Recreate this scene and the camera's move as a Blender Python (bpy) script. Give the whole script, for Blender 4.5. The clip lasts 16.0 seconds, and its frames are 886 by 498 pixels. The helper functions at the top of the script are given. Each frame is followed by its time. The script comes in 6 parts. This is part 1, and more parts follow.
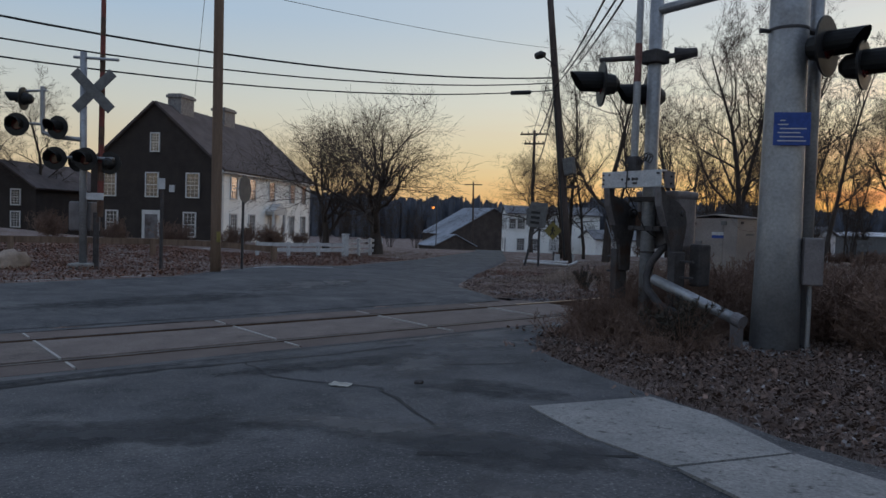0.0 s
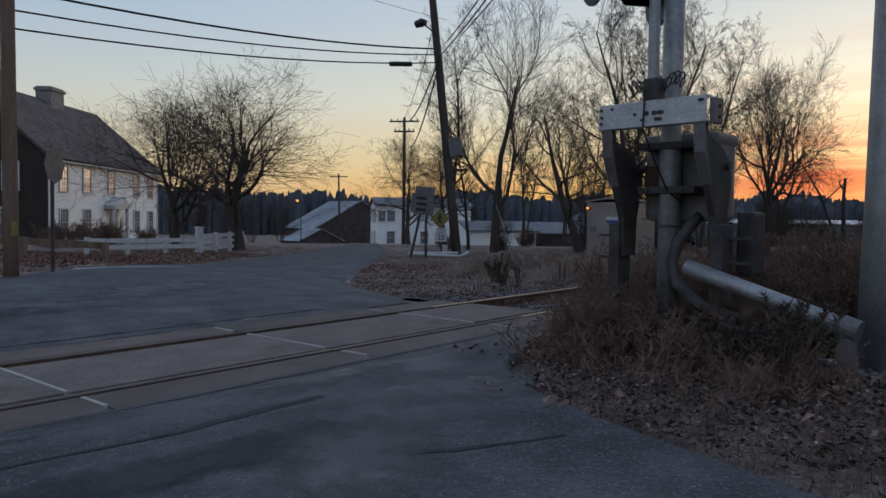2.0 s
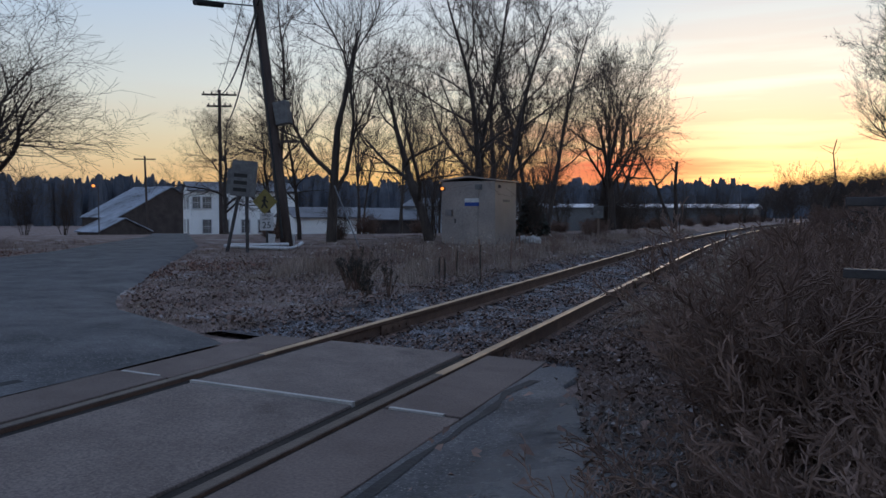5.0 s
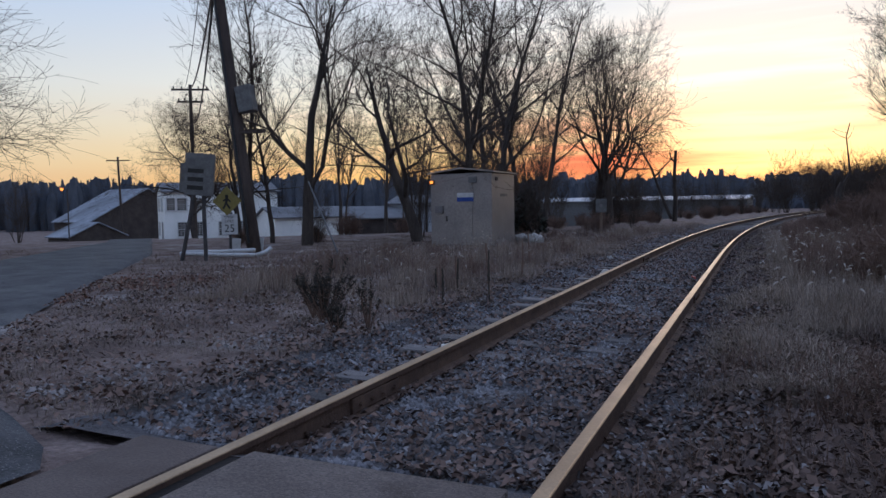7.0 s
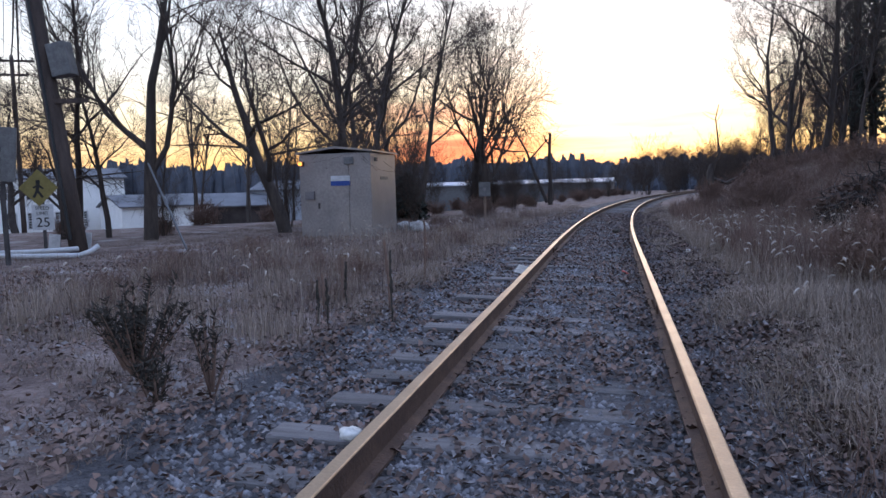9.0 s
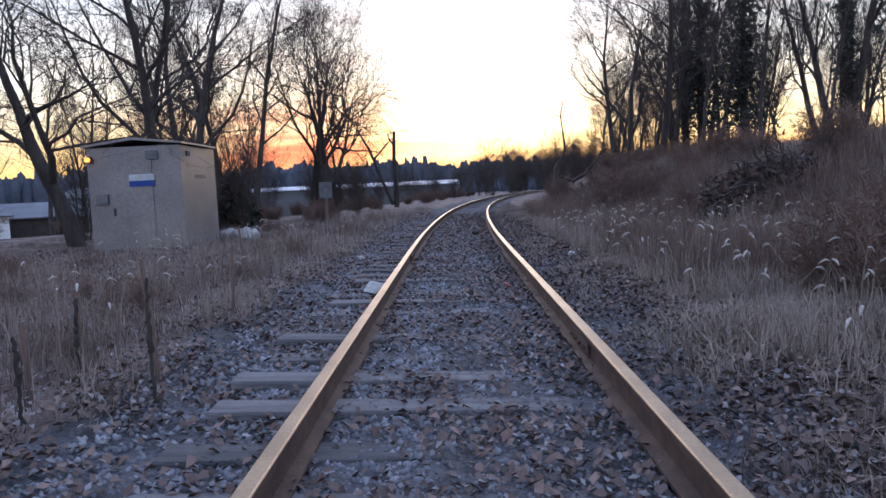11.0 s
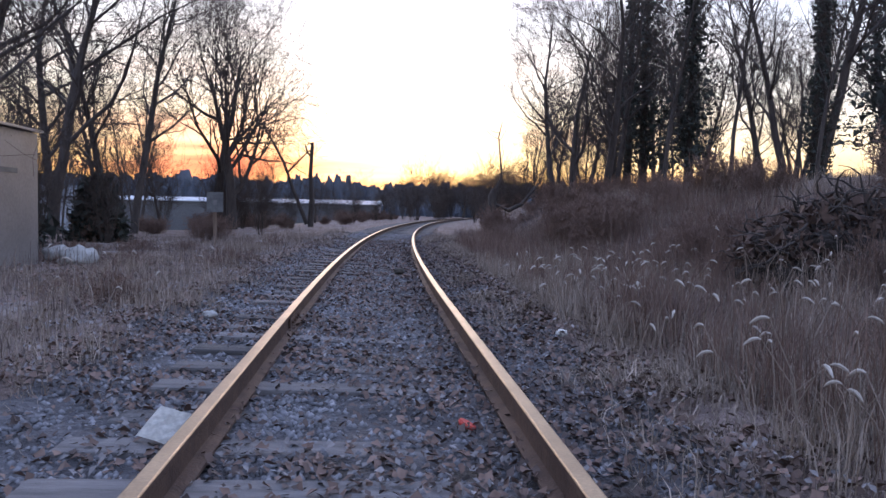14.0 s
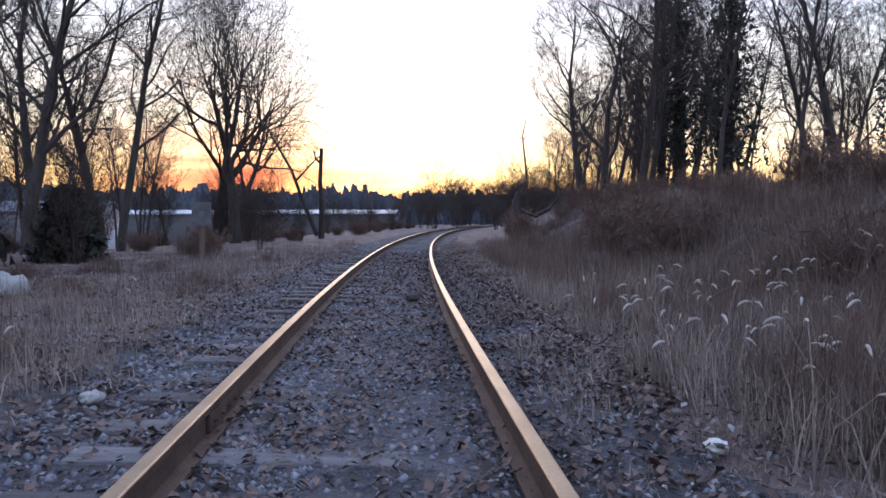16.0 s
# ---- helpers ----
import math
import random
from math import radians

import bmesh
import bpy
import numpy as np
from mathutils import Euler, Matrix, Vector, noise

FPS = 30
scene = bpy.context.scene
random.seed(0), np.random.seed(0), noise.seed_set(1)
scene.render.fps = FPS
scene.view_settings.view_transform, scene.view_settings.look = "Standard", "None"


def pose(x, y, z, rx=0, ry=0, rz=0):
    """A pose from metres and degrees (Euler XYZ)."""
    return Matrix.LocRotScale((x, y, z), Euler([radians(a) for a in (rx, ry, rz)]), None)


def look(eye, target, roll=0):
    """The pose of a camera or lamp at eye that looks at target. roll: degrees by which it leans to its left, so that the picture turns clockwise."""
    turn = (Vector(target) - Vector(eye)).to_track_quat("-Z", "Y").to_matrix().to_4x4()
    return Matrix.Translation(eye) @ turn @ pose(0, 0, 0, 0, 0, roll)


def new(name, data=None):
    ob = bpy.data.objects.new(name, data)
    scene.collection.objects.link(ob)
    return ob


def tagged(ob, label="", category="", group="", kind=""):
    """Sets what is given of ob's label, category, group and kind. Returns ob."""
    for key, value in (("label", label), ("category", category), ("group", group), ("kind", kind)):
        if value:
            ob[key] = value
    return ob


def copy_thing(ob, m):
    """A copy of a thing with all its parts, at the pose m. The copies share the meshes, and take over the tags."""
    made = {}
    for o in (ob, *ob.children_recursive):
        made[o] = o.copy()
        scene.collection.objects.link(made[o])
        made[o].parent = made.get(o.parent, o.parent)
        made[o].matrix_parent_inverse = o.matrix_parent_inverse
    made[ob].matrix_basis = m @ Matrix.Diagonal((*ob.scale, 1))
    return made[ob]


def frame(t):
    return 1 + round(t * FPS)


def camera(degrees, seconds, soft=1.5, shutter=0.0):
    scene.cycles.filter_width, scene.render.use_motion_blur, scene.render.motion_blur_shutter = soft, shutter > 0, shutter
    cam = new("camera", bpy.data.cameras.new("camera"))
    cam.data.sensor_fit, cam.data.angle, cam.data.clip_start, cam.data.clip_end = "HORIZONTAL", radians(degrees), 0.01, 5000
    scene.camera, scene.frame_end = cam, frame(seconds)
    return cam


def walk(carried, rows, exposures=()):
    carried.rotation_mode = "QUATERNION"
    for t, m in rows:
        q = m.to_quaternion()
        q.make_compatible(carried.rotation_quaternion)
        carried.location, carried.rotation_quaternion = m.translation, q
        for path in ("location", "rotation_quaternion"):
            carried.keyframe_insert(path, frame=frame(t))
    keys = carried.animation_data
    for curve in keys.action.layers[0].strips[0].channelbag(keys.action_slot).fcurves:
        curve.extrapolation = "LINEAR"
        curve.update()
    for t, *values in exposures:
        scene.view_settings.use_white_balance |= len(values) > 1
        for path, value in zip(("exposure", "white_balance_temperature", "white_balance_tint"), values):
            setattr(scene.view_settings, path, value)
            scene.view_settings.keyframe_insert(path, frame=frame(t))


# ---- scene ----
cam = camera(63.2, 16.0)
PATH = [
    (0, (8.797, -1.839, 1.526), (7.277, -0.541, 1.452), 1.8),
    (0.5, (8.15, -1.436, 1.509), (6.585, -0.192, 1.454), 0.9),
    (1, (7.483, -0.964, 1.415), (5.995, 0.372, 1.367), 1.1),
    (1.5, (6.754, -0.494, 1.352), (5.361, 0.94, 1.3), 1.2),
    (2, (5.892, 0.123, 1.261), (4.643, 1.683, 1.181), 0.8),
    (2.5, (5.317, 0.578, 1.271), (4.118, 2.177, 1.202), 1.1),
    (3, (4.712, 1.128, 1.22), (3.591, 2.784, 1.184), 0.6),
    (3.5, (4.155, 1.696, 1.188), (3.09, 3.388, 1.135), 0.2),
    (4, (3.66, 2.372, 1.141), (2.689, 4.118, 1.047), 0.5),
    (4.5, (3.166, 3.099, 1.118), (2.254, 4.874, 0.997), 1.2),
    (5, (2.823, 3.804, 1.125), (1.983, 5.615, 1.014), 0.3),
    (5.2, (2.682, 4.087, 1.128), (1.809, 5.883, 1.02), -0.2),
    (7.3, (1.282, 6.734, 1.106), (0.5, 8.571, 0.976), -0.7),
    (7.5, (1.129, 7.021, 1.107), (0.384, 8.87, 0.941), -0.1),
    (8, (0.818, 7.654, 1.11), (0.143, 9.528, 0.938), 0.3),
    (8.5, (0.546, 8.109, 1.113), (-0.103, 9.991, 0.921), -0.1),
    (9, (0.331, 8.66, 1.087), (-0.129, 10.599, 0.92), -1.5),
    (9.4, (0.179, 9.077, 1.006), (-0.163, 11.046, 0.948), -0.5),
    (9.5, (0.161, 9.232, 1.014), (-0.146, 11.206, 0.922), -2.0),
    (10, (0.042, 9.91, 0.898), (-0.128, 11.899, 0.776), -2.8),
    (10.2, (-0.027, 10.165, 0.907), (-0.186, 12.153, 0.766), -2.9),
    (12.3, (-0.052, 13.166, 0.939), (0.114, 15.151, 0.758), -1.0),
    (12.5, (-0.044, 13.436, 0.917), (0.08, 15.424, 0.737), -0.6),
    (13, (-0.012, 14.148, 0.903), (0.084, 16.139, 0.735), 0.4),
    (13.5, (0.024, 14.818, 0.928), (0.087, 16.814, 0.809), 0.9),
    (14, (0.019, 15.528, 0.928), (0.203, 17.517, 0.821), 1.2),
    (14.5, (0.015, 16.228, 0.928), (0.198, 18.215, 0.795), -0.2),
    (15, (0.054, 16.92, 0.919), (0.218, 18.908, 0.767), 0.4),
    (15.5, (0.135, 17.633, 0.913), (0.191, 19.629, 0.796), -0.6),
    (16, (0.187, 18.352, 0.914), (0.319, 20.346, 0.828), -0.1),
]
EXPOSURES = [(0.0, -0.12, 6150, 8), (3.5, -0.12, 5850, 8), (5.0, -0.06, 5600, 10), (7.5, 0.27, 5700, 14), (8.0, 0.66, 5600, 14), (8.5, 0.58, 5600, 14), (9.0, 0.90, 5600, 16), (10.0, 0.72, 5500, 14), (12.5, 1.54, 5600, 22), (13.0, 1.48, 5600, 22), (14.0, 1.10, 5650, 20), (15.0, 1.22, 5650, 19), (16.0, 1.04, 5650, 18)]
GLOW = (-0.03, 1.0)   # the way to the sunset
SKY, SUN = 1.0, 0.45
# kind, x, y, size, turn, width
TREES = [("S", -19.5, 18.2, 1.0, 0, 1.3), ("S", -23.2, 17.6, 0.88, 120, 1.0), ("T", -52.0, 7.0, 0.9, 40, 1.2), ("U", -50.0, 3.5, 0.85, 90, 1.3), ("T", -57.0, 11.0, 0.9, 160, 1.2), ("F", -12.0, 26.0, 1.05, 140, 0.85), ("U", -16.0, 28.0, 0.85, 10, 0.9), ("E", -9.15, 28.5, 0.95, 0, 1.0), ("T", -8.6, 32.2, 0.95, 75, 1.0), ("T", -14.5, 27.5, 0.55, 75, 0.9),
         ("U", -9.9, 33.5, 1.0, 50, 1.0), ("T", -10.5, 40.0, 1.1, 220, 1.0), ("U", -8.6, 42.0, 1.0, 100, 1.0), ("T", -12.5, 45.0, 1.1, 300, 1.0), ("S", -6.9, 51.0, 1.6, 60, 0.72), ("F", -8.3, 53.0, 1.25, 200, 0.95), ("T", -11.5, 48.0, 1.0, 20, 1.0),
         ("G", -3.65, 56.0, 1.0, 0, 1.0), ("F", 8.9, 48.0, 1.0, 80, 0.85), ("T", 10.8, 49.0, 1.1, 80, 1.0), ("U", 14.1, 37.6, 1.1, 0, 1.0), ("T", 9.8, 55.0, 1.0, 270, 1.0), ("H", 5.3, 48.0, 1.0, 0, 1.0),
         ("C", -22.2, 32.0, 0.62, 30, 1.1), ("C", -15.5, 26.8, 0.5, 200, 1.0)]
BUSHES = [("B", 3.2, 5.6, 0.6, 20), ("K", -36.8, 25.4, 0.8, 0), ("J", -35.6, 26.6, 0.9, 60), ("K", -34.4, 27.8, 0.85, 130), ("J", -33.2, 29.0, 0.9, 200), ("K", -32.0, 30.4, 0.8, 280), ("C", -28.4, 6.1, 1.1, 10), ("D", -27.7, 8.6, 1.0, 70), ("B", -26.9, 11.2, 1.15, 150), ("C", -25.9, 13.6, 1.0, 220), ("D", -25.1, 15.4, 1.1, 300),
          ("B", 3.0, 6.9, 0.85, 0), ("C", 3.7, 7.3, 0.9, 60), ("D", 2.9, 8.1, 0.9, 120), ("B", 3.5, 9.0, 1.0, 200), ("C", 4.4, 8.0, 1.0, 10), ("D", 4.6, 6.7, 0.75, 300), ("B", 5.2, 7.2, 0.9, 90), ("C", 3.0, 10.2, 0.9, 170), ("D", 3.9, 10.6, 1.05, 30),
          ("B", 5.8, 8.4, 1.0, 250), ("C", 6.4, 6.6, 0.95, 40), ("D", 7.0, 7.4, 1.0, 80), ("B", 6.2, 10.2, 1.1, 15), ("L", 4.2, 5.3, 0.7, 0), ("M", 4.9, 5.0, 0.6, 40), ("L", 3.3, 5.2, 0.8, 80), ("M", 3.8, 5.25, 0.9, 10), ("B", 4.3, 5.9, 0.55, 0), ("C", 3.5, 5.95, 0.6, 0), ("D", 3.9, 6.2, 0.7, 0), ("M", 4.6, 4.6, 0.6, 0), ("L", 3.1, 5.6, 0.9, 200), ("M", 2.7, 6.2, 0.7, 130), ("C", 3.2, 12.0, 0.9, 60), ("D", 4.4, 12.4, 1.0, 130), ("B", 3.6, 13.8, 0.9, 220), ("L", 2.4, 9.3, 0.7, 90), ("M", 2.3, 11.0, 0.7, 190),
          ("C", 5.2, 11.5, 1.1, 300), ("K", 6.6, 12.5, 0.7, 0), ("J", 8.0, 9.0, 0.8, 40), ("K", 8.8, 11.5, 0.8, 140), ("J", -12.6, 27.5, 0.5, 0), ("K", -10.5, 31.5, 0.7, 20), ("J", -7.2, 31.0, 0.75, 0), ("K", -8.0, 33.0, 0.8, 60), ("J", -8.6, 31.8, 0.8, 120), ("K", -7.0, 35.0, 0.8, 200), ("B", -15.5, 27.0, 0.6, 0), ("C", -13.0, 28.0, 0.6, 50), ("B", -41.0, 26.0, 0.9, 0), ("C", -37.5, 21.5, 1.0, 80), ("D", -36.5, 19.5, 1.1, 10)]

walk(cam, [(t, look(eye, target, roll)) for t, eye, target, roll in PATH], EXPOSURES)

# ---- sky and light ----
world = bpy.data.worlds.new("dusk_sky")
scene.world = world
world.use_nodes = True
wn, wl = world.node_tree.nodes, world.node_tree.links
wn.clear()


def wmath(op, a, b=0.0, c=None, clamp=False):
    n = wn.new("ShaderNodeMath")
    n.operation, n.use_clamp = op, clamp
    for i, v in enumerate((a, b) if c is None else (a, b, c)):
        if isinstance(v, (int, float)):
            n.inputs[i].default_value = v
        else:
            wl.new(v, n.inputs[i])
    return n.outputs[0]


def wramp(fac, stops):
    n = wn.new("ShaderNodeValToRGB")
    wl.new(fac, n.inputs[0])
    e = n.color_ramp.elements
    while len(e) < len(stops):
        e.new(0.5)
    for k, (p, c) in zip(e, stops):
        k.position, k.color = p, (*c, 1)
    return n.outputs[0]


def wmix(fac, a, b, kind="MIX"):
    n = wn.new("ShaderNodeMix")
    n.data_type, n.blend_type = "RGBA", kind
    for s, v in ((n.inputs[0], fac), (n.inputs[6], a), (n.inputs[7], b)):
        if isinstance(v, (int, float)):
            s.default_value = v
        elif isinstance(v, tuple):
            s.default_value = (*v, 1)
        else:
            wl.new(v, s)
    return n.outputs[2]


coord = wn.new("ShaderNodeTexCoord").outputs["Generated"]
sep = wn.new("ShaderNodeSeparateXYZ")
wl.new(coord, sep.inputs[0])
elev = wmath("MAXIMUM", sep.outputs[2], 0.0)
# closeness to the place where the sun went down (ahead along the track)
flat = wmath("SQRT", wmath("ADD", wmath("MULTIPLY", sep.outputs[0], sep.outputs[0]), wmath("MULTIPLY", sep.outputs[1], sep.outputs[1])))
toward = wmath("DIVIDE", wmath("ADD", wmath("MULTIPLY", sep.outputs[0], GLOW[0]), wmath("MULTIPLY", sep.outputs[1], GLOW[1])), wmath("MAXIMUM", flat, 0.01))
near_sun = wmath("POWER", wmath("MULTIPLY_ADD", toward, 0.5, 0.5), 5.0, clamp=True)
far_sky = wramp(elev, [(0.0, (0.62, 0.42, 0.26)), (0.06, (0.66, 0.53, 0.35)), (0.14, (0.58, 0.58, 0.52)), (0.26, (0.38, 0.50, 0.64)), (0.5, (0.42, 0.52, 0.70)), (1.0, (0.42, 0.52, 0.74))])
sun_sky = wramp(elev, [(0.0, (0.95, 0.38, 0.06)), (0.035, (1.0, 0.50, 0.08)), (0.08, (1.0, 0.72, 0.30)), (0.16, (0.95, 0.86, 0.64)), (0.30, (0.66, 0.68, 0.68)), (0.55, (0.50, 0.58, 0.72)), (1.0, (0.42, 0.52, 0.74))])
base = wmix(near_sun, far_sky, sun_sky)
core = wmath("POWER", wmath("MULTIPLY_ADD", toward, 0.5, 0.5), 60.0, clamp=True)
glow = wmath("MULTIPLY", core, wmath("POWER", wmath("SUBTRACT", 1.0, elev, clamp=True), 7.0))
base = wmix(1.0, base, wmix(glow, (0, 0, 0), (0.95, 0.70, 0.34)), "ADD")
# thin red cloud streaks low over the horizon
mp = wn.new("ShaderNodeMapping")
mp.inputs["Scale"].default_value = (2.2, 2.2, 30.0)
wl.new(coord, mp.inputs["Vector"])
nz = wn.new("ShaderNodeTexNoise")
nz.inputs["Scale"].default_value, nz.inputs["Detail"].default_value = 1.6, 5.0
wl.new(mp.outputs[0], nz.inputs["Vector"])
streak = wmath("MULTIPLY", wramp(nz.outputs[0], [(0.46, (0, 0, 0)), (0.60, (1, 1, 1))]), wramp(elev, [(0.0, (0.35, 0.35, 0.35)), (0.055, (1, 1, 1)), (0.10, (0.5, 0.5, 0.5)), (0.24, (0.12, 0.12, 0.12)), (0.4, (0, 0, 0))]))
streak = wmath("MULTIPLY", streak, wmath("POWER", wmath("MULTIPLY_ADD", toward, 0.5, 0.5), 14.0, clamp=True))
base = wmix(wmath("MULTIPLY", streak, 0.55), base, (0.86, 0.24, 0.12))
# the red bank of cloud just beside the glow
side = wmath("DIVIDE", wmath("ADD", wmath("MULTIPLY", sep.outputs[0], -0.208), wmath("MULTIPLY", sep.outputs[1], 0.978)), wmath("MAXIMUM", flat, 0.01))
red = wmath("MULTIPLY", wmath("POWER", wmath("MULTIPLY_ADD", side, 0.5, 0.5), 260.0, clamp=True), wramp(elev, [(0.0, (0.2, 0.2, 0.2)), (0.03, (0.7, 0.7, 0.7)), (0.06, (1, 1, 1)), (0.095, (0.6, 0.6, 0.6)), (0.13, (0, 0, 0))]))
base = wmix(wmath("MULTIPLY", red, wramp(nz.outputs[0], [(0.36, (0.45, 0.45, 0.45)), (0.54, (1, 1, 1))])), base, (0.72, 0.11, 0.075))
nish = wn.new("ShaderNodeTexSky")
nish.sky_type, nish.sun_disc = "NISHITA", False
nish.sun_elevation, nish.sun_rotation = radians(1.0), math.atan2(GLOW[0], GLOW[1])
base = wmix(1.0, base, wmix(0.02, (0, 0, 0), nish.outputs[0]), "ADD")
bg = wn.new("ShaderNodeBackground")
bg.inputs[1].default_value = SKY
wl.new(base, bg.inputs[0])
wl.new(bg.outputs[0], wn.new("ShaderNodeOutputWorld").inputs[0])

sun = new("sun", bpy.data.lights.new("sun", "SUN"))
sun.data.energy, sun.data.angle, sun.data.color = SUN, radians(20), (1.0, 0.72, 0.48)
sun.matrix_world = look((0, 0, 0), (-GLOW[0], -GLOW[1], -0.10))

# ---- materials ----
MATS = {}


def mat(name, c1, c2, scale=3.0, rough=0.8, metal=0.0, bump=0.3, fine=40.0, c3=None, stretch=(1, 1, 1), island=0.0, obj_rand=0.0, grain=0.3, speck=None, spec=0.3, emit=0.0, dist=0.01, world_space=False):
    """Two scales of noise between c1 and c2, patches of c3, and a fine bump."""
    if name in MATS:
        return MATS[name]
    m = bpy.data.materials.new(name)
    m.use_nodes = True
    n, l = m.node_tree.nodes, m.node_tree.links
    b = n["Principled BSDF"]
    tc = n.new("ShaderNodeTexCoord")
    mpn = n.new("ShaderNodeMapping")
    mpn.inputs["Scale"].default_value = stretch
    if world_space:
        l.new(n.new("ShaderNodeNewGeometry").outputs["Position"], mpn.inputs["Vector"])
    else:
        l.new(tc.outputs["Object"], mpn.inputs["Vector"])

    def tex(s, detail):
        q = n.new("ShaderNodeTexNoise")
        q.inputs["Scale"].default_value, q.inputs["Detail"].default_value, q.inputs["Roughness"].default_value = s, detail, 0.6
        l.new(mpn.outputs[0], q.inputs["Vector"])
        return q.outputs[0]

    def ramp(src, a, z):
        q = n.new("ShaderNodeMapRange")
        q.inputs[1].default_value, q.inputs[2].default_value = a, z
        l.new(src, q.inputs[0])
        return q.outputs[0]

    def mix(f, a, z, kind="MIX"):
        q = n.new("ShaderNodeMix")
        q.data_type, q.blend_type = "RGBA", kind
        for s, v in ((q.inputs[0], f), (q.inputs[6], a), (q.inputs[7], z)):
            if isinstance(v, float):
                s.default_value = v
            elif isinstance(v, tuple):
                s.default_value = (*v, 1)
            else:
                l.new(v, s)
        return q.outputs[2]

    big, small = tex(scale, 4.0), tex(fine, 3.0)
    col = mix(ramp(big, 0.35, 0.65), c1, c2)
    if c3:
        col = mix(ramp(tex(scale * 0.37 + 0.07, 5.0), 0.56, 0.68), col, c3)
    col = mix(0.55, col, mix(ramp(small, 0.25, 0.75), (0.85 - grain, 0.85 - grain, 0.85 - grain), (1.0 + grain, 1.0 + grain, 1.0 + grain)), "MULTIPLY")
    if speck:
        col = mix(ramp(tex(fine * 1.7, 2.0), 0.60, 0.68), col, speck)
        col = mix(ramp(tex(fine * 0.35, 4.0), 0.58, 0.74), col, tuple(v * 0.45 for v in speck))
    if island or obj_rand:
        src = n.new("ShaderNodeNewGeometry").outputs["Random Per Island"] if island else n.new("ShaderNodeObjectInfo").outputs["Random"]
        k = island or obj_rand
        q = n.new("ShaderNodeMapRange")
        q.inputs[3].default_value, q.inputs[4].default_value = 1 - k, 1 + k
        l.new(src, q.inputs[0])
        cc = n.new("ShaderNodeCombineColor")
        for i in range(3):
            l.new(q.outputs[0], cc.inputs[i])
        col = mix(1.0, col, cc.outputs[0], "MULTIPLY")
    l.new(col, b.inputs["Base Color"])
    b.inputs["Metallic"].default_value = metal
    b.inputs["Specular IOR Level"].default_value = spec
    r = n.new("ShaderNodeMapRange")
    r.inputs[3].default_value, r.inputs[4].default_value = max(0.02, rough - 0.12), min(1.0, rough + 0.12)
    l.new(small, r.inputs[0])
    l.new(r.outputs[0], b.inputs["Roughness"])
    if bump:
        bp = n.new("ShaderNodeBump")
        bp.inputs["Strength"].default_value, bp.inputs["Distance"].default_value = bump, dist
        l.new(small, bp.inputs["Height"])
        l.new(bp.outputs[0], b.inputs["Normal"])
    if emit:
        b.inputs["Emission Color"].default_value, b.inputs["Emission Strength"].default_value = (*c1, 1), emit
    MATS[name] = m
    return m


ASPHALT = mat("asphalt", (0.030, 0.031, 0.035), (0.082, 0.081, 0.086), 1.7, 0.80, bump=1.0, fine=40, c3=(0.112, 0.109, 0.110), grain=0.85, speck=(0.18, 0.176, 0.178), world_space=True)
FIELDPANEL = mat("rust_stained_panel", (0.095, 0.072, 0.064), (0.15, 0.118, 0.105), 1.2, 0.88, bump=0.8, fine=60, c3=(0.06, 0.045, 0.04), grain=0.5, obj_rand=0.15)
# near-black colour carries the shade inside the gaps along with dark rust
FLANGE = mat("flangeway_shade_rust", (0.012, 0.010, 0.009), (0.022, 0.018, 0.016), 3, 1.0, bump=0.6)
CONCRETE = mat("concrete", (0.19, 0.185, 0.18), (0.27, 0.258, 0.245), 1.8, 0.85, bump=0.6, fine=45, c3=(0.13, 0.12, 0.112), grain=0.5, speck=(0.10, 0.09, 0.085), obj_rand=0.12)
PANEL = mat("crossing_concrete", (0.105, 0.083, 0.074), (0.165, 0.134, 0.120), 1.6, 0.85, bump=0.8, fine=60, c3=(0.055, 0.042, 0.036), grain=0.8, speck=(0.19, 0.160, 0.145), obj_rand=0.1)
PALE = mat("pale_dust", (0.30, 0.29, 0.27), (0.38, 0.36, 0.34), 4, 0.9, bump=0.4, fine=60)
SOIL = mat("winter_ground", (0.105, 0.070, 0.058), (0.235, 0.176, 0.156), 1.9, 0.95, bump=1.0, fine=22, c3=(0.30, 0.268, 0.25), dist=0.05, grain=0.75, world_space=True)
BALLAST = mat("ballast", (0.060, 0.056, 0.060), (0.135, 0.125, 0.132), 3.0, 0.95, bump=1.0, fine=30, c3=(0.09, 0.07, 0.055), dist=0.05, grain=0.6, world_space=True)
# golden sunset reflection on the worn steel is put into the base colour
RAILTOP = mat("sunset_gold_rail_head", (0.32, 0.225, 0.14), (0.42, 0.30, 0.19), 3, 0.46, metal=0.75, bump=0.15, fine=60, spec=0.5)
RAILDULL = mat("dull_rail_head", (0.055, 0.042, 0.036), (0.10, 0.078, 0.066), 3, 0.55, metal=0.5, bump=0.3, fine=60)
RUST = mat("rusty_rail", (0.07, 0.042, 0.032), (0.12, 0.072, 0.05), 6, 0.8, bump=0.6, fine=60)
TIE = mat("tie_wood", (0.095, 0.086, 0.085), (0.175, 0.160, 0.158), 2, 0.9, bump=0.9, fine=30, stretch=(0.5, 6, 2), obj_rand=0.35)
POLEWOOD = mat("pole_wood", (0.13, 0.088, 0.062), (0.20, 0.14, 0.105), 2, 0.9, bump=0.7, fine=30, stretch=(4, 4, 0.25))
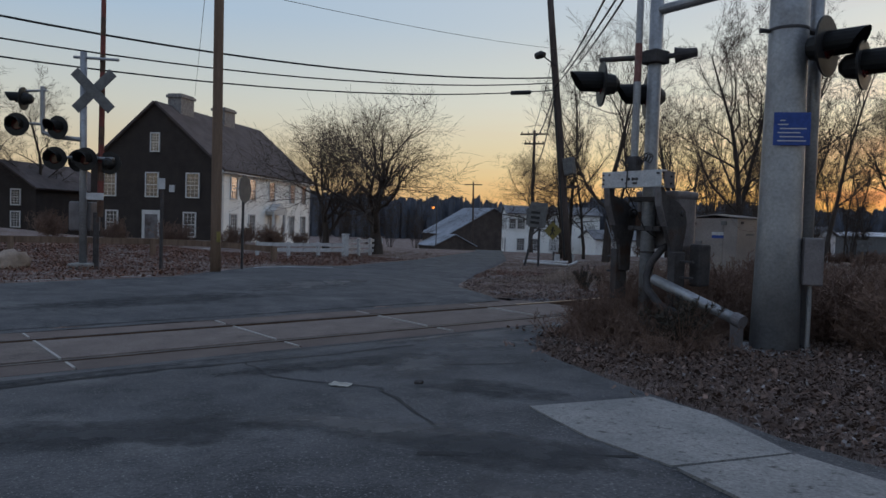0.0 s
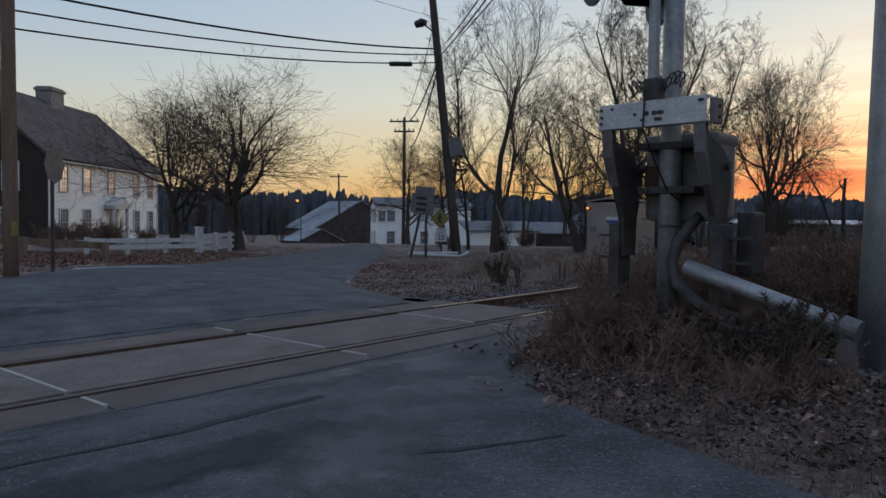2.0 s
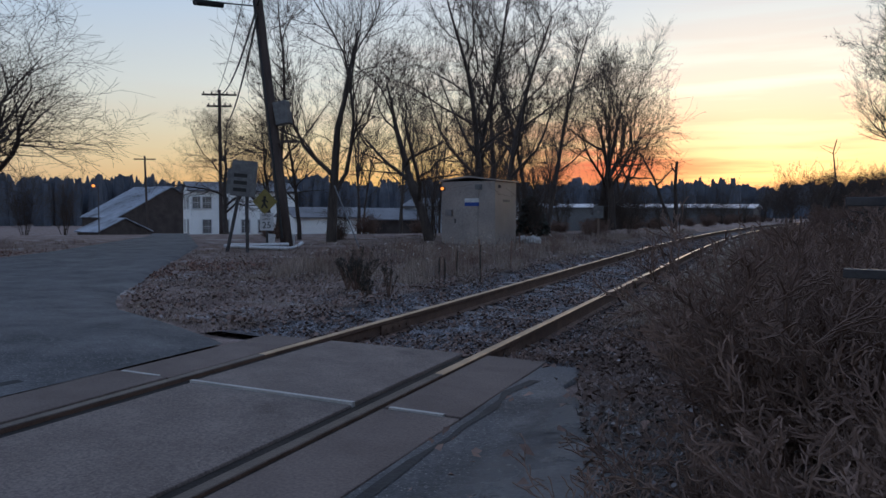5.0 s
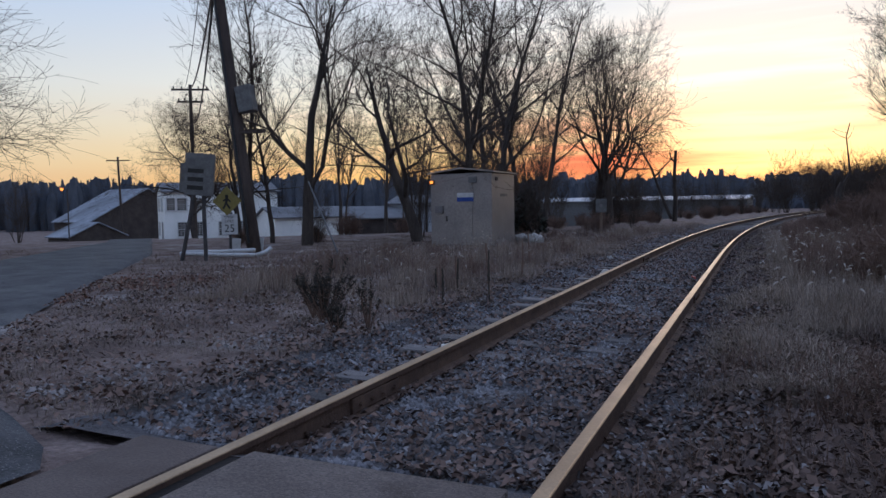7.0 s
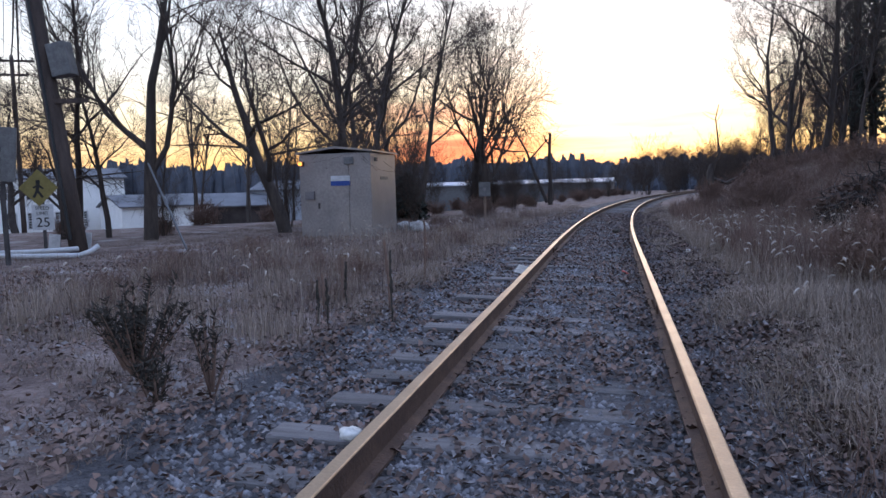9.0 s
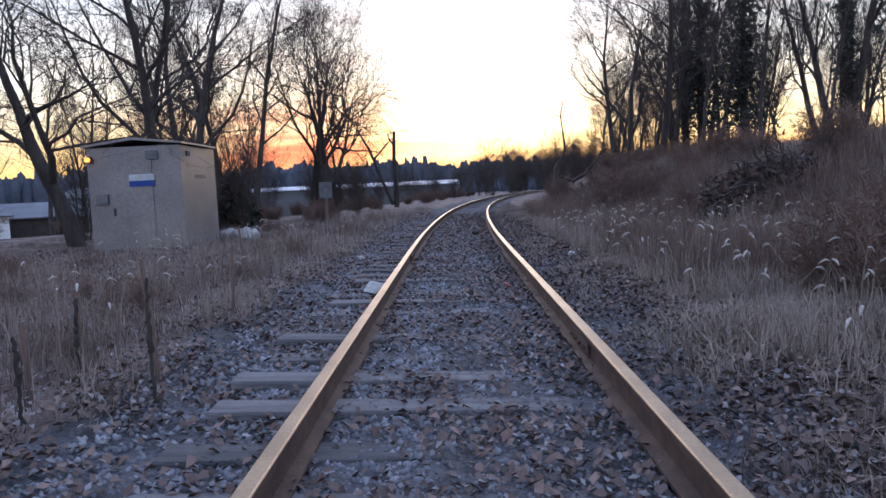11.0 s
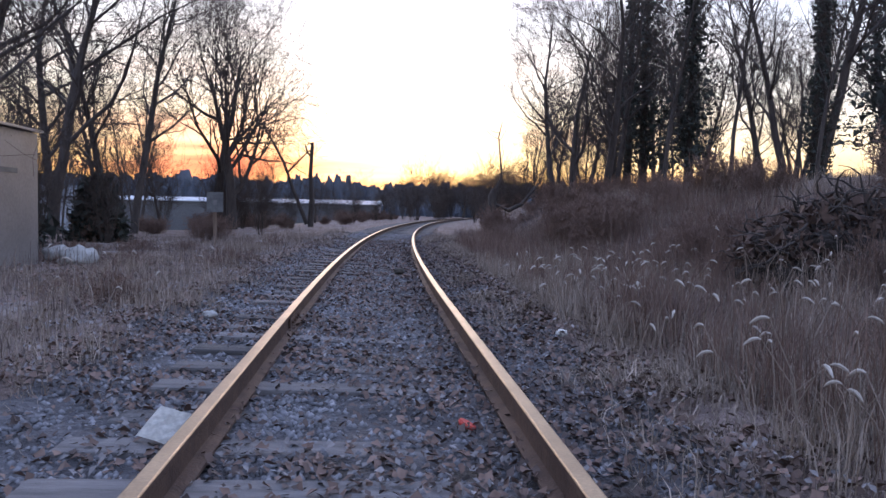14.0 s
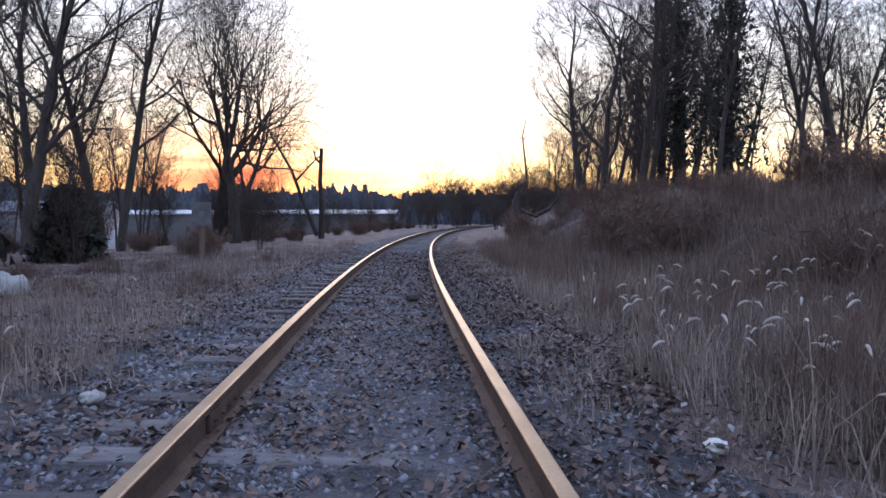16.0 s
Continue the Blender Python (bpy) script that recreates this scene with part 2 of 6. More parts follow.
DARKPOLE = mat("creosote_pole_wood", (0.045, 0.034, 0.030), (0.075, 0.056, 0.048), 2, 0.9, bump=0.7, fine=30, stretch=(4, 4, 0.25))
BARK = mat("bark", (0.042, 0.034, 0.030), (0.078, 0.063, 0.055), 3, 0.95, bump=0.8, fine=25, stretch=(2, 2, 0.5))
TWIG = mat("twig_bark", (0.048, 0.036, 0.030), (0.08, 0.06, 0.048), 2, 0.95, bump=0.0, fine=25)
BRUSH = mat("brush_twigs", (0.125, 0.078, 0.060), (0.21, 0.140, 0.108), 1.2, 0.95, bump=0.0, fine=15)
STRAW = mat("dead_grass", (0.22, 0.168, 0.130), (0.34, 0.272, 0.222), 1.2, 0.95, bump=0.0, fine=15, c3=(0.15, 0.11, 0.09), island=0.35)
STRAWD = mat("dark_dead_grass", (0.115, 0.082, 0.070), (0.20, 0.150, 0.128), 1.0, 0.95, bump=0.0, fine=15, c3=(0.26, 0.22, 0.195), island=0.4)
LEAF = mat("fallen_leaf", (0.125, 0.078, 0.060), (0.205, 0.140, 0.115), 5, 0.9, bump=0.0, fine=15, island=0.32)
DARKLEAF = mat("wet_dark_leaf", (0.075, 0.054, 0.047), (0.125, 0.092, 0.080), 5, 0.9, bump=0.0, fine=15, island=0.3)
VERGELEAF = mat("verge_leaf", (0.062, 0.038, 0.029), (0.112, 0.074, 0.058), 5, 0.9, bump=0.0, fine=15, island=0.28)
REDLEAF = mat("rust_leaf", (0.11, 0.052, 0.035), (0.18, 0.095, 0.066), 5, 0.9, bump=0.0, fine=15, island=0.35)
FROST = mat("pale_leaf", (0.155, 0.135, 0.13), (0.25, 0.225, 0.22), 5, 0.9, bump=0.0, fine=15, island=0.35)
PLUME = mat("foxtail_plume", (0.34, 0.295, 0.25), (0.46, 0.405, 0.355), 8, 1.0, bump=0.0, fine=50)
GALV = mat("galvanised_steel", (0.24, 0.245, 0.26), (0.34, 0.345, 0.36), 2.5, 0.48, metal=0.55, bump=0.15, fine=30, c3=(0.18, 0.17, 0.165))
GREYPAINT = mat("grey_enamel", (0.125, 0.115, 0.120), (0.185, 0.170, 0.176), 3, 0.55, metal=0.2, bump=0.3, fine=40, c3=(0.08, 0.065, 0.06))
WHITEPAINT = mat("chipped_white_paint", (0.40, 0.40, 0.415), (0.52, 0.52, 0.53), 6, 0.6, bump=0.3, fine=40, c3=(0.17, 0.14, 0.13))
BLACK = mat("black_enamel", (0.012, 0.012, 0.013), (0.022, 0.021, 0.021), 4, 0.5, bump=0.15, fine=40)
IRON = mat("dark_iron", (0.045, 0.042, 0.044), (0.082, 0.075, 0.076), 5, 0.7, metal=0.3, bump=0.4, fine=40, c3=(0.07, 0.04, 0.028))
FADEDRED = mat("faded_red_stripe", (0.15, 0.060, 0.052), (0.21, 0.10, 0.09), 8, 0.6, bump=0.1, c3=(0.20, 0.19, 0.19))
REDP = mat("red_stripe", (0.13, 0.032, 0.028), (0.18, 0.05, 0.042), 8, 0.6, bump=0.1)
LENS = mat("red_lens", (0.05, 0.006, 0.006), (0.08, 0.010, 0.010), 30, 0.2, bump=0.0, spec=0.5)
WIRE = mat("wire_black", (0.012, 0.012, 0.012), (0.02, 0.02, 0.02), 4, 0.6, bump=0.0)
WHITEWALL = mat("white_clapboard", (0.76, 0.75, 0.72), (0.84, 0.83, 0.80), 0.8, 0.8, bump=0.2, fine=20)
BROWNWALL = mat("dark_clapboard", (0.030, 0.024, 0.022), (0.045, 0.036, 0.032), 1.2, 0.9, bump=0.3, fine=20)
TRIM = mat("white_trim", (0.48, 0.47, 0.46), (0.58, 0.57, 0.56), 2, 0.7, bump=0.1)
SHINGLE = mat("roof_shingle", (0.068, 0.055, 0.054), (0.105, 0.086, 0.083), 1.2, 0.95, bump=0.6, fine=10)
FROSTROOF = mat("frost_streaked_roof", (0.15, 0.16, 0.185), (0.30, 0.32, 0.36), 0.5, 0.8, bump=0.2, c3=(0.09, 0.09, 0.10), stretch=(1, 1, 0.4))
SNOWROOF = mat("frosted_metal_roof", (0.34, 0.36, 0.40), (0.48, 0.50, 0.55), 0.5, 0.6, bump=0.1, c3=(0.18, 0.18, 0.2))
DARKROOF = mat("grey_roof", (0.13, 0.13, 0.14), (0.19, 0.19, 0.20), 0.5, 0.9, bump=0.2)
BRICK = mat("chimney_brick", (0.16, 0.15, 0.15), (0.26, 0.245, 0.24), 6, 0.9, bump=0.5, fine=12)
GLASS = mat("window_glass", (0.16, 0.16, 0.16), (0.22, 0.22, 0.22), 2, 0.14, metal=0.7, bump=0.0, spec=0.6)
BARNWOOD = mat("barn_wood", (0.045, 0.036, 0.033), (0.075, 0.060, 0.054), 1, 0.95, bump=0.4, fine=8)
HUTMETAL = mat("beige_hut_panel", (0.205, 0.185, 0.182), (0.26, 0.236, 0.228), 1.2, 0.42, metal=0.35, bump=0.1, fine=20, c3=(0.28, 0.25, 0.23), spec=0.4)
BLUE = mat("blue_sign", (0.02, 0.05, 0.22), (0.03, 0.07, 0.27), 6, 0.5, bump=0.05)
YELLOW = mat("yellow_sign", (0.17, 0.14, 0.045), (0.22, 0.18, 0.06), 6, 0.5, bump=0.05)
SIGNWHITE = mat("sign_white", (0.42, 0.42, 0.43), (0.52, 0.52, 0.53), 6, 0.5, bump=0.05)
SIGNGREY = mat("sign_back_aluminium", (0.10, 0.10, 0.105), (0.15, 0.15, 0.155), 6, 0.5, metal=0.4, bump=0.05)
CEDAR = mat("cedar_foliage", (0.038, 0.033, 0.027), (0.062, 0.052, 0.042), 4, 0.95, bump=0.0)
PINE = mat("dark_conifer", (0.036, 0.040, 0.034), (0.058, 0.062, 0.052), 1, 0.95, bump=0.0)
# distance haze is mixed into this paler, bluer woods colour
HAZEWOOD = mat("far_woods", (0.066, 0.075, 0.096), (0.098, 0.107, 0.130), 0.06, 1.0, bump=0.0, fine=0.6)
AMBER = mat("amber_lamp", (1.0, 0.30, 0.04), (1.0, 0.30, 0.04), 1, 0.5, bump=0.0, emit=1.6)
REDPLASTIC = mat("red_plastic", (0.45, 0.05, 0.04), (0.55, 0.08, 0.06), 9, 0.5, bump=0.1)
PAPER = mat("paper", (0.60, 0.57, 0.52), (0.68, 0.65, 0.60), 9, 0.8, bump=0.2)


# ---- mesh helpers ----
def part(name, bm, material, parent=None, label="", smooth=False):
    """One mesh object out of bm, under parent. bm may be a list of (verts, faces)."""
    me = bpy.data.meshes.new(name)
    if isinstance(bm, tuple):
        me.from_pydata(bm[0], [], bm[1])
    else:
        bmesh.ops.recalc_face_normals(bm, faces=bm.faces)
        bm.to_mesh(me)
        bm.free()
    me.materials.append(material)
    if smooth:
        me.polygons.foreach_set("use_smooth", [True] * len(me.polygons))
    ob = new(name, me)
    if parent:
        ob.parent = parent
    if label:
        ob["label"] = label
    return ob


def thing(name, m, label, category, group="", kind=""):
    ob = new(name)
    ob.matrix_basis = m
    return tagged(ob, label, category, group, kind)


def box(bm, x0, y0, z0, x1, y1, z1, m=None, bevel=0.0):
    q = Matrix.Translation(((x0 + x1) / 2, (y0 + y1) / 2, (z0 + z1) / 2)) @ Matrix.Diagonal((abs(x1 - x0), abs(y1 - y0), abs(z1 - z0), 1))
    if m:
        q = m @ q
    g = bmesh.ops.create_cube(bm, size=1.0, matrix=q)
    if bevel:
        es = list({e for v in g["verts"] for e in v.link_edges})
        bmesh.ops.bevel(bm, geom=es, offset=bevel, segments=2, affect="EDGES", profile=0.6)
    return bm


def boxm(x0, y0, z0, x1, y1, z1, m=None, bevel=0.0):
    return box(bmesh.new(), x0, y0, z0, x1, y1, z1, m, bevel)


def tube(bm, pts, radii, sides=8, cap=True):
    """A tapered tube through pts."""
    pts = [Vector(p) for p in pts]
    if isinstance(radii, (int, float)):
        radii = [radii] * len(pts)
    rings = []
    side = None
    for i, p in enumerate(pts):
        d = (pts[min(i + 1, len(pts) - 1)] - pts[max(i - 1, 0)]).normalized()
        if side is None:
            side = d.orthogonal().normalized()
        side = (side - d * side.dot(d)).normalized()
        up = d.cross(side)
        rings.append([bm.verts.new(p + (side * math.cos(k * math.tau / sides) + up * math.sin(k * math.tau / sides)) * radii[i]) for k in range(sides)])
    for a, b in zip(rings, rings[1:]):
        for k in range(sides):
            bm.faces.new((a[k], a[(k + 1) % sides], b[(k + 1) % sides], b[k]))
    if cap:
        bm.faces.new(rings[0][::-1])
        bm.faces.new(rings[-1])
    return bm


def pipe(pts, radii, sides=10):
    return tube(bmesh.new(), pts, radii, sides)


def smooth01(a):
    a = min(max(a, 0.0), 1.0)
    return a * a * (3 - 2 * a)


def track_x(y):
    """The track's centreline: straight over the crossing, then a long bend."""
    return 0.00155 * max(0.0, y - 22.0) ** 2 if y < 130 else 0.00155 * 108 ** 2 + 0.33 * (y - 130)


def ground_z(x, y):
    """Height of the ground; the rail heads lie at zero."""
    k = 1 - smooth01((y - 6) / 6)
    z = min(0.055 * (x - 1), 0.42) if x > 1 else min(0.02 * (-x - 1), 0.3) if x < -1 else 0.0
    z = z * k - 0.1 * (1 - k)
    if x > 9:
        z += 0.0
    d = x - track_x(y)
    # shallow bed under the rails away from the crossing
    if y > 8.8:
        z -= 0.13 * smooth01((y - 8.8) / 0.6) * (1 - smooth01((abs(d) - (1.35 if d < 0 else 0.9)) / 0.7))
    else:
        z -= 0.30 * (1 - smooth01((abs(x) - 1.2) / 0.25))
    # bank beside the track
    b = 1.35 * smooth01((d - 3.3) / 3.6) + 1.1 * smooth01((d - 5.5) / 11.0)
    z += b * smooth01((y - 13.5) / 9.0)
    # the land falls away past the bend of the road
    s = -0.65 * x + 0.76 * y - 36
    if s > 0 and x < 0:
        z -= min(0.04 * s, 2.6) * smooth01(-x / 18)
    return z

# ---- the ground, road and track ----
def sheet(name, xs, ys, zf, material, keep=None):
    vs, fs, idx = [], [], {}
    for j, y in enumerate(ys):
        for i, x in enumerate(xs):
            idx[i, j] = len(vs)
            vs.append((x, y, zf(x, y)))
    for j in range(len(ys) - 1):
        for i in range(len(xs) - 1):
            fs.append((idx[i, j], idx[i + 1, j], idx[i + 1, j + 1], idx[i, j + 1]))
    return part(name, (vs, fs), material, smooth=True)


def spread(*runs):
    out = []
    for a, b, step in runs:
        n = max(1, round((b - a) / step))
        out += [a + (b - a) * i / n for i in range(n)]
    return out + [runs[-1][1]]


def rough_ground(x, y):
    near = 1.0 if -30 < x < 30 and -25 < y < 60 else 0.4
    n = noise.noise(Vector((x * 0.6, y * 0.6, 0))) * 0.035 + noise.noise(Vector((x * 2.3, y * 2.3, 3))) * 0.018
    return ground_z(x, y) + n * near - 0.01


ground = sheet("ground", spread((-900, -160, 80), (-160, -40, 6), (-40, -14, 1.0), (-14, 10, 0.28), (10, 40, 1.0), (40, 160, 8), (160, 900, 80)),
               spread((-900, -160, 80), (-160, -30, 10), (-30, -4, 1.0), (-4, 34, 0.28), (34, 70, 0.9), (70, 160, 6), (160, 900, 80)), rough_ground, SOIL)
tagged(ground, "frosty winter ground of dead grass and bare soil", "ground", kind="structure")


def knots(table):
    def f(v):
        for (a, p), (b, q) in zip(table, table[1:]):
            if v <= b:
                return p + (q - p) * min(max((v - a) / (b - a), 0), 1)
        return table[-1][1]
    return f


road_left = knots([(-60, -6.2), (0.6, -6.6), (3.9, -7.1), (8.8, -10.6), (17, -14.9), (26, -21), (40, -36), (60, -60)])
road_right = knots([(-60, -1.315), (8.5, -1.32), (8.9, -2.1), (9.6, -3.9), (10.4, -4.9), (13.3, -7.4), (21, -13.6), (38, -31), (60, -56)])
lane_edge = knots([(-60, 26), (1.0, 22), (1.6, 9.2), (2.2, 7.2), (2.9, 5.7), (3.5, 4.4), (4.5, 3.0), (6.0, 2.3), (7.5, 1.9), (8.8, 1.55)])


def road_top(x, y, lift):
    """Height of the asphalt: lift above the ground, run down flush to the crossing panels."""
    if y > 8.85 or abs(x) > 2.2:
        return ground_z(x, y) + lift
    far = math.copysign(max(abs(x), 1.46), x)
    k = smooth01((abs(x) - 1.30) / 0.8)
    return (ground_z(far, y) + 0.05) * k + lift - 0.05


def loft(name, left, right, ys, n, lift, material, label, wobble=0.06):
    vs, fs = [], []
    for y in ys:
        a, b = left(y), right(y)
        a += noise.noise(Vector((y * 1.7, 2, 0))) * wobble * (0.1 if abs(a) < 1.5 else 1.0)
        b += noise.noise(Vector((y * 1.9, 7, 0))) * wobble * (0.1 if abs(b) < 1.5 else 1.0)
        for i in range(n + 1):
            x = a + (b - a) * i / n
            e = -0.05 if i in (0, n) and (abs(x) > 1.5 or y > 8.85) else 0.0
            vs.append((x, y, road_top(x, y, lift) + e + noise.noise(Vector((x * 0.9, y * 0.9, 5))) * 0.006))
    for j in range(len(ys) - 1):
        for i in range(n):
            k = j * (n + 1) + i
            fs.append((k, k + 1, k + n + 2, k + n + 1))
    return tagged(part(name, (vs, fs), material, smooth=True), label, "road", kind="structure")


loft("road", road_left, road_right, spread((-60, -6, 1.5), (-6, 12, 0.3), (12, 60, 1.0)), 26, 0.05, ASPHALT, "worn grey asphalt road bending away past the crossing")
loft("pavement", lambda y: 1.315, lane_edge, spread((-60, -6, 1.5), (-6, 8.8, 0.2)), 30, 0.05, ASPHALT, "cracked grey asphalt approach beside the rails", 0.12)
loft("ballast_bed", lambda y: track_x(y) - 2.1, lambda y: track_x(y) + 1.6, spread((8.9, 34, 0.3), (34, 110, 1.5)), 12, 0.035, BALLAST, "grey stone ballast mixed with dead leaves", 0.25)

track = thing("railway_track", pose(0, 0, 0), "single railway track with sunset-lit steel rails", "railway track", kind="structure")
RAILY = spread((-60, 20, 2.0), (20, 110, 1.5))
PROFILE_FOOT = [(-0.07, -0.17), (0.07, -0.17), (0.07, -0.155), (0.012, -0.14), (0.010, -0.045), (0.034, -0.034), (0.036, -0.006), (-0.036, -0.006), (-0.034, -0.034), (-0.010, -0.045), (-0.012, -0.14), (-0.07, -0.155)]


def extrude_along(profile, off, ys):
    vs, fs, n = [], [], len(profile)
    for y in ys:
        for u, w in profile:
            vs.append((track_x(y) + off + u, y, w))
    for j in range(len(ys) - 1):
        for k in range(n):
            fs.append((j * n + k, j * n + (k + 1) % n, (j + 1) * n + (k + 1) % n, (j + 1) * n + k))
    return vs, fs


for off in (-0.753, 0.753):
    r = part("rail", extrude_along(PROFILE_FOOT, off, RAILY), RUST, track, "rusty steel rail")
    headp = [(-0.034, -0.006), (0.034, -0.006), (0.034, -0.002), (0.028, 0.002), (-0.028, 0.002), (-0.034, -0.002)]
    part("rail_head", extrude_along(headp, off, spread((8.2, 20, 1.2), (20, 110, 1.5))), RAILTOP, r, "worn shiny running surface, sunset gold in its colour")
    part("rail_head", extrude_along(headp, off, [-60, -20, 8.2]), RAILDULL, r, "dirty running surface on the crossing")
for off, yj in ((-0.753, 10.3), (0.753, 15.9), (-0.753, 22.2)):
    for s2 in (-1, 1):
        jb = part("joint_bar", boxm(off + s2 * 0.012, yj - 0.3, -0.135, off + s2 * 0.034, yj + 0.3, -0.045, bevel=0.006), RUST, track, "rusty bolted joint bar")
        for k in range(4):
            part("bolt", pipe([(off + s2 * 0.034, yj - 0.22 + 0.145 * k, -0.09), (off + s2 * 0.055, yj - 0.22 + 0.145 * k, -0.09)], 0.014, 6), RUST, jb)
random.seed(3)
tie_bm = boxm(-1.3, -0.11, -0.16, 1.3, 0.11, 0, bevel=0.015)
tie = part("tie", tie_bm, TIE, track)
y, first = 9.25, True
while y < 85:
    m = pose(track_x(y) - 0.05 + random.uniform(-0.06, 0.06), y, -0.186 + random.uniform(-0.020, 0.012), 0, random.uniform(1.2, 2.4), -math.degrees(math.atan(0.0031 * max(0, y - 22))) + random.uniform(-1.5, 1.5))
    o = tie if first else new("tie", tie.data)
    o.parent, o.matrix_basis, first = track, m, False
    y += 0.56 + random.uniform(-0.05, 0.05)

crossing = thing("level_crossing", pose(0, 0, 0), "worn concrete level crossing panels between the rails", "level crossing", kind="structure")
gauge = boxm(-0.615, 0.012, -0.2, 0.615, 2.438, -0.004, bevel=0.012)
field = boxm(-0.24, 0.012, -0.2, 0.24, 2.438, 0.0, bevel=0.012)
gp = part("panel", gauge, PANEL, crossing)
fp = part("panel", field, FIELDPANEL, crossing)
# black strips fill the gaps beside the rails, painting in their shade
for s2 in (-1, 1):
    part("flangeway", boxm(s2 * 0.612, -34, -0.2, s2 * 0.722, 8.9, -0.028), FLANGE, crossing, "flangeway beside the rail, black fill for gap shade and rust")
    part("flangeway", boxm(s2 * 0.786, -34, -0.2, s2 * 0.822, 8.9, -0.02), FLANGE, crossing)
for i in range(-14, 4):
    y0 = 2.45 * i - 0.02
    long = (8.95 - y0) / 2.45 if i == 3 else 1.0
    for src, x in ((gp, 0), (fp, -1.06), (fp, 1.06)):
        o = src if i == -14 and src.location.y == 0 and x != 1.06 else new("panel", src.data)
        o.parent = crossing
        o.matrix_basis = pose(x, y0, random.uniform(-0.006, 0.004)) @ Matrix.Diagonal((1, long, 1, 1))

for i in range(-13, 4):
    j0 = 2.45 * i - 0.02
    for x0, x1 in ((-0.62, 0.62), (0.86, 1.2), (-1.24, -0.9)):
        jn = part("joint", boxm(x0, j0 - 0.014, -0.05, x1, j0 + 0.014, 0.004), PALE, crossing, "pale sand-filled joint")


def ribbon(name, pts, w, material, label, lift=0.0535, jitter=0.014, seed=1):
    """A narrow mark or crack that follows the ground."""
    rg = random.Random(seed)
    fine = []
    for (a, b), (c, d) in zip(pts, pts[1:]):
        n = max(2, int(math.hypot(c - a, d - b) / 0.18))
        fine += [(a + (c - a) * k / n, b + (d - b) * k / n) for k in range(n)]
    fine.append(pts[-1])
    vs, fs = [], []
    for k, (x, y) in enumerate(fine):
        p, q = fine[max(k - 1, 0)], fine[min(k + 1, len(fine) - 1)]
        dx, dy = q[0] - p[0], q[1] - p[1]
        L = math.hypot(dx, dy) or 1
        nx, ny = -dy / L, dx / L
        o = rg.gauss(0, jitter)
        hw = w / 2 * (rg.uniform(0.35, 1.5) if jitter else 1)
        for s2 in (1, -1):
            X, Y = x + nx * (o + s2 * hw), y + ny * (o + s2 * hw)
            vs.append((X, Y, road_top(X, Y, lift) + noise.noise(Vector((X * 0.9, Y * 0.9, 5))) * 0.006))
        if k:
            fs.append((2 * k - 2, 2 * k - 1, 2 * k + 1, 2 * k))
    return tagged(part(name, (vs, fs), material), label, "road detail", kind="structure")


CRACK = mat("tar_crack", (0.020, 0.020, 0.021), (0.034, 0.033, 0.034), 6, 0.9, bump=0.5)
ribbon("crack", [(2.35, -9), (2.3, 0.5), (2.5, 2.2), (2.45, 3.2)], 0.075, CRACK, "long dark crack in the asphalt along the track", seed=2)
ribbon("crack", [(1.4, -9), (1.38, 1), (1.40, 4), (1.38, 8.3)], 0.05, CRACK, "dark seam beside the crossing panels", seed=3)
ribbon("crack", [(3.4, 2.2), (3.9, 2.7), (4.2, 3.2)], 0.04, CRACK, "short crack in the asphalt", seed=4)
ribbon("crack", [(5.9, 0.5), (6.3, 0.9), (6.7, 1.3)], 0.05, CRACK, "crack in the asphalt beside the slab", seed=5)
ribbon("crack", [(2.35, 1.2), (3.3, 1.0), (4.3, 1.4), (5.6, 0.9)], 0.03, CRACK, "thin crack across the asphalt", seed=6)
ribbon("crack", [(-1.5, -9), (-1.52, 3), (-1.55, 6.8)], 0.07, CRACK, "dark seam on the far side of the crossing", seed=7)
ribbon("road_line", [(-8.6, 6.6), (-10.3, 10.0)], 0.10, SIGNWHITE, "faded white road marking", 0.054, 0.0)
ribbon("road_line", [(-6.45, -20), (-6.75, 0.6), (-7.2, 3.6)], 0.09, PALE, "faded white edge line", 0.054, 0.0)


def patch(name, x, y, rx, ry, turn, material, label, seed, lift=0.0545):
    """An irregular flat stain of dust or tar on the asphalt."""
    rg = random.Random(seed)
    n, rings = 40, 5
    c, s2 = math.cos(radians(turn)), math.sin(radians(turn))
    vs, fs = [], []
    for j in range(rings + 1):
        for k in range(n):
            a = k * math.tau / n
            q = j / rings * (1 + 0.38 * noise.noise(Vector((math.cos(a) * 1.4 + seed, math.sin(a) * 1.4, 0))) + 0.2 * noise.noise(Vector((math.cos(a) * 4, math.sin(a) * 4, seed))))
            u, v = math.cos(a) * rx * q, math.sin(a) * ry * q
            X, Y = x + u * c - v * s2, y + u * s2 + v * c
            vs.append((X, Y, road_top(X, Y, lift if j < rings else lift - 0.006) + noise.noise(Vector((X * 0.9, Y * 0.9, 5))) * 0.006))
    for j in range(rings):
        for k in range(n):
            fs.append((j * n + k, j * n + (k + 1) % n, (j + 1) * n + (k + 1) % n, (j + 1) * n + k))
    ob = part(name, (vs, fs), material, smooth=True)
    att = ob.data.attributes.new("wear", "FLOAT", "POINT")
    att.data.foreach_set("value", [1 - j / rings for j in range(rings + 1) for k in range(n)])
    return tagged(ob, label, "road detail", kind="structure")


OLDTAR = mat("dark_tar_patch", (0.030, 0.031, 0.034), (0.052, 0.053, 0.057), 1.6, 0.85, bump=0.9, fine=46, grain=0.5, world_space=True)
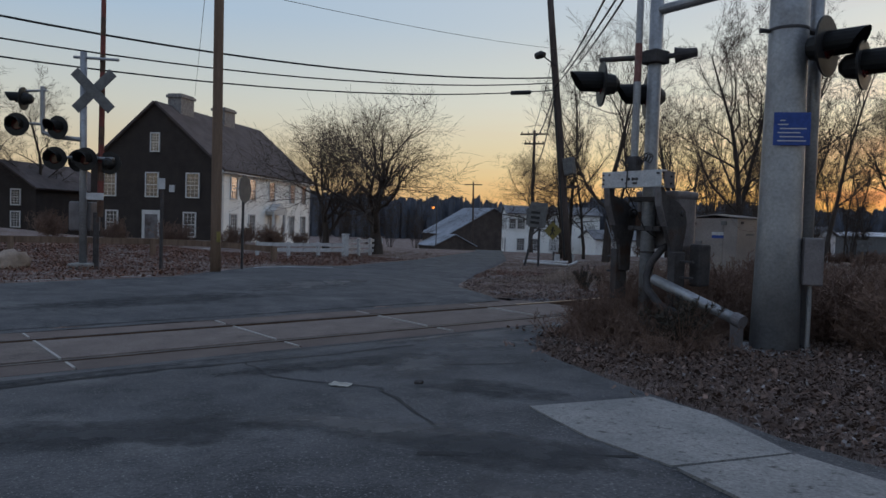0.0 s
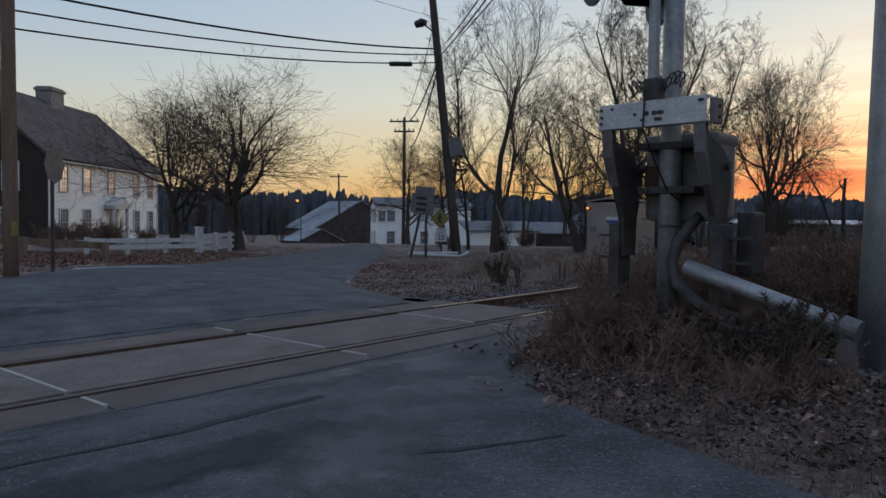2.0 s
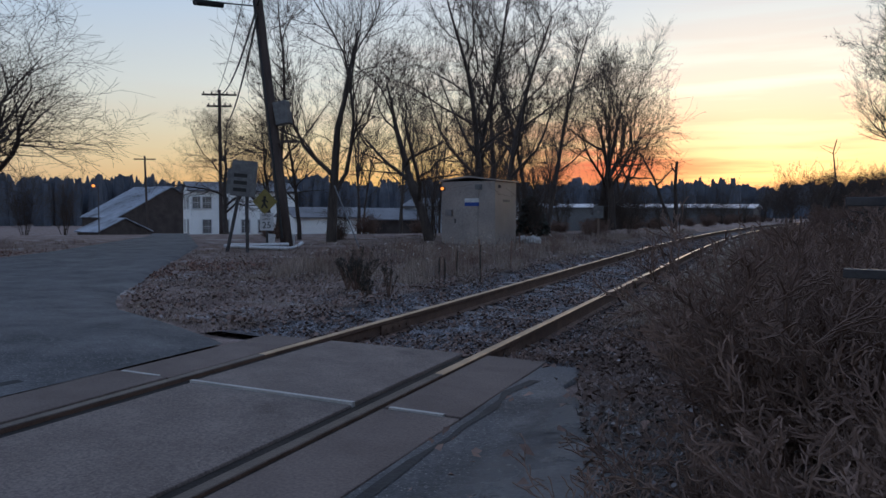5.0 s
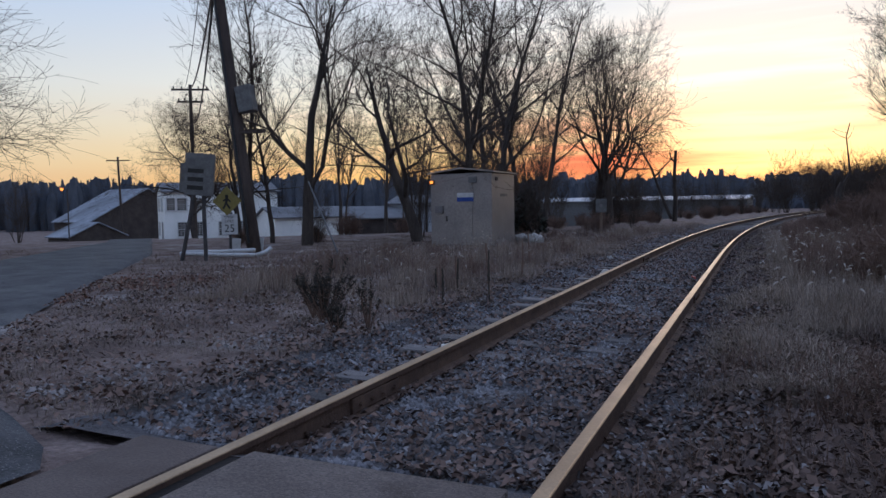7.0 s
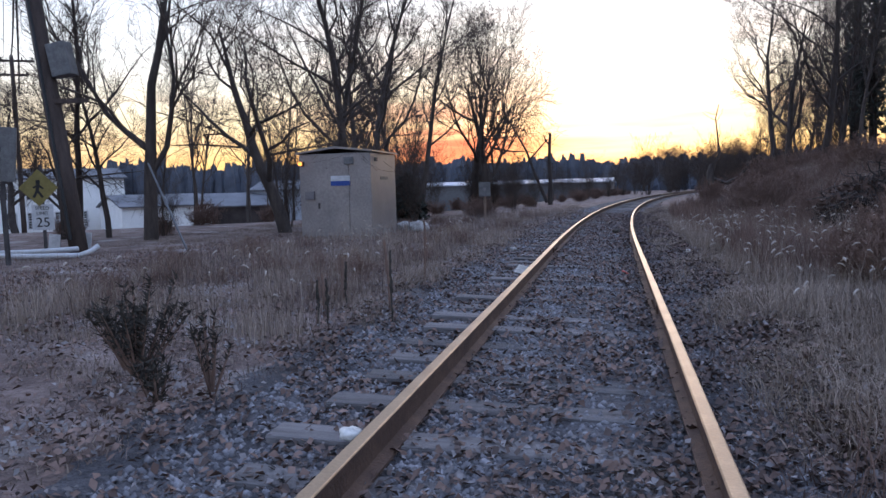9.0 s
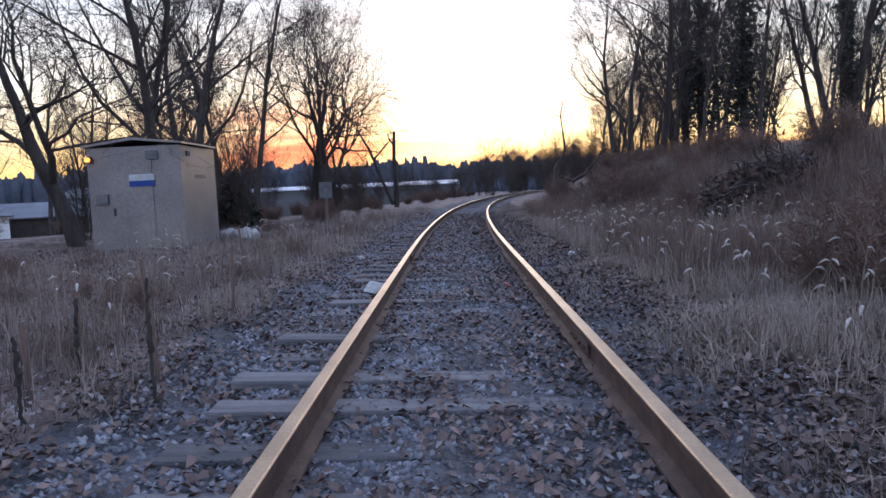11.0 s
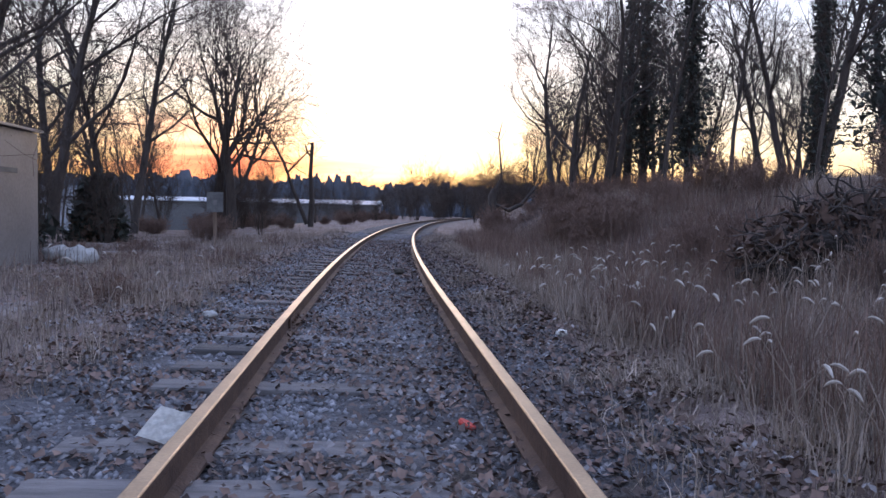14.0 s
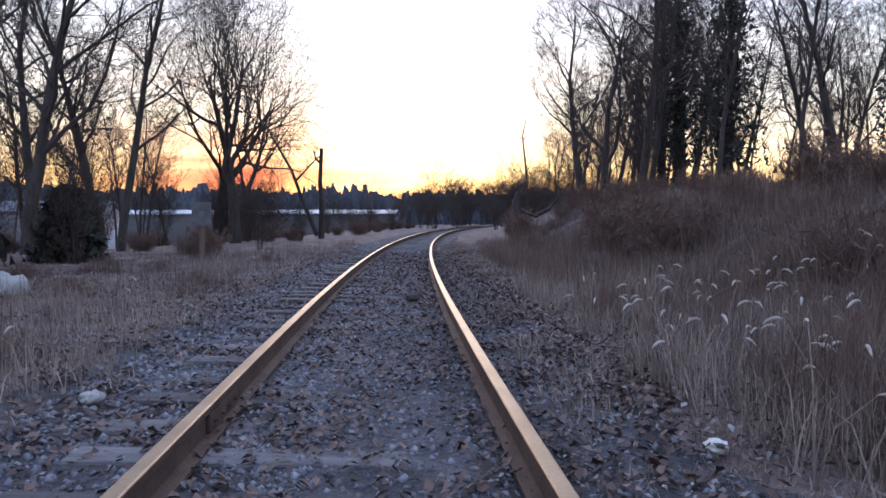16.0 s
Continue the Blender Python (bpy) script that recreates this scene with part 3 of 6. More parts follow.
DUSTY = mat("dusty_asphalt", (0.092, 0.089, 0.090), (0.150, 0.143, 0.140), 2.0, 0.9, bump=0.9, fine=46, grain=0.5, world_space=True)


def ragged(material):
    """Lets a stain thin out unevenly towards its rim, so that the asphalt shows through."""
    n, l = material.node_tree.nodes, material.node_tree.links
    out = n["Material Output"]
    shader = out.inputs["Surface"].links[0].from_socket
    att = n.new("ShaderNodeAttribute")
    att.attribute_name = "wear"
    geo = n.new("ShaderNodeNewGeometry")
    nzn = n.new("ShaderNodeTexNoise")
    nzn.inputs["Scale"].default_value, nzn.inputs["Detail"].default_value, nzn.inputs["Roughness"].default_value = 5.0, 8.0, 0.7
    l.new(geo.outputs["Position"], nzn.inputs["Vector"])
    add = n.new("ShaderNodeMath")
    add.operation = "MULTIPLY_ADD"
    l.new(nzn.outputs[0], add.inputs[0])
    add.inputs[1].default_value = 1.7
    l.new(att.outputs["Fac"], add.inputs[2])
    mr = n.new("ShaderNodeMapRange")
    mr.inputs[1].default_value, mr.inputs[2].default_value = 0.95, 1.6
    mr.inputs[4].default_value = 0.85
    l.new(add.outputs[0], mr.inputs[0])
    clear = n.new("ShaderNodeBsdfTransparent")
    mx = n.new("ShaderNodeMixShader")
    l.new(mr.outputs[0], mx.inputs[0])
    l.new(clear.outputs[0], mx.inputs[1])
    l.new(shader, mx.inputs[2])
    l.new(mx.outputs[0], out.inputs["Surface"])


ragged(OLDTAR)
ragged(DUSTY)
patch("dust_patch", 2.1, 6.3, 0.7, 1.5, -12, DUSTY, "pale dusty patch on the asphalt", 3)
patch("dust_patch", 1.9, 3.8, 0.5, 1.1, 10, DUSTY, "pale worn strip on the asphalt", 5)
patch("tar_patch", 6.1, 0.9, 0.95, 0.4, 20, OLDTAR, "dark damp patch beside the slab", 11)
patch("tar_patch", 3.1, 1.9, 0.35, 1.4, -10, OLDTAR, "dark repaired strip of asphalt", 14)
patch("tar_patch", 2.0, -1.0, 0.5, 3.0, 3, OLDTAR, "dark repaired strip along the crossing", 17)
for k, (x, y, rx, ry, turn, worn) in enumerate(((3.0, 3.9, 0.55, 1.1, -20, True), (3.6, 2.4, 0.5, 0.9, 25, True), (4.9, 2.0, 0.8, 0.35, 15, False), (5.2, 0.6, 0.9, 0.3, 30, True), (7.0, 0.4, 0.7, 0.3, 10, True), (4.4, -0.6, 0.5, 1.3, -30, False), (-3.2, 2.4, 0.7, 2.6, 5, False), (-4.6, 6.0, 0.8, 2.2, 20, True), (1.9, 7.4, 0.35, 0.6, 0, True))):
    patch("dust_patch" if worn else "tar_patch", x, y, rx, ry, turn, DUSTY if worn else OLDTAR, "pale dusty wear on the asphalt" if worn else "dark stain on the asphalt", 30 + k, 0.0565)
slab_v = [(5.55, 1.74), (5.9, 2.62), (6.5, 2.42), (7.2, 1.92), (6.92, 1.26), (6.3, 1.40)]
walk2_v = [(6.96, 1.24), (7.23, 1.90), (8.6, 1.45), (9.6, 1.2), (9.4, 0.4), (8.0, 0.78)]


def slab(name, outline, material, lift, label, deep=0.15):
    bm = bmesh.new()
    top = [bm.verts.new((x, y, ground_z(x, y) + lift)) for x, y in outline]
    low = [bm.verts.new((x, y, ground_z(x, y) + lift - deep)) for x, y in outline]
    bm.faces.new(top)
    n = len(top)
    for k in range(n):
        bm.faces.new((top[k], low[k], low[(k + 1) % n], top[(k + 1) % n]))
    return tagged(part(name, bm, material), label, "pavement slab", kind="structure")


slab("pavement_slab", slab_v, CONCRETE, 0.062, "pale concrete sidewalk slab with a chipped edge")
slab("pavement_slab", walk2_v, CONCRETE, 0.066, "pale concrete sidewalk slab at the kerb")


# ---- trees ----
def grow(rng, height, radius, spread_a, kids, levels, up=0.25, first=0.3, lean=(0, 0), wig=0.22, shrink=0.62, thin=0.5, fine=0.0045):
    """Branches of a leafless tree: lists of (points, radii, level)."""
    out = []

    def branch(p, d, length, r, level):
        n = (9, 6, 5, 4, 3)[min(level, 4)]
        pts, rad = [p.copy()], [r]
        for i in range(n):
            w = wig * (0.45 if level == 0 else 1.25)
            d = d + Vector((rng.gauss(0, w), rng.gauss(0, w), rng.gauss(0, w * 0.6)))
            d.z += up * (0.5 if level else 0.25)
            d.normalize()
            p = p + d * length / n
            pts.append(p.copy())
            rad.append(max(r * (1 - 0.84 * (i + 1) / n), fine * 0.78))
        out.append((pts, rad, level))
        if level >= levels:
            return
        for k in range(kids[level]):
            f = first + (1 - first) * (k + rng.random()) / kids[level] if level == 0 else 0.15 + 0.85 * (k + rng.random()) / kids[level]
            a = f * n
            i = min(int(a), n - 1)
            q = pts[i].lerp(pts[i + 1], a - i)
            rr = rad[i] + (rad[i + 1] - rad[i]) * (a - i)
            axis = (pts[i + 1] - pts[i]).normalized()
            side = axis.orthogonal().normalized()
            side.rotate(Matrix.Rotation(rng.random() * math.tau, 3, axis))
            ang = radians(rng.uniform(*spread_a))
            nd = axis * math.cos(ang) + side * math.sin(ang)
            branch(q, nd, length * shrink * rng.uniform(0.65, 1.15) * (1.15 - 0.45 * f), max(rr * thin, fine), level + 1)

    branch(Vector((0, 0, -0.15)), Vector((lean[0], lean[1], 1)).normalized(), height, radius, 0)
    return out


def branches_mesh(items, sides):
    vs, fs = [], []
    for pts, rad, level in items:
        n = sides[min(level, len(sides) - 1)]
        base0 = len(vs)
        d = (pts[-1] - pts[0]).normalized()
        s = d.orthogonal().normalized()
        u = d.cross(s)
        ring = [s * math.cos(k * math.tau / n) + u * math.sin(k * math.tau / n) for k in range(n)]
        for p, r in zip(pts, rad):
            for c in ring:
                vs.append(p + c * r)
        for j in range(len(pts) - 1):
            for k in range(n):
                fs.append((base0 + j * n + k, base0 + j * n + (k + 1) % n, base0 + (j + 1) * n + (k + 1) % n, base0 + (j + 1) * n + k))
    return [tuple(v) for v in vs], fs


def tree_thing(label, seed, *args, **kw):
    rng = random.Random(seed)
    items = grow(rng, *args, fine=0.0048, **kw)
    t = thing("bare_tree", pose(0, 0, -500), label, "tree", "bare winter trees")
    part("trunk", branches_mesh([i for i in items if i[2] <= 1], (9, 6)), BARK, t, smooth=True)
    part("crown", branches_mesh([i for i in items if i[2] > 1], (4, 4, 4, 3, 3)), TWIG, t, "fine leafless twigs")
    return t


SPREADING = tree_thing("bare broad-crowned roadside tree with twisted limbs", 11, 4.9, 0.24, (32, 72), (9, 8, 7, 7), 4, up=0.07, first=0.2, wig=0.19, shrink=0.76, thin=0.62)
TALL = tree_thing("tall bare tree with upright forked limbs", 5, 11.0, 0.19, (25, 62), (15, 9, 8, 7), 4, up=0.15, first=0.25, wig=0.15, shrink=0.46, thin=0.52)
TALL2 = tree_thing("tall bare tree with a slender trunk", 23, 11.5, 0.15, (25, 62), (17, 8, 7, 7), 4, up=0.14, first=0.28, wig=0.17, shrink=0.40, thin=0.5)
CROOKED = tree_thing("crooked bare tree with long low limbs", 8, 9.0, 0.22, (40, 80), (12, 9, 8, 7), 4, up=0.12, first=0.2, wig=0.26, shrink=0.58, lean=(-0.3, 0), thin=0.6)
FORK = tree_thing("old bare tree forking low into thick upright limbs", 17, 7.5, 0.23, (16, 46), (5, 9, 7, 6), 4, up=0.13, first=0.14, wig=0.17, shrink=0.64, thin=0.60)
FORK2 = tree_thing("old bare tree with long crooked side limbs", 29, 7.0, 0.23, (32, 66), (6, 9, 7, 6), 4, up=0.13, first=0.2, wig=0.22, shrink=0.70, thin=0.58, lean=(-0.15, 0))
THIN = tree_thing("young bare tree with a thin straight trunk", 31, 9.0, 0.075, (25, 58), (20, 9, 8), 3, up=0.14, first=0.25, wig=0.13, shrink=0.36, thin=0.5)


def broken_tree(label, stems, seed):
    """A dead tree out of a few given stems (points, start radius, end radius), each with a few twigs."""
    rg = random.Random(seed)
    big_items, small_items = [], []
    for pts, r0, r1, twigs in stems:
        pts = [Vector(p) for p in pts]
        big_items.append((pts, [r0 + (r1 - r0) * k / (len(pts) - 1) for k in range(len(pts))], 0))
        for k in range(twigs):
            f = rg.uniform(0.35, 1.0) * (len(pts) - 1.001)
            q = pts[int(f)].lerp(pts[int(f) + 1], f - int(f))
            d = Vector((rg.gauss(0, 1), rg.gauss(0, 1), rg.uniform(0.0, 1.2))).normalized()
            line = [q]
            for m in range(4):
                d = (d + Vector((rg.gauss(0, 0.3), rg.gauss(0, 0.3), 0.1))).normalized()
                line.append(line[-1] + d * rg.uniform(0.12, 0.3))
            small_items.append((line, [0.02, 0.016, 0.012, 0.008, 0.005], 1))
    t = thing("dead_tree", pose(0, 0, -500), label, "tree")
    part("trunk", branches_mesh(big_items, (9,)), BARK, t, smooth=True)
    tagged(part("twigs", branches_mesh(small_items, (4, 4)), TWIG, t, "short dead twigs"), kind="stuff")
    return t


SNAG = broken_tree("dead tree with a broken trunk and a long leaning limb", [([(0, 0, -0.1), (0.05, 0, 1.6), (-0.03, 0, 3.0), (0.06, 0, 4.7)], 0.17, 0.09, 5), ([(0.02, 0, 3.9), (-0.25, 0.1, 4.2), (-0.35, 0.1, 4.6)], 0.08, 0.03, 2), ([(-0.2, 0, 0.2), (-0.9, 0.1, 1.9), (-1.5, 0.1, 3.6), (-2.3, 0.2, 5.0), (-3.0, 0.2, 6.2)], 0.12, 0.03, 12), ([(-1.3, 0.1, 3.0), (-0.5, 0.2, 3.9), (-0.1, 0.2, 4.3)], 0.06, 0.03, 3)], 6)
HOOK = broken_tree("dead stump with a thin hooked stem and an arched limb", [([(0, 0, -0.1), (-0.05, 0, 0.7), (-0.1, 0, 1.5), (0.05, 0, 1.9)], 0.24, 0.15, 2), ([(0.05, 0, 1.8), (0.35, 0, 2.4), (0.25, 0, 3.3), (0.15, 0, 4.2), (0.3, 0, 4.9)], 0.06, 0.02, 4), ([(0, 0, 1.2), (0.7, 0.1, 0.9), (1.3, 0.1, 1.2), (1.9, 0.2, 1.9), (2.2, 0.2, 2.3)], 0.13, 0.04, 8)], 7)
USED = set()


def plant(src, x, y, scale=1.0, turn=0.0, wide=1.0, lean=0.0):
    m = pose(x, y, ground_z(x, y) - 0.05, lean, 0, turn) @ Matrix.Diagonal((scale * wide, scale * wide, scale, 1))
    if src.name not in USED:
        USED.add(src.name)
        src.matrix_basis = m
        return src
    m2 = m.copy()
    o = copy_thing(src, pose(0, 0, 0))
    o.matrix_basis = m2
    return o


for src, x, y, s, turn, wide in TREES:
    plant({"S": SPREADING, "F": FORK, "E": FORK2, "T": TALL, "U": TALL2, "C": CROOKED, "N": THIN, "G": SNAG, "H": HOOK}[src], x, y, s, turn, wide)
for x, y, size, turn in ((5.0, 122.0, 0.8, 10), (9.5, 126.0, 0.95, 70), (13.0, 124.0, 0.9, 150), (16.0, 128.0, 1.0, 220), (19.5, 126.0, 0.95, 300), (1.0, 128.0, 0.7, 120)):
    plant(SPREADING, x, y, size, turn, 1.2)
rng = random.Random(77)
# thin woods on top of the bank and past the hut
for i in range(80):
    y = rng.uniform(26, 95)
    x = track_x(y) + rng.uniform(8.0, 30)
    plant(rng.choice((THIN, THIN, TALL2, TALL)), x, y, rng.uniform(0.7, 1.15), rng.uniform(0, 360), 1.0)
for i in range(34):
    y = rng.uniform(40, 75)
    x = -8 - (y - 38) * 0.22 - rng.uniform(0, 16)
    plant(rng.choice((THIN, THIN, TALL2)), x, y, rng.uniform(0.75, 1.1), rng.uniform(0, 360), 1.0)


def far_woods(name, radius, a0, a1, low, high, seed, step, label, z0=-4.0, centre=(0, 20)):
    """A distant belt of woods: rows of many ragged crowns, deep enough to overlap."""
    rg = random.Random(seed)
    vs, fs = [], []
    a = a0
    while a < a1:
        r = radius * rg.uniform(0.9, 1.12)
        w = step * radius * rg.uniform(0.22, 0.6) * 0.0175
        h = (low + high) / 2 * rg.uniform(0.82, 1.14) * (0.95 + 0.5 * noise.noise(Vector((a * 0.12, seed, 0))))
        c = Vector((centre[0] - math.sin(radians(a)) * r, centre[1] + math.cos(radians(a)) * r, z0))
        n, rows, k0 = 7, 5, len(vs)
        tip = rg.choice((0.25, 0.4, 0.5, 0.55))
        for j in range(rows):
            f = j / (rows - 1)
            rr = w * (0.7, 1.0, 1.05, 0.9, tip)[j]
            for k in range(n):
                q = rr * rg.uniform(0.6, 1.3)
                vs.append((c.x + q * math.cos(k * math.tau / n), c.y + q * math.sin(k * math.tau / n), c.z + (h - z0) * f * rg.uniform(0.95, 1.03)))
        for j in range(rows - 1):
            for k in range(n):
                fs.append((k0 + j * n + k, k0 + j * n + (k + 1) % n, k0 + (j + 1) * n + (k + 1) % n, k0 + (j + 1) * n + k))
        a += step * rg.uniform(0.08, 0.24)
    return tagged(part(name, (vs, fs), HAZEWOOD), label, "woods", kind="stuff")


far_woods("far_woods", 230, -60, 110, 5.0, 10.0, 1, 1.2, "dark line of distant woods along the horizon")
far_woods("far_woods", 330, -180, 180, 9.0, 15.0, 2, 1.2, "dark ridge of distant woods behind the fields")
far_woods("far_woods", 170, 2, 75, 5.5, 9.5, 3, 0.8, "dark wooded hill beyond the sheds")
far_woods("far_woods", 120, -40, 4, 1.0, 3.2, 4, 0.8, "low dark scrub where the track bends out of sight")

# ---- houses ----
def window(parent, m, w, h, name="window", sill=True):
    """A sash window on a wall: m has its x along the wall, y out of it, z up, origin at the middle."""
    fr = bmesh.new()
    for x0, x1, z0, z1 in ((-w / 2 - 0.09, -w / 2, -h / 2 - 0.09, h / 2 + 0.09), (w / 2, w / 2 + 0.09, -h / 2 - 0.09, h / 2 + 0.09), (-w / 2, w / 2, h / 2, h / 2 + 0.09), (-w / 2, w / 2, -h / 2 - 0.09, -h / 2)):
        box(fr, x0, -0.02, z0, x1, 0.06, z1)
    win = part(name, fr, TRIM, parent, "white painted window frame")
    win.matrix_basis = m
    part("pane", boxm(-w / 2, -0.02, -h / 2, w / 2, 0.012, h / 2), GLASS, win)
    bars = bmesh.new()
    for i in (1, 2):
        box(bars, -w / 2 + w * i / 3 - 0.012, 0.012, -h / 2, -w / 2 + w * i / 3 + 0.012, 0.03, h / 2)
    for i in range(1, 6):
        t = 0.03 if i == 3 else 0.012
        box(bars, -w / 2, 0.012, -h / 2 + h * i / 6 - t, w / 2, 0.034, -h / 2 + h * i / 6 + t)
    part("glazing_bar", bars, TRIM, win)
    return win


def clapboards(x0, x1, z0, z1, step=0.16, tilt=0.018, top=None):
    """Overlapping boards on the plane y = 0, facing +y; top(z) may narrow them to a gable."""
    vs, fs = [], []
    z = z0
    while z < z1 - 0.01:
        zz = min(z + step, z1)
        a, b = (x0, x1) if top is None else top(z)
        c, d = (x0, x1) if top is None else top(zz)
        k = len(vs)
        vs += [(a, 0.0, z), (b, 0.0, z), (b, tilt, z), (a, tilt, z), (d, 0.002, zz), (c, 0.002, zz)]
        fs += [(k, k + 1, k + 2, k + 3), (k + 3, k + 2, k + 4, k + 5)]
        z = zz
    return vs, fs


def roof_slab(parent, verts4, thick, material, label):
    bm = bmesh.new()
    a = [Vector(v) for v in verts4]
    nrm = (a[1] - a[0]).cross(a[3] - a[0]).normalized()
    if nrm.z < 0:
        nrm = -nrm
    t = [bm.verts.new(v + nrm * thick) for v in a]
    b = [bm.verts.new(v) for v in a]
    bm.faces.new(t)
    bm.faces.new(b[::-1])
    for k in range(4):
        bm.faces.new((t[k], b[k], b[(k + 1) % 4], t[(k + 1) % 4]))
    return part("roof", bm, material, parent, label)


def gable_shell(L, W, eave, ridge, thick=0.2):
    """Walls of a gabled house: x 0..L along the ridge, y 0..-W deep, closed body."""
    bm = bmesh.new()
    p = [(0, 0, -1.5), (0, -W, -1.5), (0, -W, eave), (0, -W / 2, ridge), (0, 0, eave)]
    a = [bm.verts.new(v) for v in p]
    b = [bm.verts.new((L, v[1], v[2])) for v in p]
    bm.faces.new(a)
    bm.faces.new(b[::-1])
    for k in range(5):
        bm.faces.new((a[k], a[(k + 1) % 5], b[(k + 1) % 5], b[k]))
    return bm


def rz(deg):
    return pose(0, 0, 0, 0, 0, deg)


# large old house: white front, dark gable end
HX, HY, HZ, HT = -39.3, 18.9, -0.45, -52.7
house = thing("house", pose(HX, HY, HZ, 0, 0, HT) @ Matrix.Diagonal((-1, 1, 1, 1)), "old gabled house, white clapboard front and dark gable end", "house")
HL, HW, HE, HR = 15.4, 10.4, 5.3, 9.75
part("body", gable_shell(HL, HW, HE - 0.06, HR - 0.12), BROWNWALL, house, "dark core of the house")
front = part("front_wall", clapboards(0, HL, -0.3, HE - 0.1), WHITEWALL, house, "white clapboard front wall")
front.matrix_basis = pose(0, 0.01, 0)


def gable_top(z):
    f = 0.0 if z < HE else (z - HE) / (HR - HE) * HW / 2
    return f, HW - f


gable = part("gable_wall", clapboards(0, HW, -0.3, HR - 0.15, top=gable_top), BROWNWALL, house, "dark weathered clapboard gable wall")
gable.matrix_basis = pose(-0.01, 0, 0, 0, 0, 90) @ Matrix.Diagonal((-1, 1, 1, 1))
for s in (1, -1):
    y0 = 0.35 if s == 1 else -HW - 0.35
    e = HE - 0.30
    roof_slab(house, [(-0.3, y0, e), (HL + 0.3, y0, e), (HL + 0.3, -HW / 2, HR), (-0.3, -HW / 2, HR)], 0.16, SHINGLE, "dark worn shingle roof")
part("cornice", boxm(-0.25, 0.03, HE - 0.38, HL + 0.25, 0.36, HE - 0.20), TRIM, house, "white cornice under the eave")
part("corner_board", boxm(-0.03, 0.03, -0.3, 0.2, 0.06, HE - 0.4), TRIM, house)
part("corner_board", boxm(HL - 0.2, 0.03, -0.3, HL + 0.02, 0.06, HE - 0.4), TRIM, house)
for cx, cy in ((2.6, -HW / 2 + 0.3), (8.8, -HW / 2 + 0.3)):
    ch = part("chimney", boxm(cx - 0.85, cy - 0.55, HR - 1.5, cx + 0.85, cy + 0.55, HR + 1.0, bevel=0.02), BRICK, house, "grey brick chimney")
    part("cap", boxm(cx - 0.95, cy - 0.65, HR + 0.7, cx + 0.95, cy + 0.65, HR + 0.9, bevel=0.02), BRICK, ch)
for x in (1.6, 4.4, 7.7, 11.6, 14.0):
    window(house, pose(x, 0.05, 3.95), 0.85, 1.5)
for x in (1.6, 4.4, 11.6, 14.0):
    window(house, pose(x, 0.05, 1.25), 0.85, 1.6)
porch = part("portico", boxm(6.7, 0.03, 2.15, 9.1, 0.75, 2.4, bevel=0.02), TRIM, house, "white pedimented portico")
pv = [(6.6, 0.03, 2.4), (9.2, 0.03, 2.4), (7.9, 0.03, 3.05), (6.6, 0.8, 2.4), (9.2, 0.8, 2.4), (7.9, 0.8, 3.05)]
part("pediment", (pv, [(0, 2, 1), (3, 4, 5), (0, 1, 4, 3), (1, 2, 5, 4), (2, 0, 3, 5)]), TRIM, porch)
for x in (6.9, 8.9):
    part("column", pipe([(x, 0.6, -0.3), (x, 0.6, 2.15)], 0.12, 12), TRIM, porch)
dr = part("door", boxm(7.4, 0.03, -0.2, 8.4, 0.07, 1.95, bevel=0.01), GREYPAINT, house, "dark front door")
part("door_frame", boxm(7.15, 0.02, -0.2, 8.65, 0.05, 2.1), TRIM, house)
for y, z, w, h in ((-2.4, 1.25, 0.85, 1.6), (-8.6, 1.25, 0.85, 1.6), (-2.2, 4.0, 0.9, 1.6), (-5.4, 4.0, 0.9, 1.6), (-8.8, 4.0, 0.9, 1.6), (-5.2, 7.0, 0.6, 1.2)):
    window(house, pose(-0.05, y, z, 0, 0, 90), w, h)
part("door", boxm(-0.12, -5.9, -0.3, -0.02, -4.9, 1.9), GREYPAINT, house, "side door with a white frame")
part("door_frame", boxm(-0.09, -6.15, -0.3, -0.03, -4.65, 2.2), TRIM, house)
part("sign_board", boxm(-0.12, -4.0, 3.5, -0.03, -3.6, 4.0), SIGNWHITE, house, "small pale notice board")
ell = part("side_wing", gable_shell(9, 6.5, 3.6, 5.6), BROWNWALL, house, "lower dark wing behind the house")
ell.matrix_basis = pose(1.5, -HW - 6.0, 0, 0, 0, 0)
for s in (1, -1):
    y0 = 0.3 if s == 1 else -6.8
    r = roof_slab(house, [(-0.3, y0, 3.5), (9.3, y0, 3.5), (9.3, -3.25, 5.65), (-0.3, -3.25, 5.65)], 0.14, SHINGLE, "dark shingle wing roof")
    r.matrix_basis = pose(1.5, -HW - 6.0, 0)
for y, z in ((-1.7, 1.2), (-1.7, 2.9), (-4.6, 1.2), (-4.6, 2.9)):
    window(house, pose(1.42, -HW - 6.0 + y, z, 0, 0, 90), 0.75, 1.1)


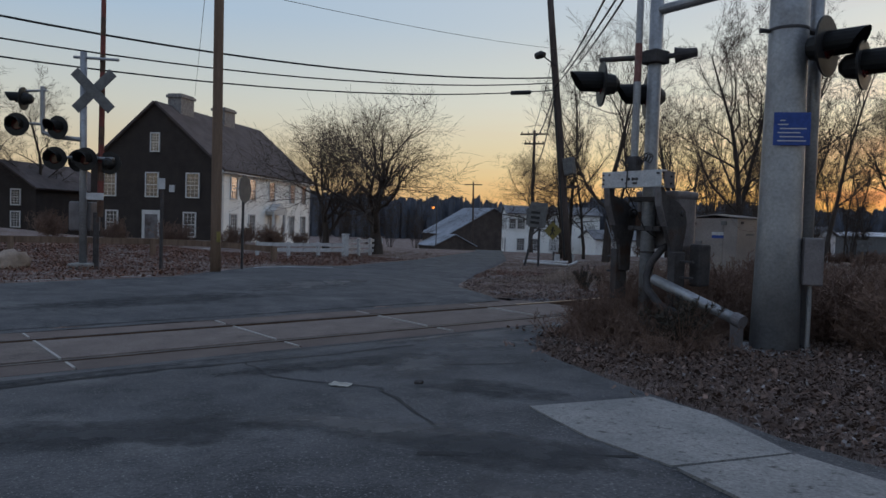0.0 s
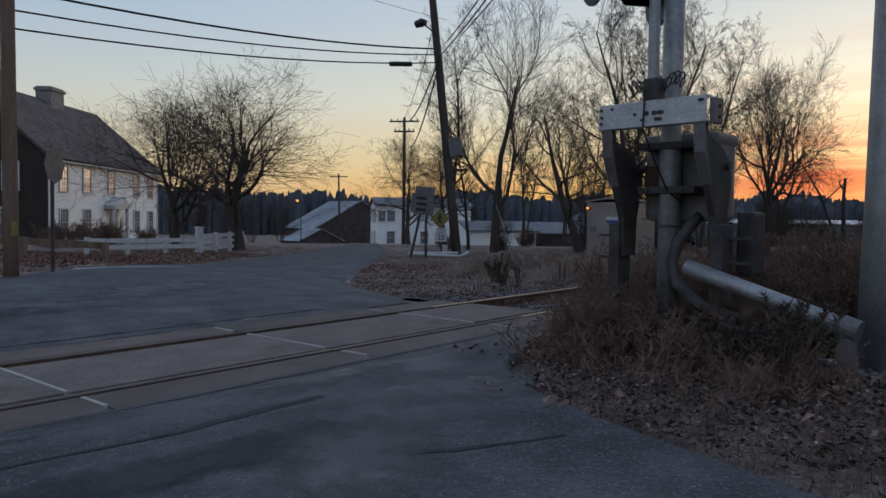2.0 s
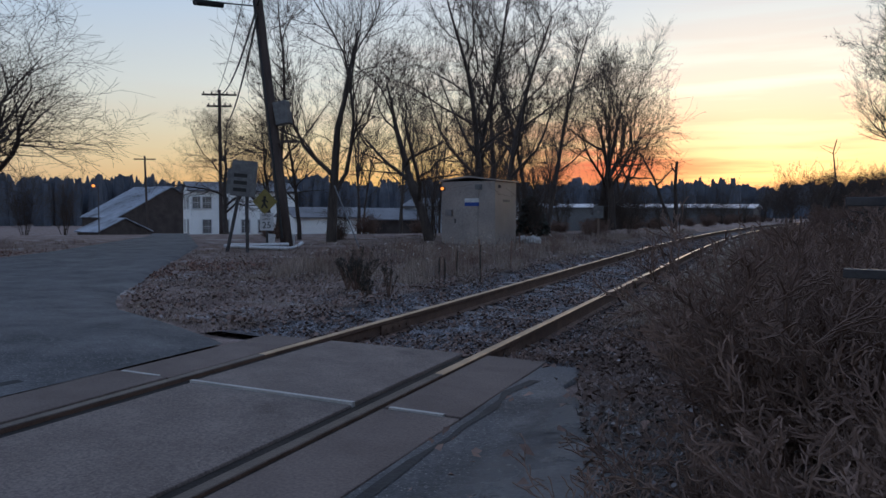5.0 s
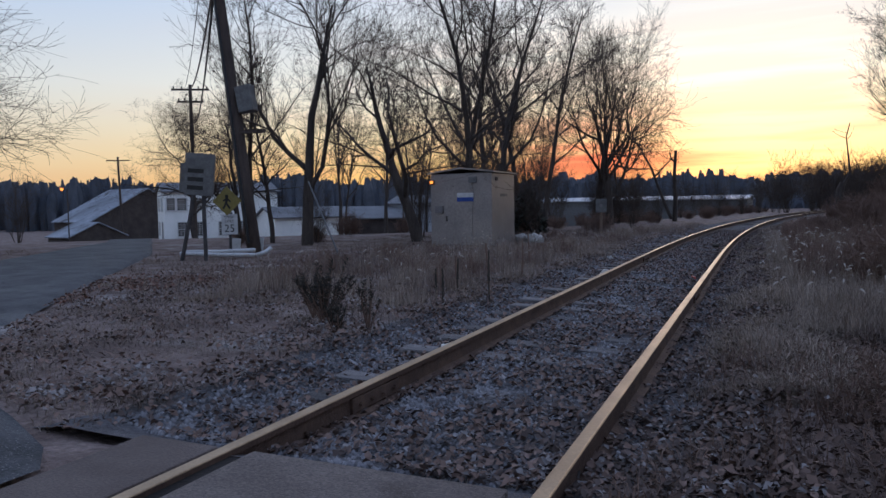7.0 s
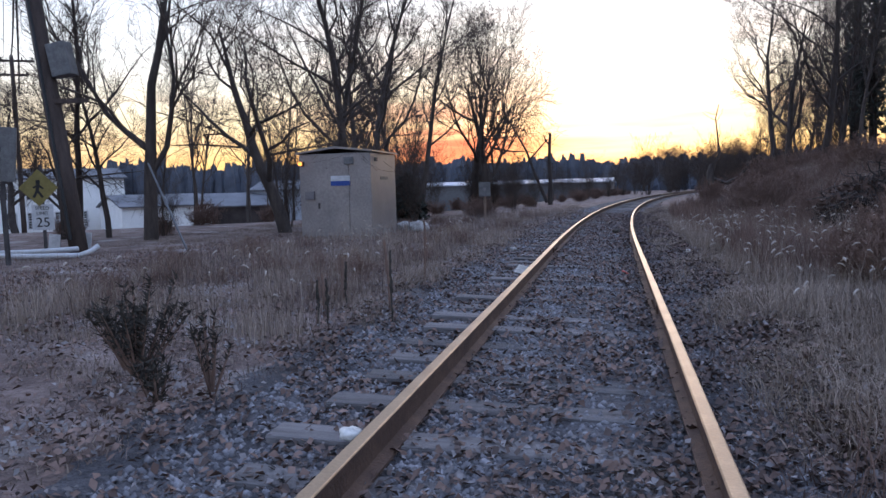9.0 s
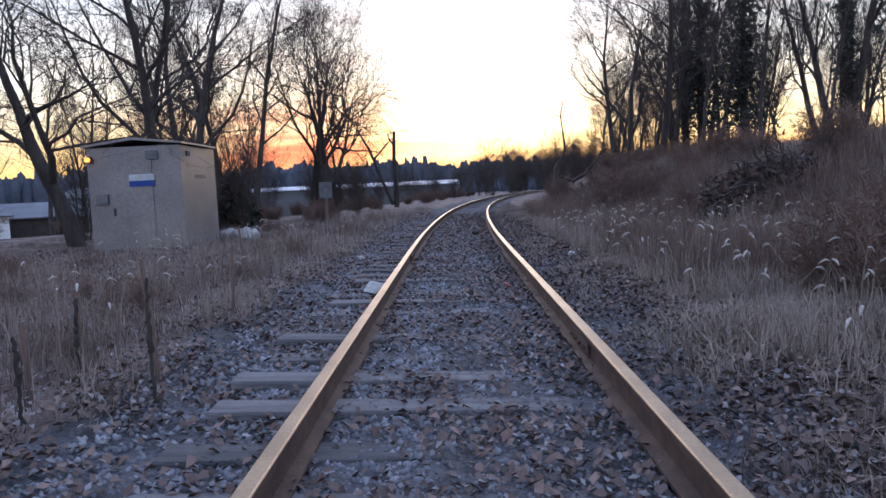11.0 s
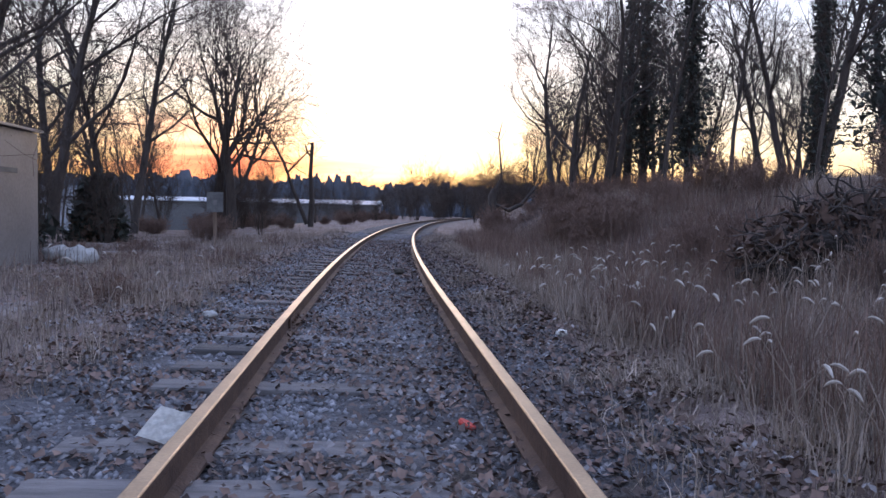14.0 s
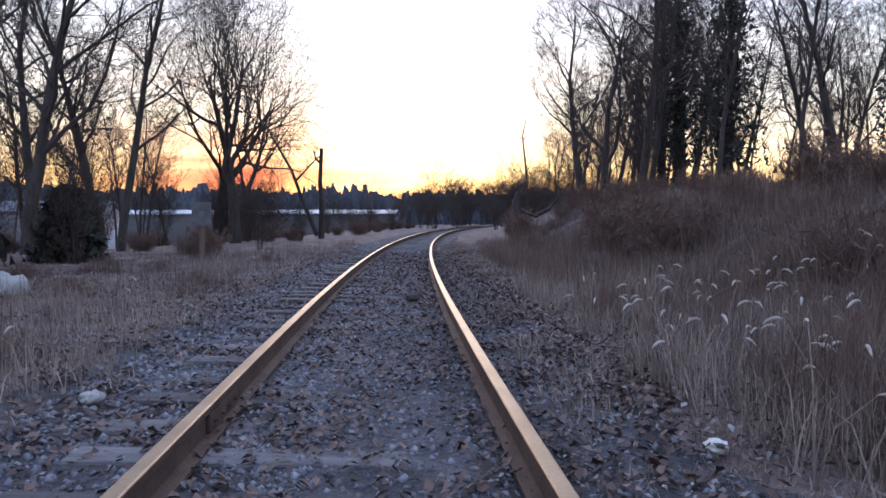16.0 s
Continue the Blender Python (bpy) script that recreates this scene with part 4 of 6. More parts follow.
def simple_house(name, x, y, z, turn, L, W, eave, ridge, wall, roofm, label, wins=(), gable_wins=()):
    h = thing(name, pose(x, y, z, 0, 0, turn), label, "building")
    part("wall", gable_shell(L, W, eave - 0.03, ridge - 0.06), wall, h)
    sl = (ridge - eave) / (W / 2)
    for s in (1, -1):
        y0 = 0.3 if s == 1 else -W - 0.3
        roof_slab(h, [(-0.25, y0, eave - 0.3 * sl), (L + 0.25, y0, eave - 0.3 * sl), (L + 0.25, -W / 2, ridge), (-0.25, -W / 2, ridge)], 0.12, roofm, "pitched roof")
    for wx, wz, ww, wh in wins:
        window(h, pose(wx, 0.03, wz), ww, wh)
    for wy, wz, ww, wh in gable_wins:
        window(h, pose(-0.03, wy, wz, 0, 0, 90), ww, wh)
    return h


BUILDINGS = [("house", -43.4, 66.7, -2.06, 230, 10.8, 7, 4.9, 5.8, WHITEWALL, DARKROOF, "white two-storey house with small dark windows", [(3.7, 1.3, .8, 1.3), (5.4, 1.3, .8, 1.3), (7.5, 1.3, .8, 1.3), (9.2, 1.3, .8, 1.3), (9.2, 3.7, .8, 1.1), (7.5, 3.7, .8, 1.1), (10.2, 3.7, .7, 1.1)]),
             ("shed", -34.0, 65.6, -1.55, 232, 7.4, 7, 1.8, 2.7, WHITEWALL, DARKROOF, "low white shed with a grey roof"),
             ("shed", -30.83, 70.88, -1.5, 205, 6.5, 7, 1.5, 2.6, BARNWOOD, DARKROOF, "low dark shed with a grey roof"),
             ("barn", -75.8, 71.7, -3.3, 169, 9, 16, 3.1, 7.3, BARNWOOD, FROSTROOF, "dark wooden barn with a frosted roof"),
             ("barn", -72.6, 66.0, -3.2, 169, 5, 7, 1.3, 2.9, BARNWOOD, FROSTROOF, "low dark lean-to barn with a frosted roof"),
             ("warehouse", 0.0, 104.0, -0.6, 178, 34, 16, 2.0, 2.5, SIGNGREY, SNOWROOF, "long low warehouse with a frosted metal roof"),
             ("shed", -22.0, 74.0, -0.8, 185, 12, 6, 2.2, 3.0, SNOWROOF, DARKROOF, "pale low shed behind the trees")]
for spec in BUILDINGS:
    built = simple_house(*spec)
    if spec[0] == "house":
        for wy, wz in ((-1.8, 3.7), (-4.9, 3.7), (-4.9, 1.3)):
            window(built, pose(spec[5] + 0.03, wy, wz, 0, 0, -90), 0.8, 1.2)
        part("door", boxm(spec[5] + 0.02, -2.3, -0.1, spec[5] + 0.06, -1.4, 2.0, bevel=0.01), GREYPAINT, built, "dark side door")

# ---- poles, wires and crossing signals ----
def utility_pole(x, y, top, r0, r1, material, label):
    base0 = Vector((x, y, ground_z(x, y) - 0.3))
    p = thing("utility_pole", pose(x, y, ground_z(x, y)), label, "utility pole")
    inv = Vector((x, y, ground_z(x, y)))
    pts = [base0.lerp(Vector(top), f / 6) - inv for f in range(7)]
    part("pole", pipe(pts, [r0 + (r1 - r0) * f / 6 for f in range(7)], 12), material, p, smooth=True)
    return p, inv


def wire(a, b, sag, r, name="overhead_wire", label="black overhead wire strung between poles"):
    a, b = Vector(a), Vector(b)
    pts = []
    for i in range(17):
        f = i / 16
        q = a.lerp(b, f)
        q.z -= sag * 4 * f * (1 - f)
        pts.append(q)
    return tagged(part(name, pipe(pts, r, 6), WIRE), label, "wire", "overhead wires")


roadside_pole, _ = utility_pole(-7.8, 5.2, (-7.95, 5.2, 10.5), 0.125, 0.105, POLEWOOD, "brown wooden utility pole at the roadside")
part("tag", boxm(0.125, -0.05, 0.75, 0.14, 0.05, 1.0), YELLOW, roadside_pole, "small yellow tag")
leaning, li = utility_pole(-10.9, 22.0, (-13.3, 22.9, 11.9), 0.19, 0.14, DARKPOLE, "dark leaning utility pole with a grey box")
bx = part("meter_box", boxm(-0.22, -0.16, -0.36, 0.22, 0.16, 0.36, bevel=0.02), SIGNGREY, leaning, "pale grey equipment box")
bx.matrix_basis = Matrix.Translation(Vector((-11.35, 22.35, 4.1)) - li) @ pose(0, 0, 0, 0, -10, 10)
arm = part("arm", boxm(-0.05, -0.05, -0.05, 0.75, 0.05, 0.05), DARKPOLE, leaning, "short wooden side arm")
arm.matrix_basis = Matrix.Translation(Vector((-11.5, 22.2, 3.2)) - li) @ pose(0, 0, 0, 0, 0, 10)
fl = part("floodlight", pipe([(-0.28, 0, 0), (0.0, 0, 0.02), (0.18, 0, 0.0)], [0.14, 0.17, 0.10], 12), BLACK, leaning, "dark floodlight")
fl.matrix_basis = Matrix.Translation(Vector((-12.42, 21.50, 8.85)) - li)
part("bracket", pipe([Vector((-12.36, 21.57, 8.80)) - li, Vector((-11.97, 22.00, 8.38)) - li], 0.03), BLACK, leaning)
part("splice_case", pipe([Vector((-12.47, 19.80, 7.00)) - li, Vector((-12.31, 20.76, 7.14)) - li], 0.09, 10), BLACK, leaning, "black cable splice case")
part("cable_riser", pipe([Vector((-11.0, 21.84, 0.2)) - li, Vector((-11.85, 22.19, 4.5)) - li, Vector((-12.62, 22.47, 8.3)) - li], 0.035), BLACK, leaning)
for k, (ya, yb) in enumerate(((20, 137), (66, 147), (100, 160))):
    A = [(-12.04, -2.09, 6.38), (-12.01, -2.09, 5.77), (-11.98, -2.09, 5.29)][k]
    B = [(-12.03, 21.91, 7.89), (-12.02, 21.91, 7.67), (-12.00, 21.91, 7.36)][k]
    wire(A, B, 0.66, 0.032 if k == 0 else 0.024)
wire((-6.44, 5.26, 6.50), (-13.10, 23.83, 9.61), 0.15, 0.008)
wire((-15.99, 8.09, 8.98), (-40.88, 17.50, 9.76), 0.0, 0.01)
for k, (sx, sy) in enumerate(((1, 1), (2, 1), (3, 1))):
    E0 = [(-11.45, 22.61, 8.41), (-11.79, 22.20, 8.15), (-11.94, 22.00, 7.60)][k]
    E1 = [(1.46, 8.28, 5.42), (1.25, 8.03, 5.41), (1.41, 8.23, 5.51)][k]
    wire(E0, E1, 0.1, 0.02)
for k in range(3):
    E0 = [(-11.94, 22.00, 7.60), (-11.96, 21.94, 7.11), (-12.08, 21.91, 9.06)][k]
    E1 = [(-32.25, 42.97, 9.00), (-32.03, 43.12, 6.89), (-32.50, 42.69, 8.99)][k]
    wire(E0, E1, 0.6, 0.035 if k < 2 else 0.015)
second, si = utility_pole(*(-37.04, 48.07, -1.64)[:2], (-37.54, 48.58, 10.42), 0.16, 0.12, DARKPOLE, "dark utility pole with crossarms far along the road")
for k, z in enumerate((0, -0.9)):
    a = part("crossarm", boxm(-1.35 + 0.4 * k, -0.06, -0.07, 1.35 - 0.4 * k, 0.06, 0.07), DARKPOLE, second, "wooden crossarm")
    a.matrix_basis = Matrix.Translation(Vector((-37.53, 48.56, 10.06)) - si + Vector((0, 0, z))) @ rz(30)
    for q in (-1.2, -0.6, 0.6, 1.2):
        part("insulator", pipe([(q * (1 - 0.3 * k), 0, 0.07), (q * (1 - 0.3 * k), 0, 0.25)], 0.05, 8), BLACK, a)
third, ti = utility_pole(*(-72.42, 73.53, -3.16)[:2], (-73.14, 73.87, 7.93), 0.16, 0.12, DARKPOLE, "small dark utility pole near the barn")
a = part("crossarm", boxm(-1.4, -0.06, -0.07, 1.4, 0.06, 0.07), DARKPOLE, third)
a.matrix_basis = Matrix.Translation(Vector((-73.12, 73.85, 7.48)) - ti) @ rz(30)


def signal_head(parent, m, r=0.27):
    """One flashing light: background disc, hood, housing and lens; it looks along local +y."""
    d = part("signal_head", pipe([(0, -0.01, 0), (0, 0.012, 0)], r, 28), BLACK, parent, "black round signal background")
    d.matrix_basis = m
    part("housing", pipe([(0, -0.22, 0), (0, -0.16, 0), (0, -0.01, 0)], [0.06, 0.12, 0.15], 16), BLACK, d)
    part("lens", pipe([(0, 0.012, 0), (0, 0.03, 0)], [0.13, 0.11], 20), LENS, d, "dark red lens")
    bm = bmesh.new()
    n = 14
    for j in range(n + 1):
        a = radians(-30 + 240 * j / n)
        for y, q in ((0.012, 0.155), (0.30 + 0.1 * math.sin(a), 0.15)):
            bm.verts.new((math.cos(a) * q, y, math.sin(a) * q))
    bm.verts.ensure_lookup_table()
    for j in range(n):
        bm.faces.new((bm.verts[2 * j], bm.verts[2 * j + 2], bm.verts[2 * j + 3], bm.verts[2 * j + 1]))
    bmesh.ops.solidify(bm, geom=bm.faces[:], thickness=0.008)
    part("hood", bm, BLACK, d)
    return d


def gate_arm(parent, base0, length, r, lean=0.0, colours=(WHITEPAINT, REDP)):
    """A raised striped gate arm, stripe by stripe."""
    n = int(length / 0.42)
    for k in range(n):
        f = k / n
        s = part("stripe", pipe([(lean * f * length, 0, length * f), (lean * (f + 1 / n) * length, 0, length * (f + 1 / n))], r * (1 - 0.3 * f), 8), colours[k % len(colours)], parent)
        s.matrix_basis = Matrix.Translation(base0)


# crossing signal across the road
MX, MY = -9.7, 2.75
mz = ground_z(MX, MY)
far_sig = thing("crossing_signal", pose(MX, MY, mz, 0, 0, 49.5), "railway crossing signal mast with black lights and a crossbuck", "crossing signal")
H = 5.25 - mz
part("mast", pipe([(-0.0, 0, -0.2), (-0.05, 0, H)], [0.085, 0.075], 14), GALV, far_sig, smooth=True)
part("foundation", boxm(-0.25, -0.25, -0.2, 0.25, 0.25, 0.12, bevel=0.03), CONCRETE, far_sig, "white-painted concrete foundation")
part("top_pipe", pipe([(-0.28, 0, H - 0.12), (0.78, 0, H - 0.16)], 0.035), GALV, far_sig)
for s in (1, -1):
    b = part("crossbuck_blade", boxm(-0.62, -0.012, -0.115, 0.62, 0.012, 0.115), SIGNGREY, far_sig, "aluminium back of a crossbuck blade")
    b.matrix_basis = pose(0.24, -0.1 - 0.03 * s, 4.34 - mz, 0, 45 * s, 0)
part("outrigger", pipe([(0, 0, 3.2 - mz), (-0.7, 0, 3.25 - mz), (-0.98, 0, 3.35 - mz), (-1.0, 0, 3.6 - mz), (-1.0, 0, 4.42 - mz)], 0.055), GALV, far_sig)
part("crosspipe", pipe([(-1.5, 0, 3.55 - mz), (-0.5, 0, 3.52 - mz)], 0.035), GALV, far_sig)
part("crosspipe", pipe([(-0.75, 0, 2.78 - mz), (0.7, 0, 2.78 - mz)], 0.035), GALV, far_sig)
part("crosspipe", pipe([(-1.4, 0, 4.30 - mz), (-0.9, 0, 4.33 - mz)], 0.03), GALV, far_sig)
for x, z, turn in ((-1.52, 3.5, 190), (-0.56, 3.46, 170), (-0.62, 2.74, 188), (0.10, 2.74, 180)):
    signal_head(far_sig, pose(x, -0.15, z - mz, 0, 0, turn))
signal_head(far_sig, pose(0.55, 0.1, 2.68 - mz, 0, 0, 5))
signal_head(far_sig, pose(-0.2, 0.15, 2.72 - mz, 0, 0, 0))
signal_head(far_sig, pose(-1.45, 0.0, 4.12 - mz, 0, 0, 95))
mech = part("gate_mechanism", boxm(-0.42, 0.1, 1.05 - mz, 0.12, 0.6, 1.75 - mz, bevel=0.04), GREYPAINT, far_sig, "grey gate mechanism box")
part("tag", boxm(0.12, -0.13, 1.80 - mz, 0.52, -0.11, 1.96 - mz), SIGNWHITE, far_sig, "small white plate")
gate_arm(far_sig, Vector((0.33, 0.12, 1.4 - mz)), 6.4, 0.075, 0.004, (RUST, REDP))
part("standpipe", pipe([(0.25, 0.1, -0.2), (0.25, 0.1, 1.5 - mz)], 0.07), IRON, far_sig)

# small signs on the verge
sg = thing("sign_post", pose(-8.35, 4.1, ground_z(-8.35, 4.1), 0, 0, 45), "small pale green sign on a thin dark post", "sign")
part("post", boxm(-0.03, -0.03, -0.3, 0.03, 0.03, 2.2), IRON, sg)
part("plate", boxm(-0.09, -0.05, 1.95, 0.09, -0.032, 2.2), SIGNWHITE, sg, "small pale plate")
st = thing("road_sign", pose(-8.3, 6.1, ground_z(-8.3, 6.1), 0, 0, 130), "back of a round grey road sign on a post", "road sign")
part("post", pipe([(0, 0, -0.2), (0, 0, 2.4)], 0.035, 8), IRON, st)
part("plate", pipe([(0, -0.05, 2.05), (0, -0.035, 2.05)], 0.36, 8), SIGNGREY, st, "grey aluminium sign back")

# gate unit clamped to the galvanised signal mast beside the approach
GX, GY = 3.64, 5.90
gz0 = ground_z(GX, GY)
gate = thing("crossing_gate", pose(GX, GY, gz0, 0, 0, -6.3), "raised railway crossing gate on a galvanised signal mast with hooded lights", "crossing gate")
Z = lambda z: z - gz0
part("mast", pipe([(0, 0, -0.3), (0, 0, Z(2.3)), (0, 0, Z(6.9))], [0.086, 0.084, 0.08], 18), GALV, gate, "galvanised steel mast", smooth=True)
beam = bmesh.new()
box(beam, -0.467, -0.35, Z(2.02), 0.455, -0.336, Z(2.22), bevel=0.004)
box(beam, -0.467, -0.336, Z(2.206), 0.455, -0.25, Z(2.22))
box(beam, -0.467, -0.336, Z(2.02), 0.455, -0.25, Z(2.034))
bm_ob = part("beam", beam, WHITEPAINT, gate, "chipped white steel channel beam")
random.seed(9)
for k in range(18):
    bx0 = random.choice((-0.43, -0.39, -0.33, -0.13, -0.06, 0.02, 0.06, 0.1, 0.38, 0.42)) + random.uniform(-0.015, 0.015)
    bz = random.choice((2.07, 2.12, 2.18))
    part("bolt", pipe([(bx0, -0.364, Z(bz)), (bx0, -0.349, Z(bz))], 0.013, 6), IRON, bm_ob)
for k in range(3):
    part("paint_scar", pipe([(-0.03 + 0.06 * k, -0.3525, Z(2.12)), (-0.03 + 0.06 * k, -0.3495, Z(2.12))], 0.02, 9), IRON, bm_ob, "bare patch where paint has flaked")
end_br = part("beam_end", boxm(0.457, -0.30, Z(2.01), 0.50, -0.16, Z(2.20), bevel=0.004), GREYPAINT, gate, "perforated steel end bracket")
for k in range(2):
    part("bolt", pipe([(0.498, -0.23, Z(2.06 + 0.08 * k)), (0.512, -0.23, Z(2.06 + 0.08 * k))], 0.014, 6), IRON, end_br)


def side_plate(name, x0, x1, prof, material, label):
    """A plate in the plane across the beam, prof in (y, z)."""
    e = bmesh.new()
    fa = [e.verts.new((x0, y, Z(z))) for y, z in prof]
    fb = [e.verts.new((x1, y, Z(z))) for y, z in prof]
    e.faces.new(fa)
    e.faces.new(fb[::-1])
    for k in range(len(prof)):
        e.faces.new((fa[k], fb[k], fb[(k + 1) % len(prof)], fa[(k + 1) % len(prof)]))
    es = [q for q in e.edges if abs(q.verts[0].co.x - q.verts[1].co.x) < 1e-6]
    bmesh.ops.bevel(e, geom=es, offset=0.006, segments=1, affect="EDGES")
    return part(name, e, material, gate, label)


ARM = [(-0.335, 2.02), (-0.24, 2.02), (-0.22, 1.93), (0.02, 1.86), (0.16, 1.76), (0.20, 1.60), (0.16, 1.42), (0.12, 1.30), (0.12, 0.98), (-0.06, 0.98), (-0.08, 1.32), (-0.20, 1.56), (-0.31, 1.80)]
for q in (-1, 1):
    x0, x1 = (-0.425, -0.37) if q < 0 else (0.37, 0.425)
    arm_p = side_plate("counterweight_arm", x0, x1, ARM, IRON, "dark iron counterweight arm")
    side_plate("arm_flange", x0 - 0.02, x1 + 0.02, [(-0.342, 2.018), (-0.325, 2.018), (-0.30, 1.80), (-0.19, 1.56), (-0.205, 1.56), (-0.318, 1.80)], GREYPAINT, "grey stiffening flange")
    part("pivot_shaft", pipe([(q * 0.26, 0.10, Z(1.72)), (q * 0.45, 0.10, Z(1.72))], 0.035, 12), IRON, gate, "dark pivot shaft")
    part("pivot_collar", pipe([(q * 0.33, 0.10, Z(1.72)), (q * 0.36, 0.10, Z(1.72))], 0.06, 12), IRON, gate)
    part("counterweight", boxm(q * 0.45 - 0.055, -0.10, Z(0.62), q * 0.45 + 0.045, 0.10, Z(1.26), bevel=0.012), IRON, gate, "stacked iron counterweight")
    for z in (1.15, 0.96):
        part("rung", boxm(q * 0.48, 0.0, Z(z) - 0.012, q * 0.66, 0.05, Z(z) + 0.012, bevel=0.003), IRON, gate)
cab = part("mechanism_box", boxm(-0.285, 0.095, Z(1.28), 0.335, 0.50, Z(1.96), bevel=0.05), GREYPAINT, gate, "weathered grey gate mechanism box")
part("lid", boxm(-0.30, 0.085, Z(1.90), 0.35, 0.515, Z(2.0), bevel=0.035), GREYPAINT, cab, "overhanging box lid")
for x in (-0.16, 0.22):
    part("hinge", pipe([(x, 0.082, Z(1.86)), (x, 0.082, Z(1.93))], 0.018, 8), IRON, cab)
part("rust_plate", boxm(-0.275, 0.088, Z(1.52), -0.12, 0.0955, Z(1.74), bevel=0.02), RUST, cab, "rust-stained round boss")
for z in (1.50, 1.86):
    cl = part("clamp_band", boxm(-0.24, -0.10, Z(z), 0.26, 0.11, Z(z + 0.06), bevel=0.012), IRON, gate, "iron clamp round the mast")
    for x in (-0.15, 0.15):
        part("bolt", pipe([(x, -0.118, Z(z + 0.03)), (x, -0.1, Z(z + 0.03))], 0.016, 6), IRON, cl)
part("strap", pipe([(0, 0, Z(1.225)), (0, 0, Z(1.25))], 0.096, 16), IRON, gate)
part("rear_box", boxm(0.47, 0.2, Z(0.85), 0.62, 0.42, Z(1.36), bevel=0.03), IRON, gate, "small grey junction box")
part("cable", pipe([(-0.04, -0.365, Z(2.3)), (-0.05, -0.37, Z(2.0)), (-0.03, -0.2, Z(1.75)), (0.03, -0.1, Z(1.52)), (0.12, 0.0, Z(1.42))], 0.008, 6), BLACK, gate, "thin black cable")
part("conduit", pipe([(0.2, 0.2, Z(1.36)), (0.2, 0.02, Z(1.27)), (0.12, -0.06, Z(1.12)), (0.09, -0.10, Z(0.95)), (0.16, -0.14, Z(0.78)), (0.38, -0.18, Z(0.62)), (0.66, -0.16, Z(0.55))], 0.046, 12), IRON, gate, "flexible dark conduit", smooth=True)
for q in (-1, 1):
    coil = []
    for k in range(49):
        a = k / 48
        c = Vector((q * (0.06 + 0.19 * a), -0.28, Z(2.31 + 0.06 * math.sin(a * math.pi) + (0.03 if q > 0 else -0.02) * a)))
        coil.append(c + Vector((q * 0.02 * math.cos(a * 5 * math.tau), 0.042 * math.sin(a * 5 * math.tau), 0.048 * math.cos(a * 5 * math.tau))))
    part("spring", pipe(coil, 0.007, 5), IRON, gate, "dark coil spring on the beam")
part("arm_socket", boxm(-0.08, -0.34, Z(2.22), 0.06, -0.22, Z(2.40), bevel=0.02), IRON, gate, "dark socket of the gate arm")
gate_arm(gate, Vector((-0.02, -0.28, Z(2.38))), 4.6, 0.046, 0.0, (GALV, GALV, FADEDRED, GALV))

# flashing lights on the mast
HEADZ = Z(3.63)
mast_inv = Matrix.Rotation(radians(6.3), 4, "Z")


def on_mast(dx, dy, z, turn):
    return mast_inv @ pose(dx, dy, Z(z), 0, 0, turn)


part("crosspipe", pipe([mast_inv @ Vector((-0.58, -0.34, HEADZ)), mast_inv @ Vector((0.34, 0.20, HEADZ + 0.02))], 0.032, 10), IRON, gate)
part("bracket", boxm(-0.13, -0.14, HEADZ - 0.08, 0.13, 0.12, HEADZ + 0.08, bevel=0.02), IRON, gate)
signal_head(gate, on_mast(-0.55, -0.32, 3.33, 140), 0.28)
signal_head(gate, on_mast(-0.20, 0.16, 3.20, 135), 0.28)
part("bell", pipe([mast_inv @ Vector((0.20, 0.12, HEADZ + 0.02)), mast_inv @ Vector((0.30, 0.17, HEADZ + 0.03)), mast_inv @ Vector((0.42, 0.25, HEADZ + 0.05))], [0.10, 0.07, 0.055], 14), IRON, gate, "dark signal bell")
SX, SY = GX, GY

# big cantilever mast
BX, BY = 5.26, 5.91
bz0 = ground_z(BX, BY)
big = thing("cantilever_mast", pose(BX, BY, bz0, 0, 0, 40), "stout galvanised cantilever signal mast with a blue notice", "signal mast")
part("mast", pipe([(0, 0, 0.0), (0, 0, 1.2), (0, 0, 3.0), (0, 0, 8.0)], [0.25, 0.225, 0.20, 0.18], 32), GALV, big, smooth=True)
part("base_plate", boxm(-0.36, -0.36, 0.0, 0.36, 0.36, 0.05, bevel=0.01), GALV, big)
part("foundation", boxm(-0.52, -0.52, -0.4, 0.52, 0.52, 0.0, bevel=0.04), CONCRETE, big, "concrete foundation block")
nt = part("notice", boxm(-0.17, -0.24, 2.20, 0.19, -0.222, 2.54, bevel=0.004), BLUE, big, "blue notice with white lines of text")
for k in range(6):
    part("text_bar", boxm(-0.13 + (0.02 * (k % 2)), -0.244, 2.24 + 0.042 * k, (0.15 if k < 4 else 0.0) - 0.03 * (k % 3), -0.241, 2.252 + 0.042 * k), SIGNWHITE, nt)
part("strap", pipe([(0, 0, 3.42), (0, 0, 3.45)], 0.205, 28), IRON, big)
part("clamp_bolt", pipe([(-0.3, -0.05, 3.43), (-0.2, -0.02, 3.43)], 0.025, 8), IRON, big)
part("side_pole", pipe([(0.33, 0.2, 0), (0.33, 0.2, 6)], 0.075, 12), GALV, big, "thin pole behind the mast", smooth=True)
part("junction_box", boxm(0.2, -0.2, 0.75, 0.4, 0.05, 1.25, bevel=0.02), GREYPAINT, big, "grey junction box")
part("conduit", pipe([(0.3, -0.1, 0.0), (0.3, -0.1, 0.8)], 0.025), GALV, big)
signal_head(big, pose(0.318, -0.20, 3.22, 0, 0, -128), 0.31)
signal_head(big, pose(0.66, -0.24, 3.02, 0, 0, -125), 0.25)
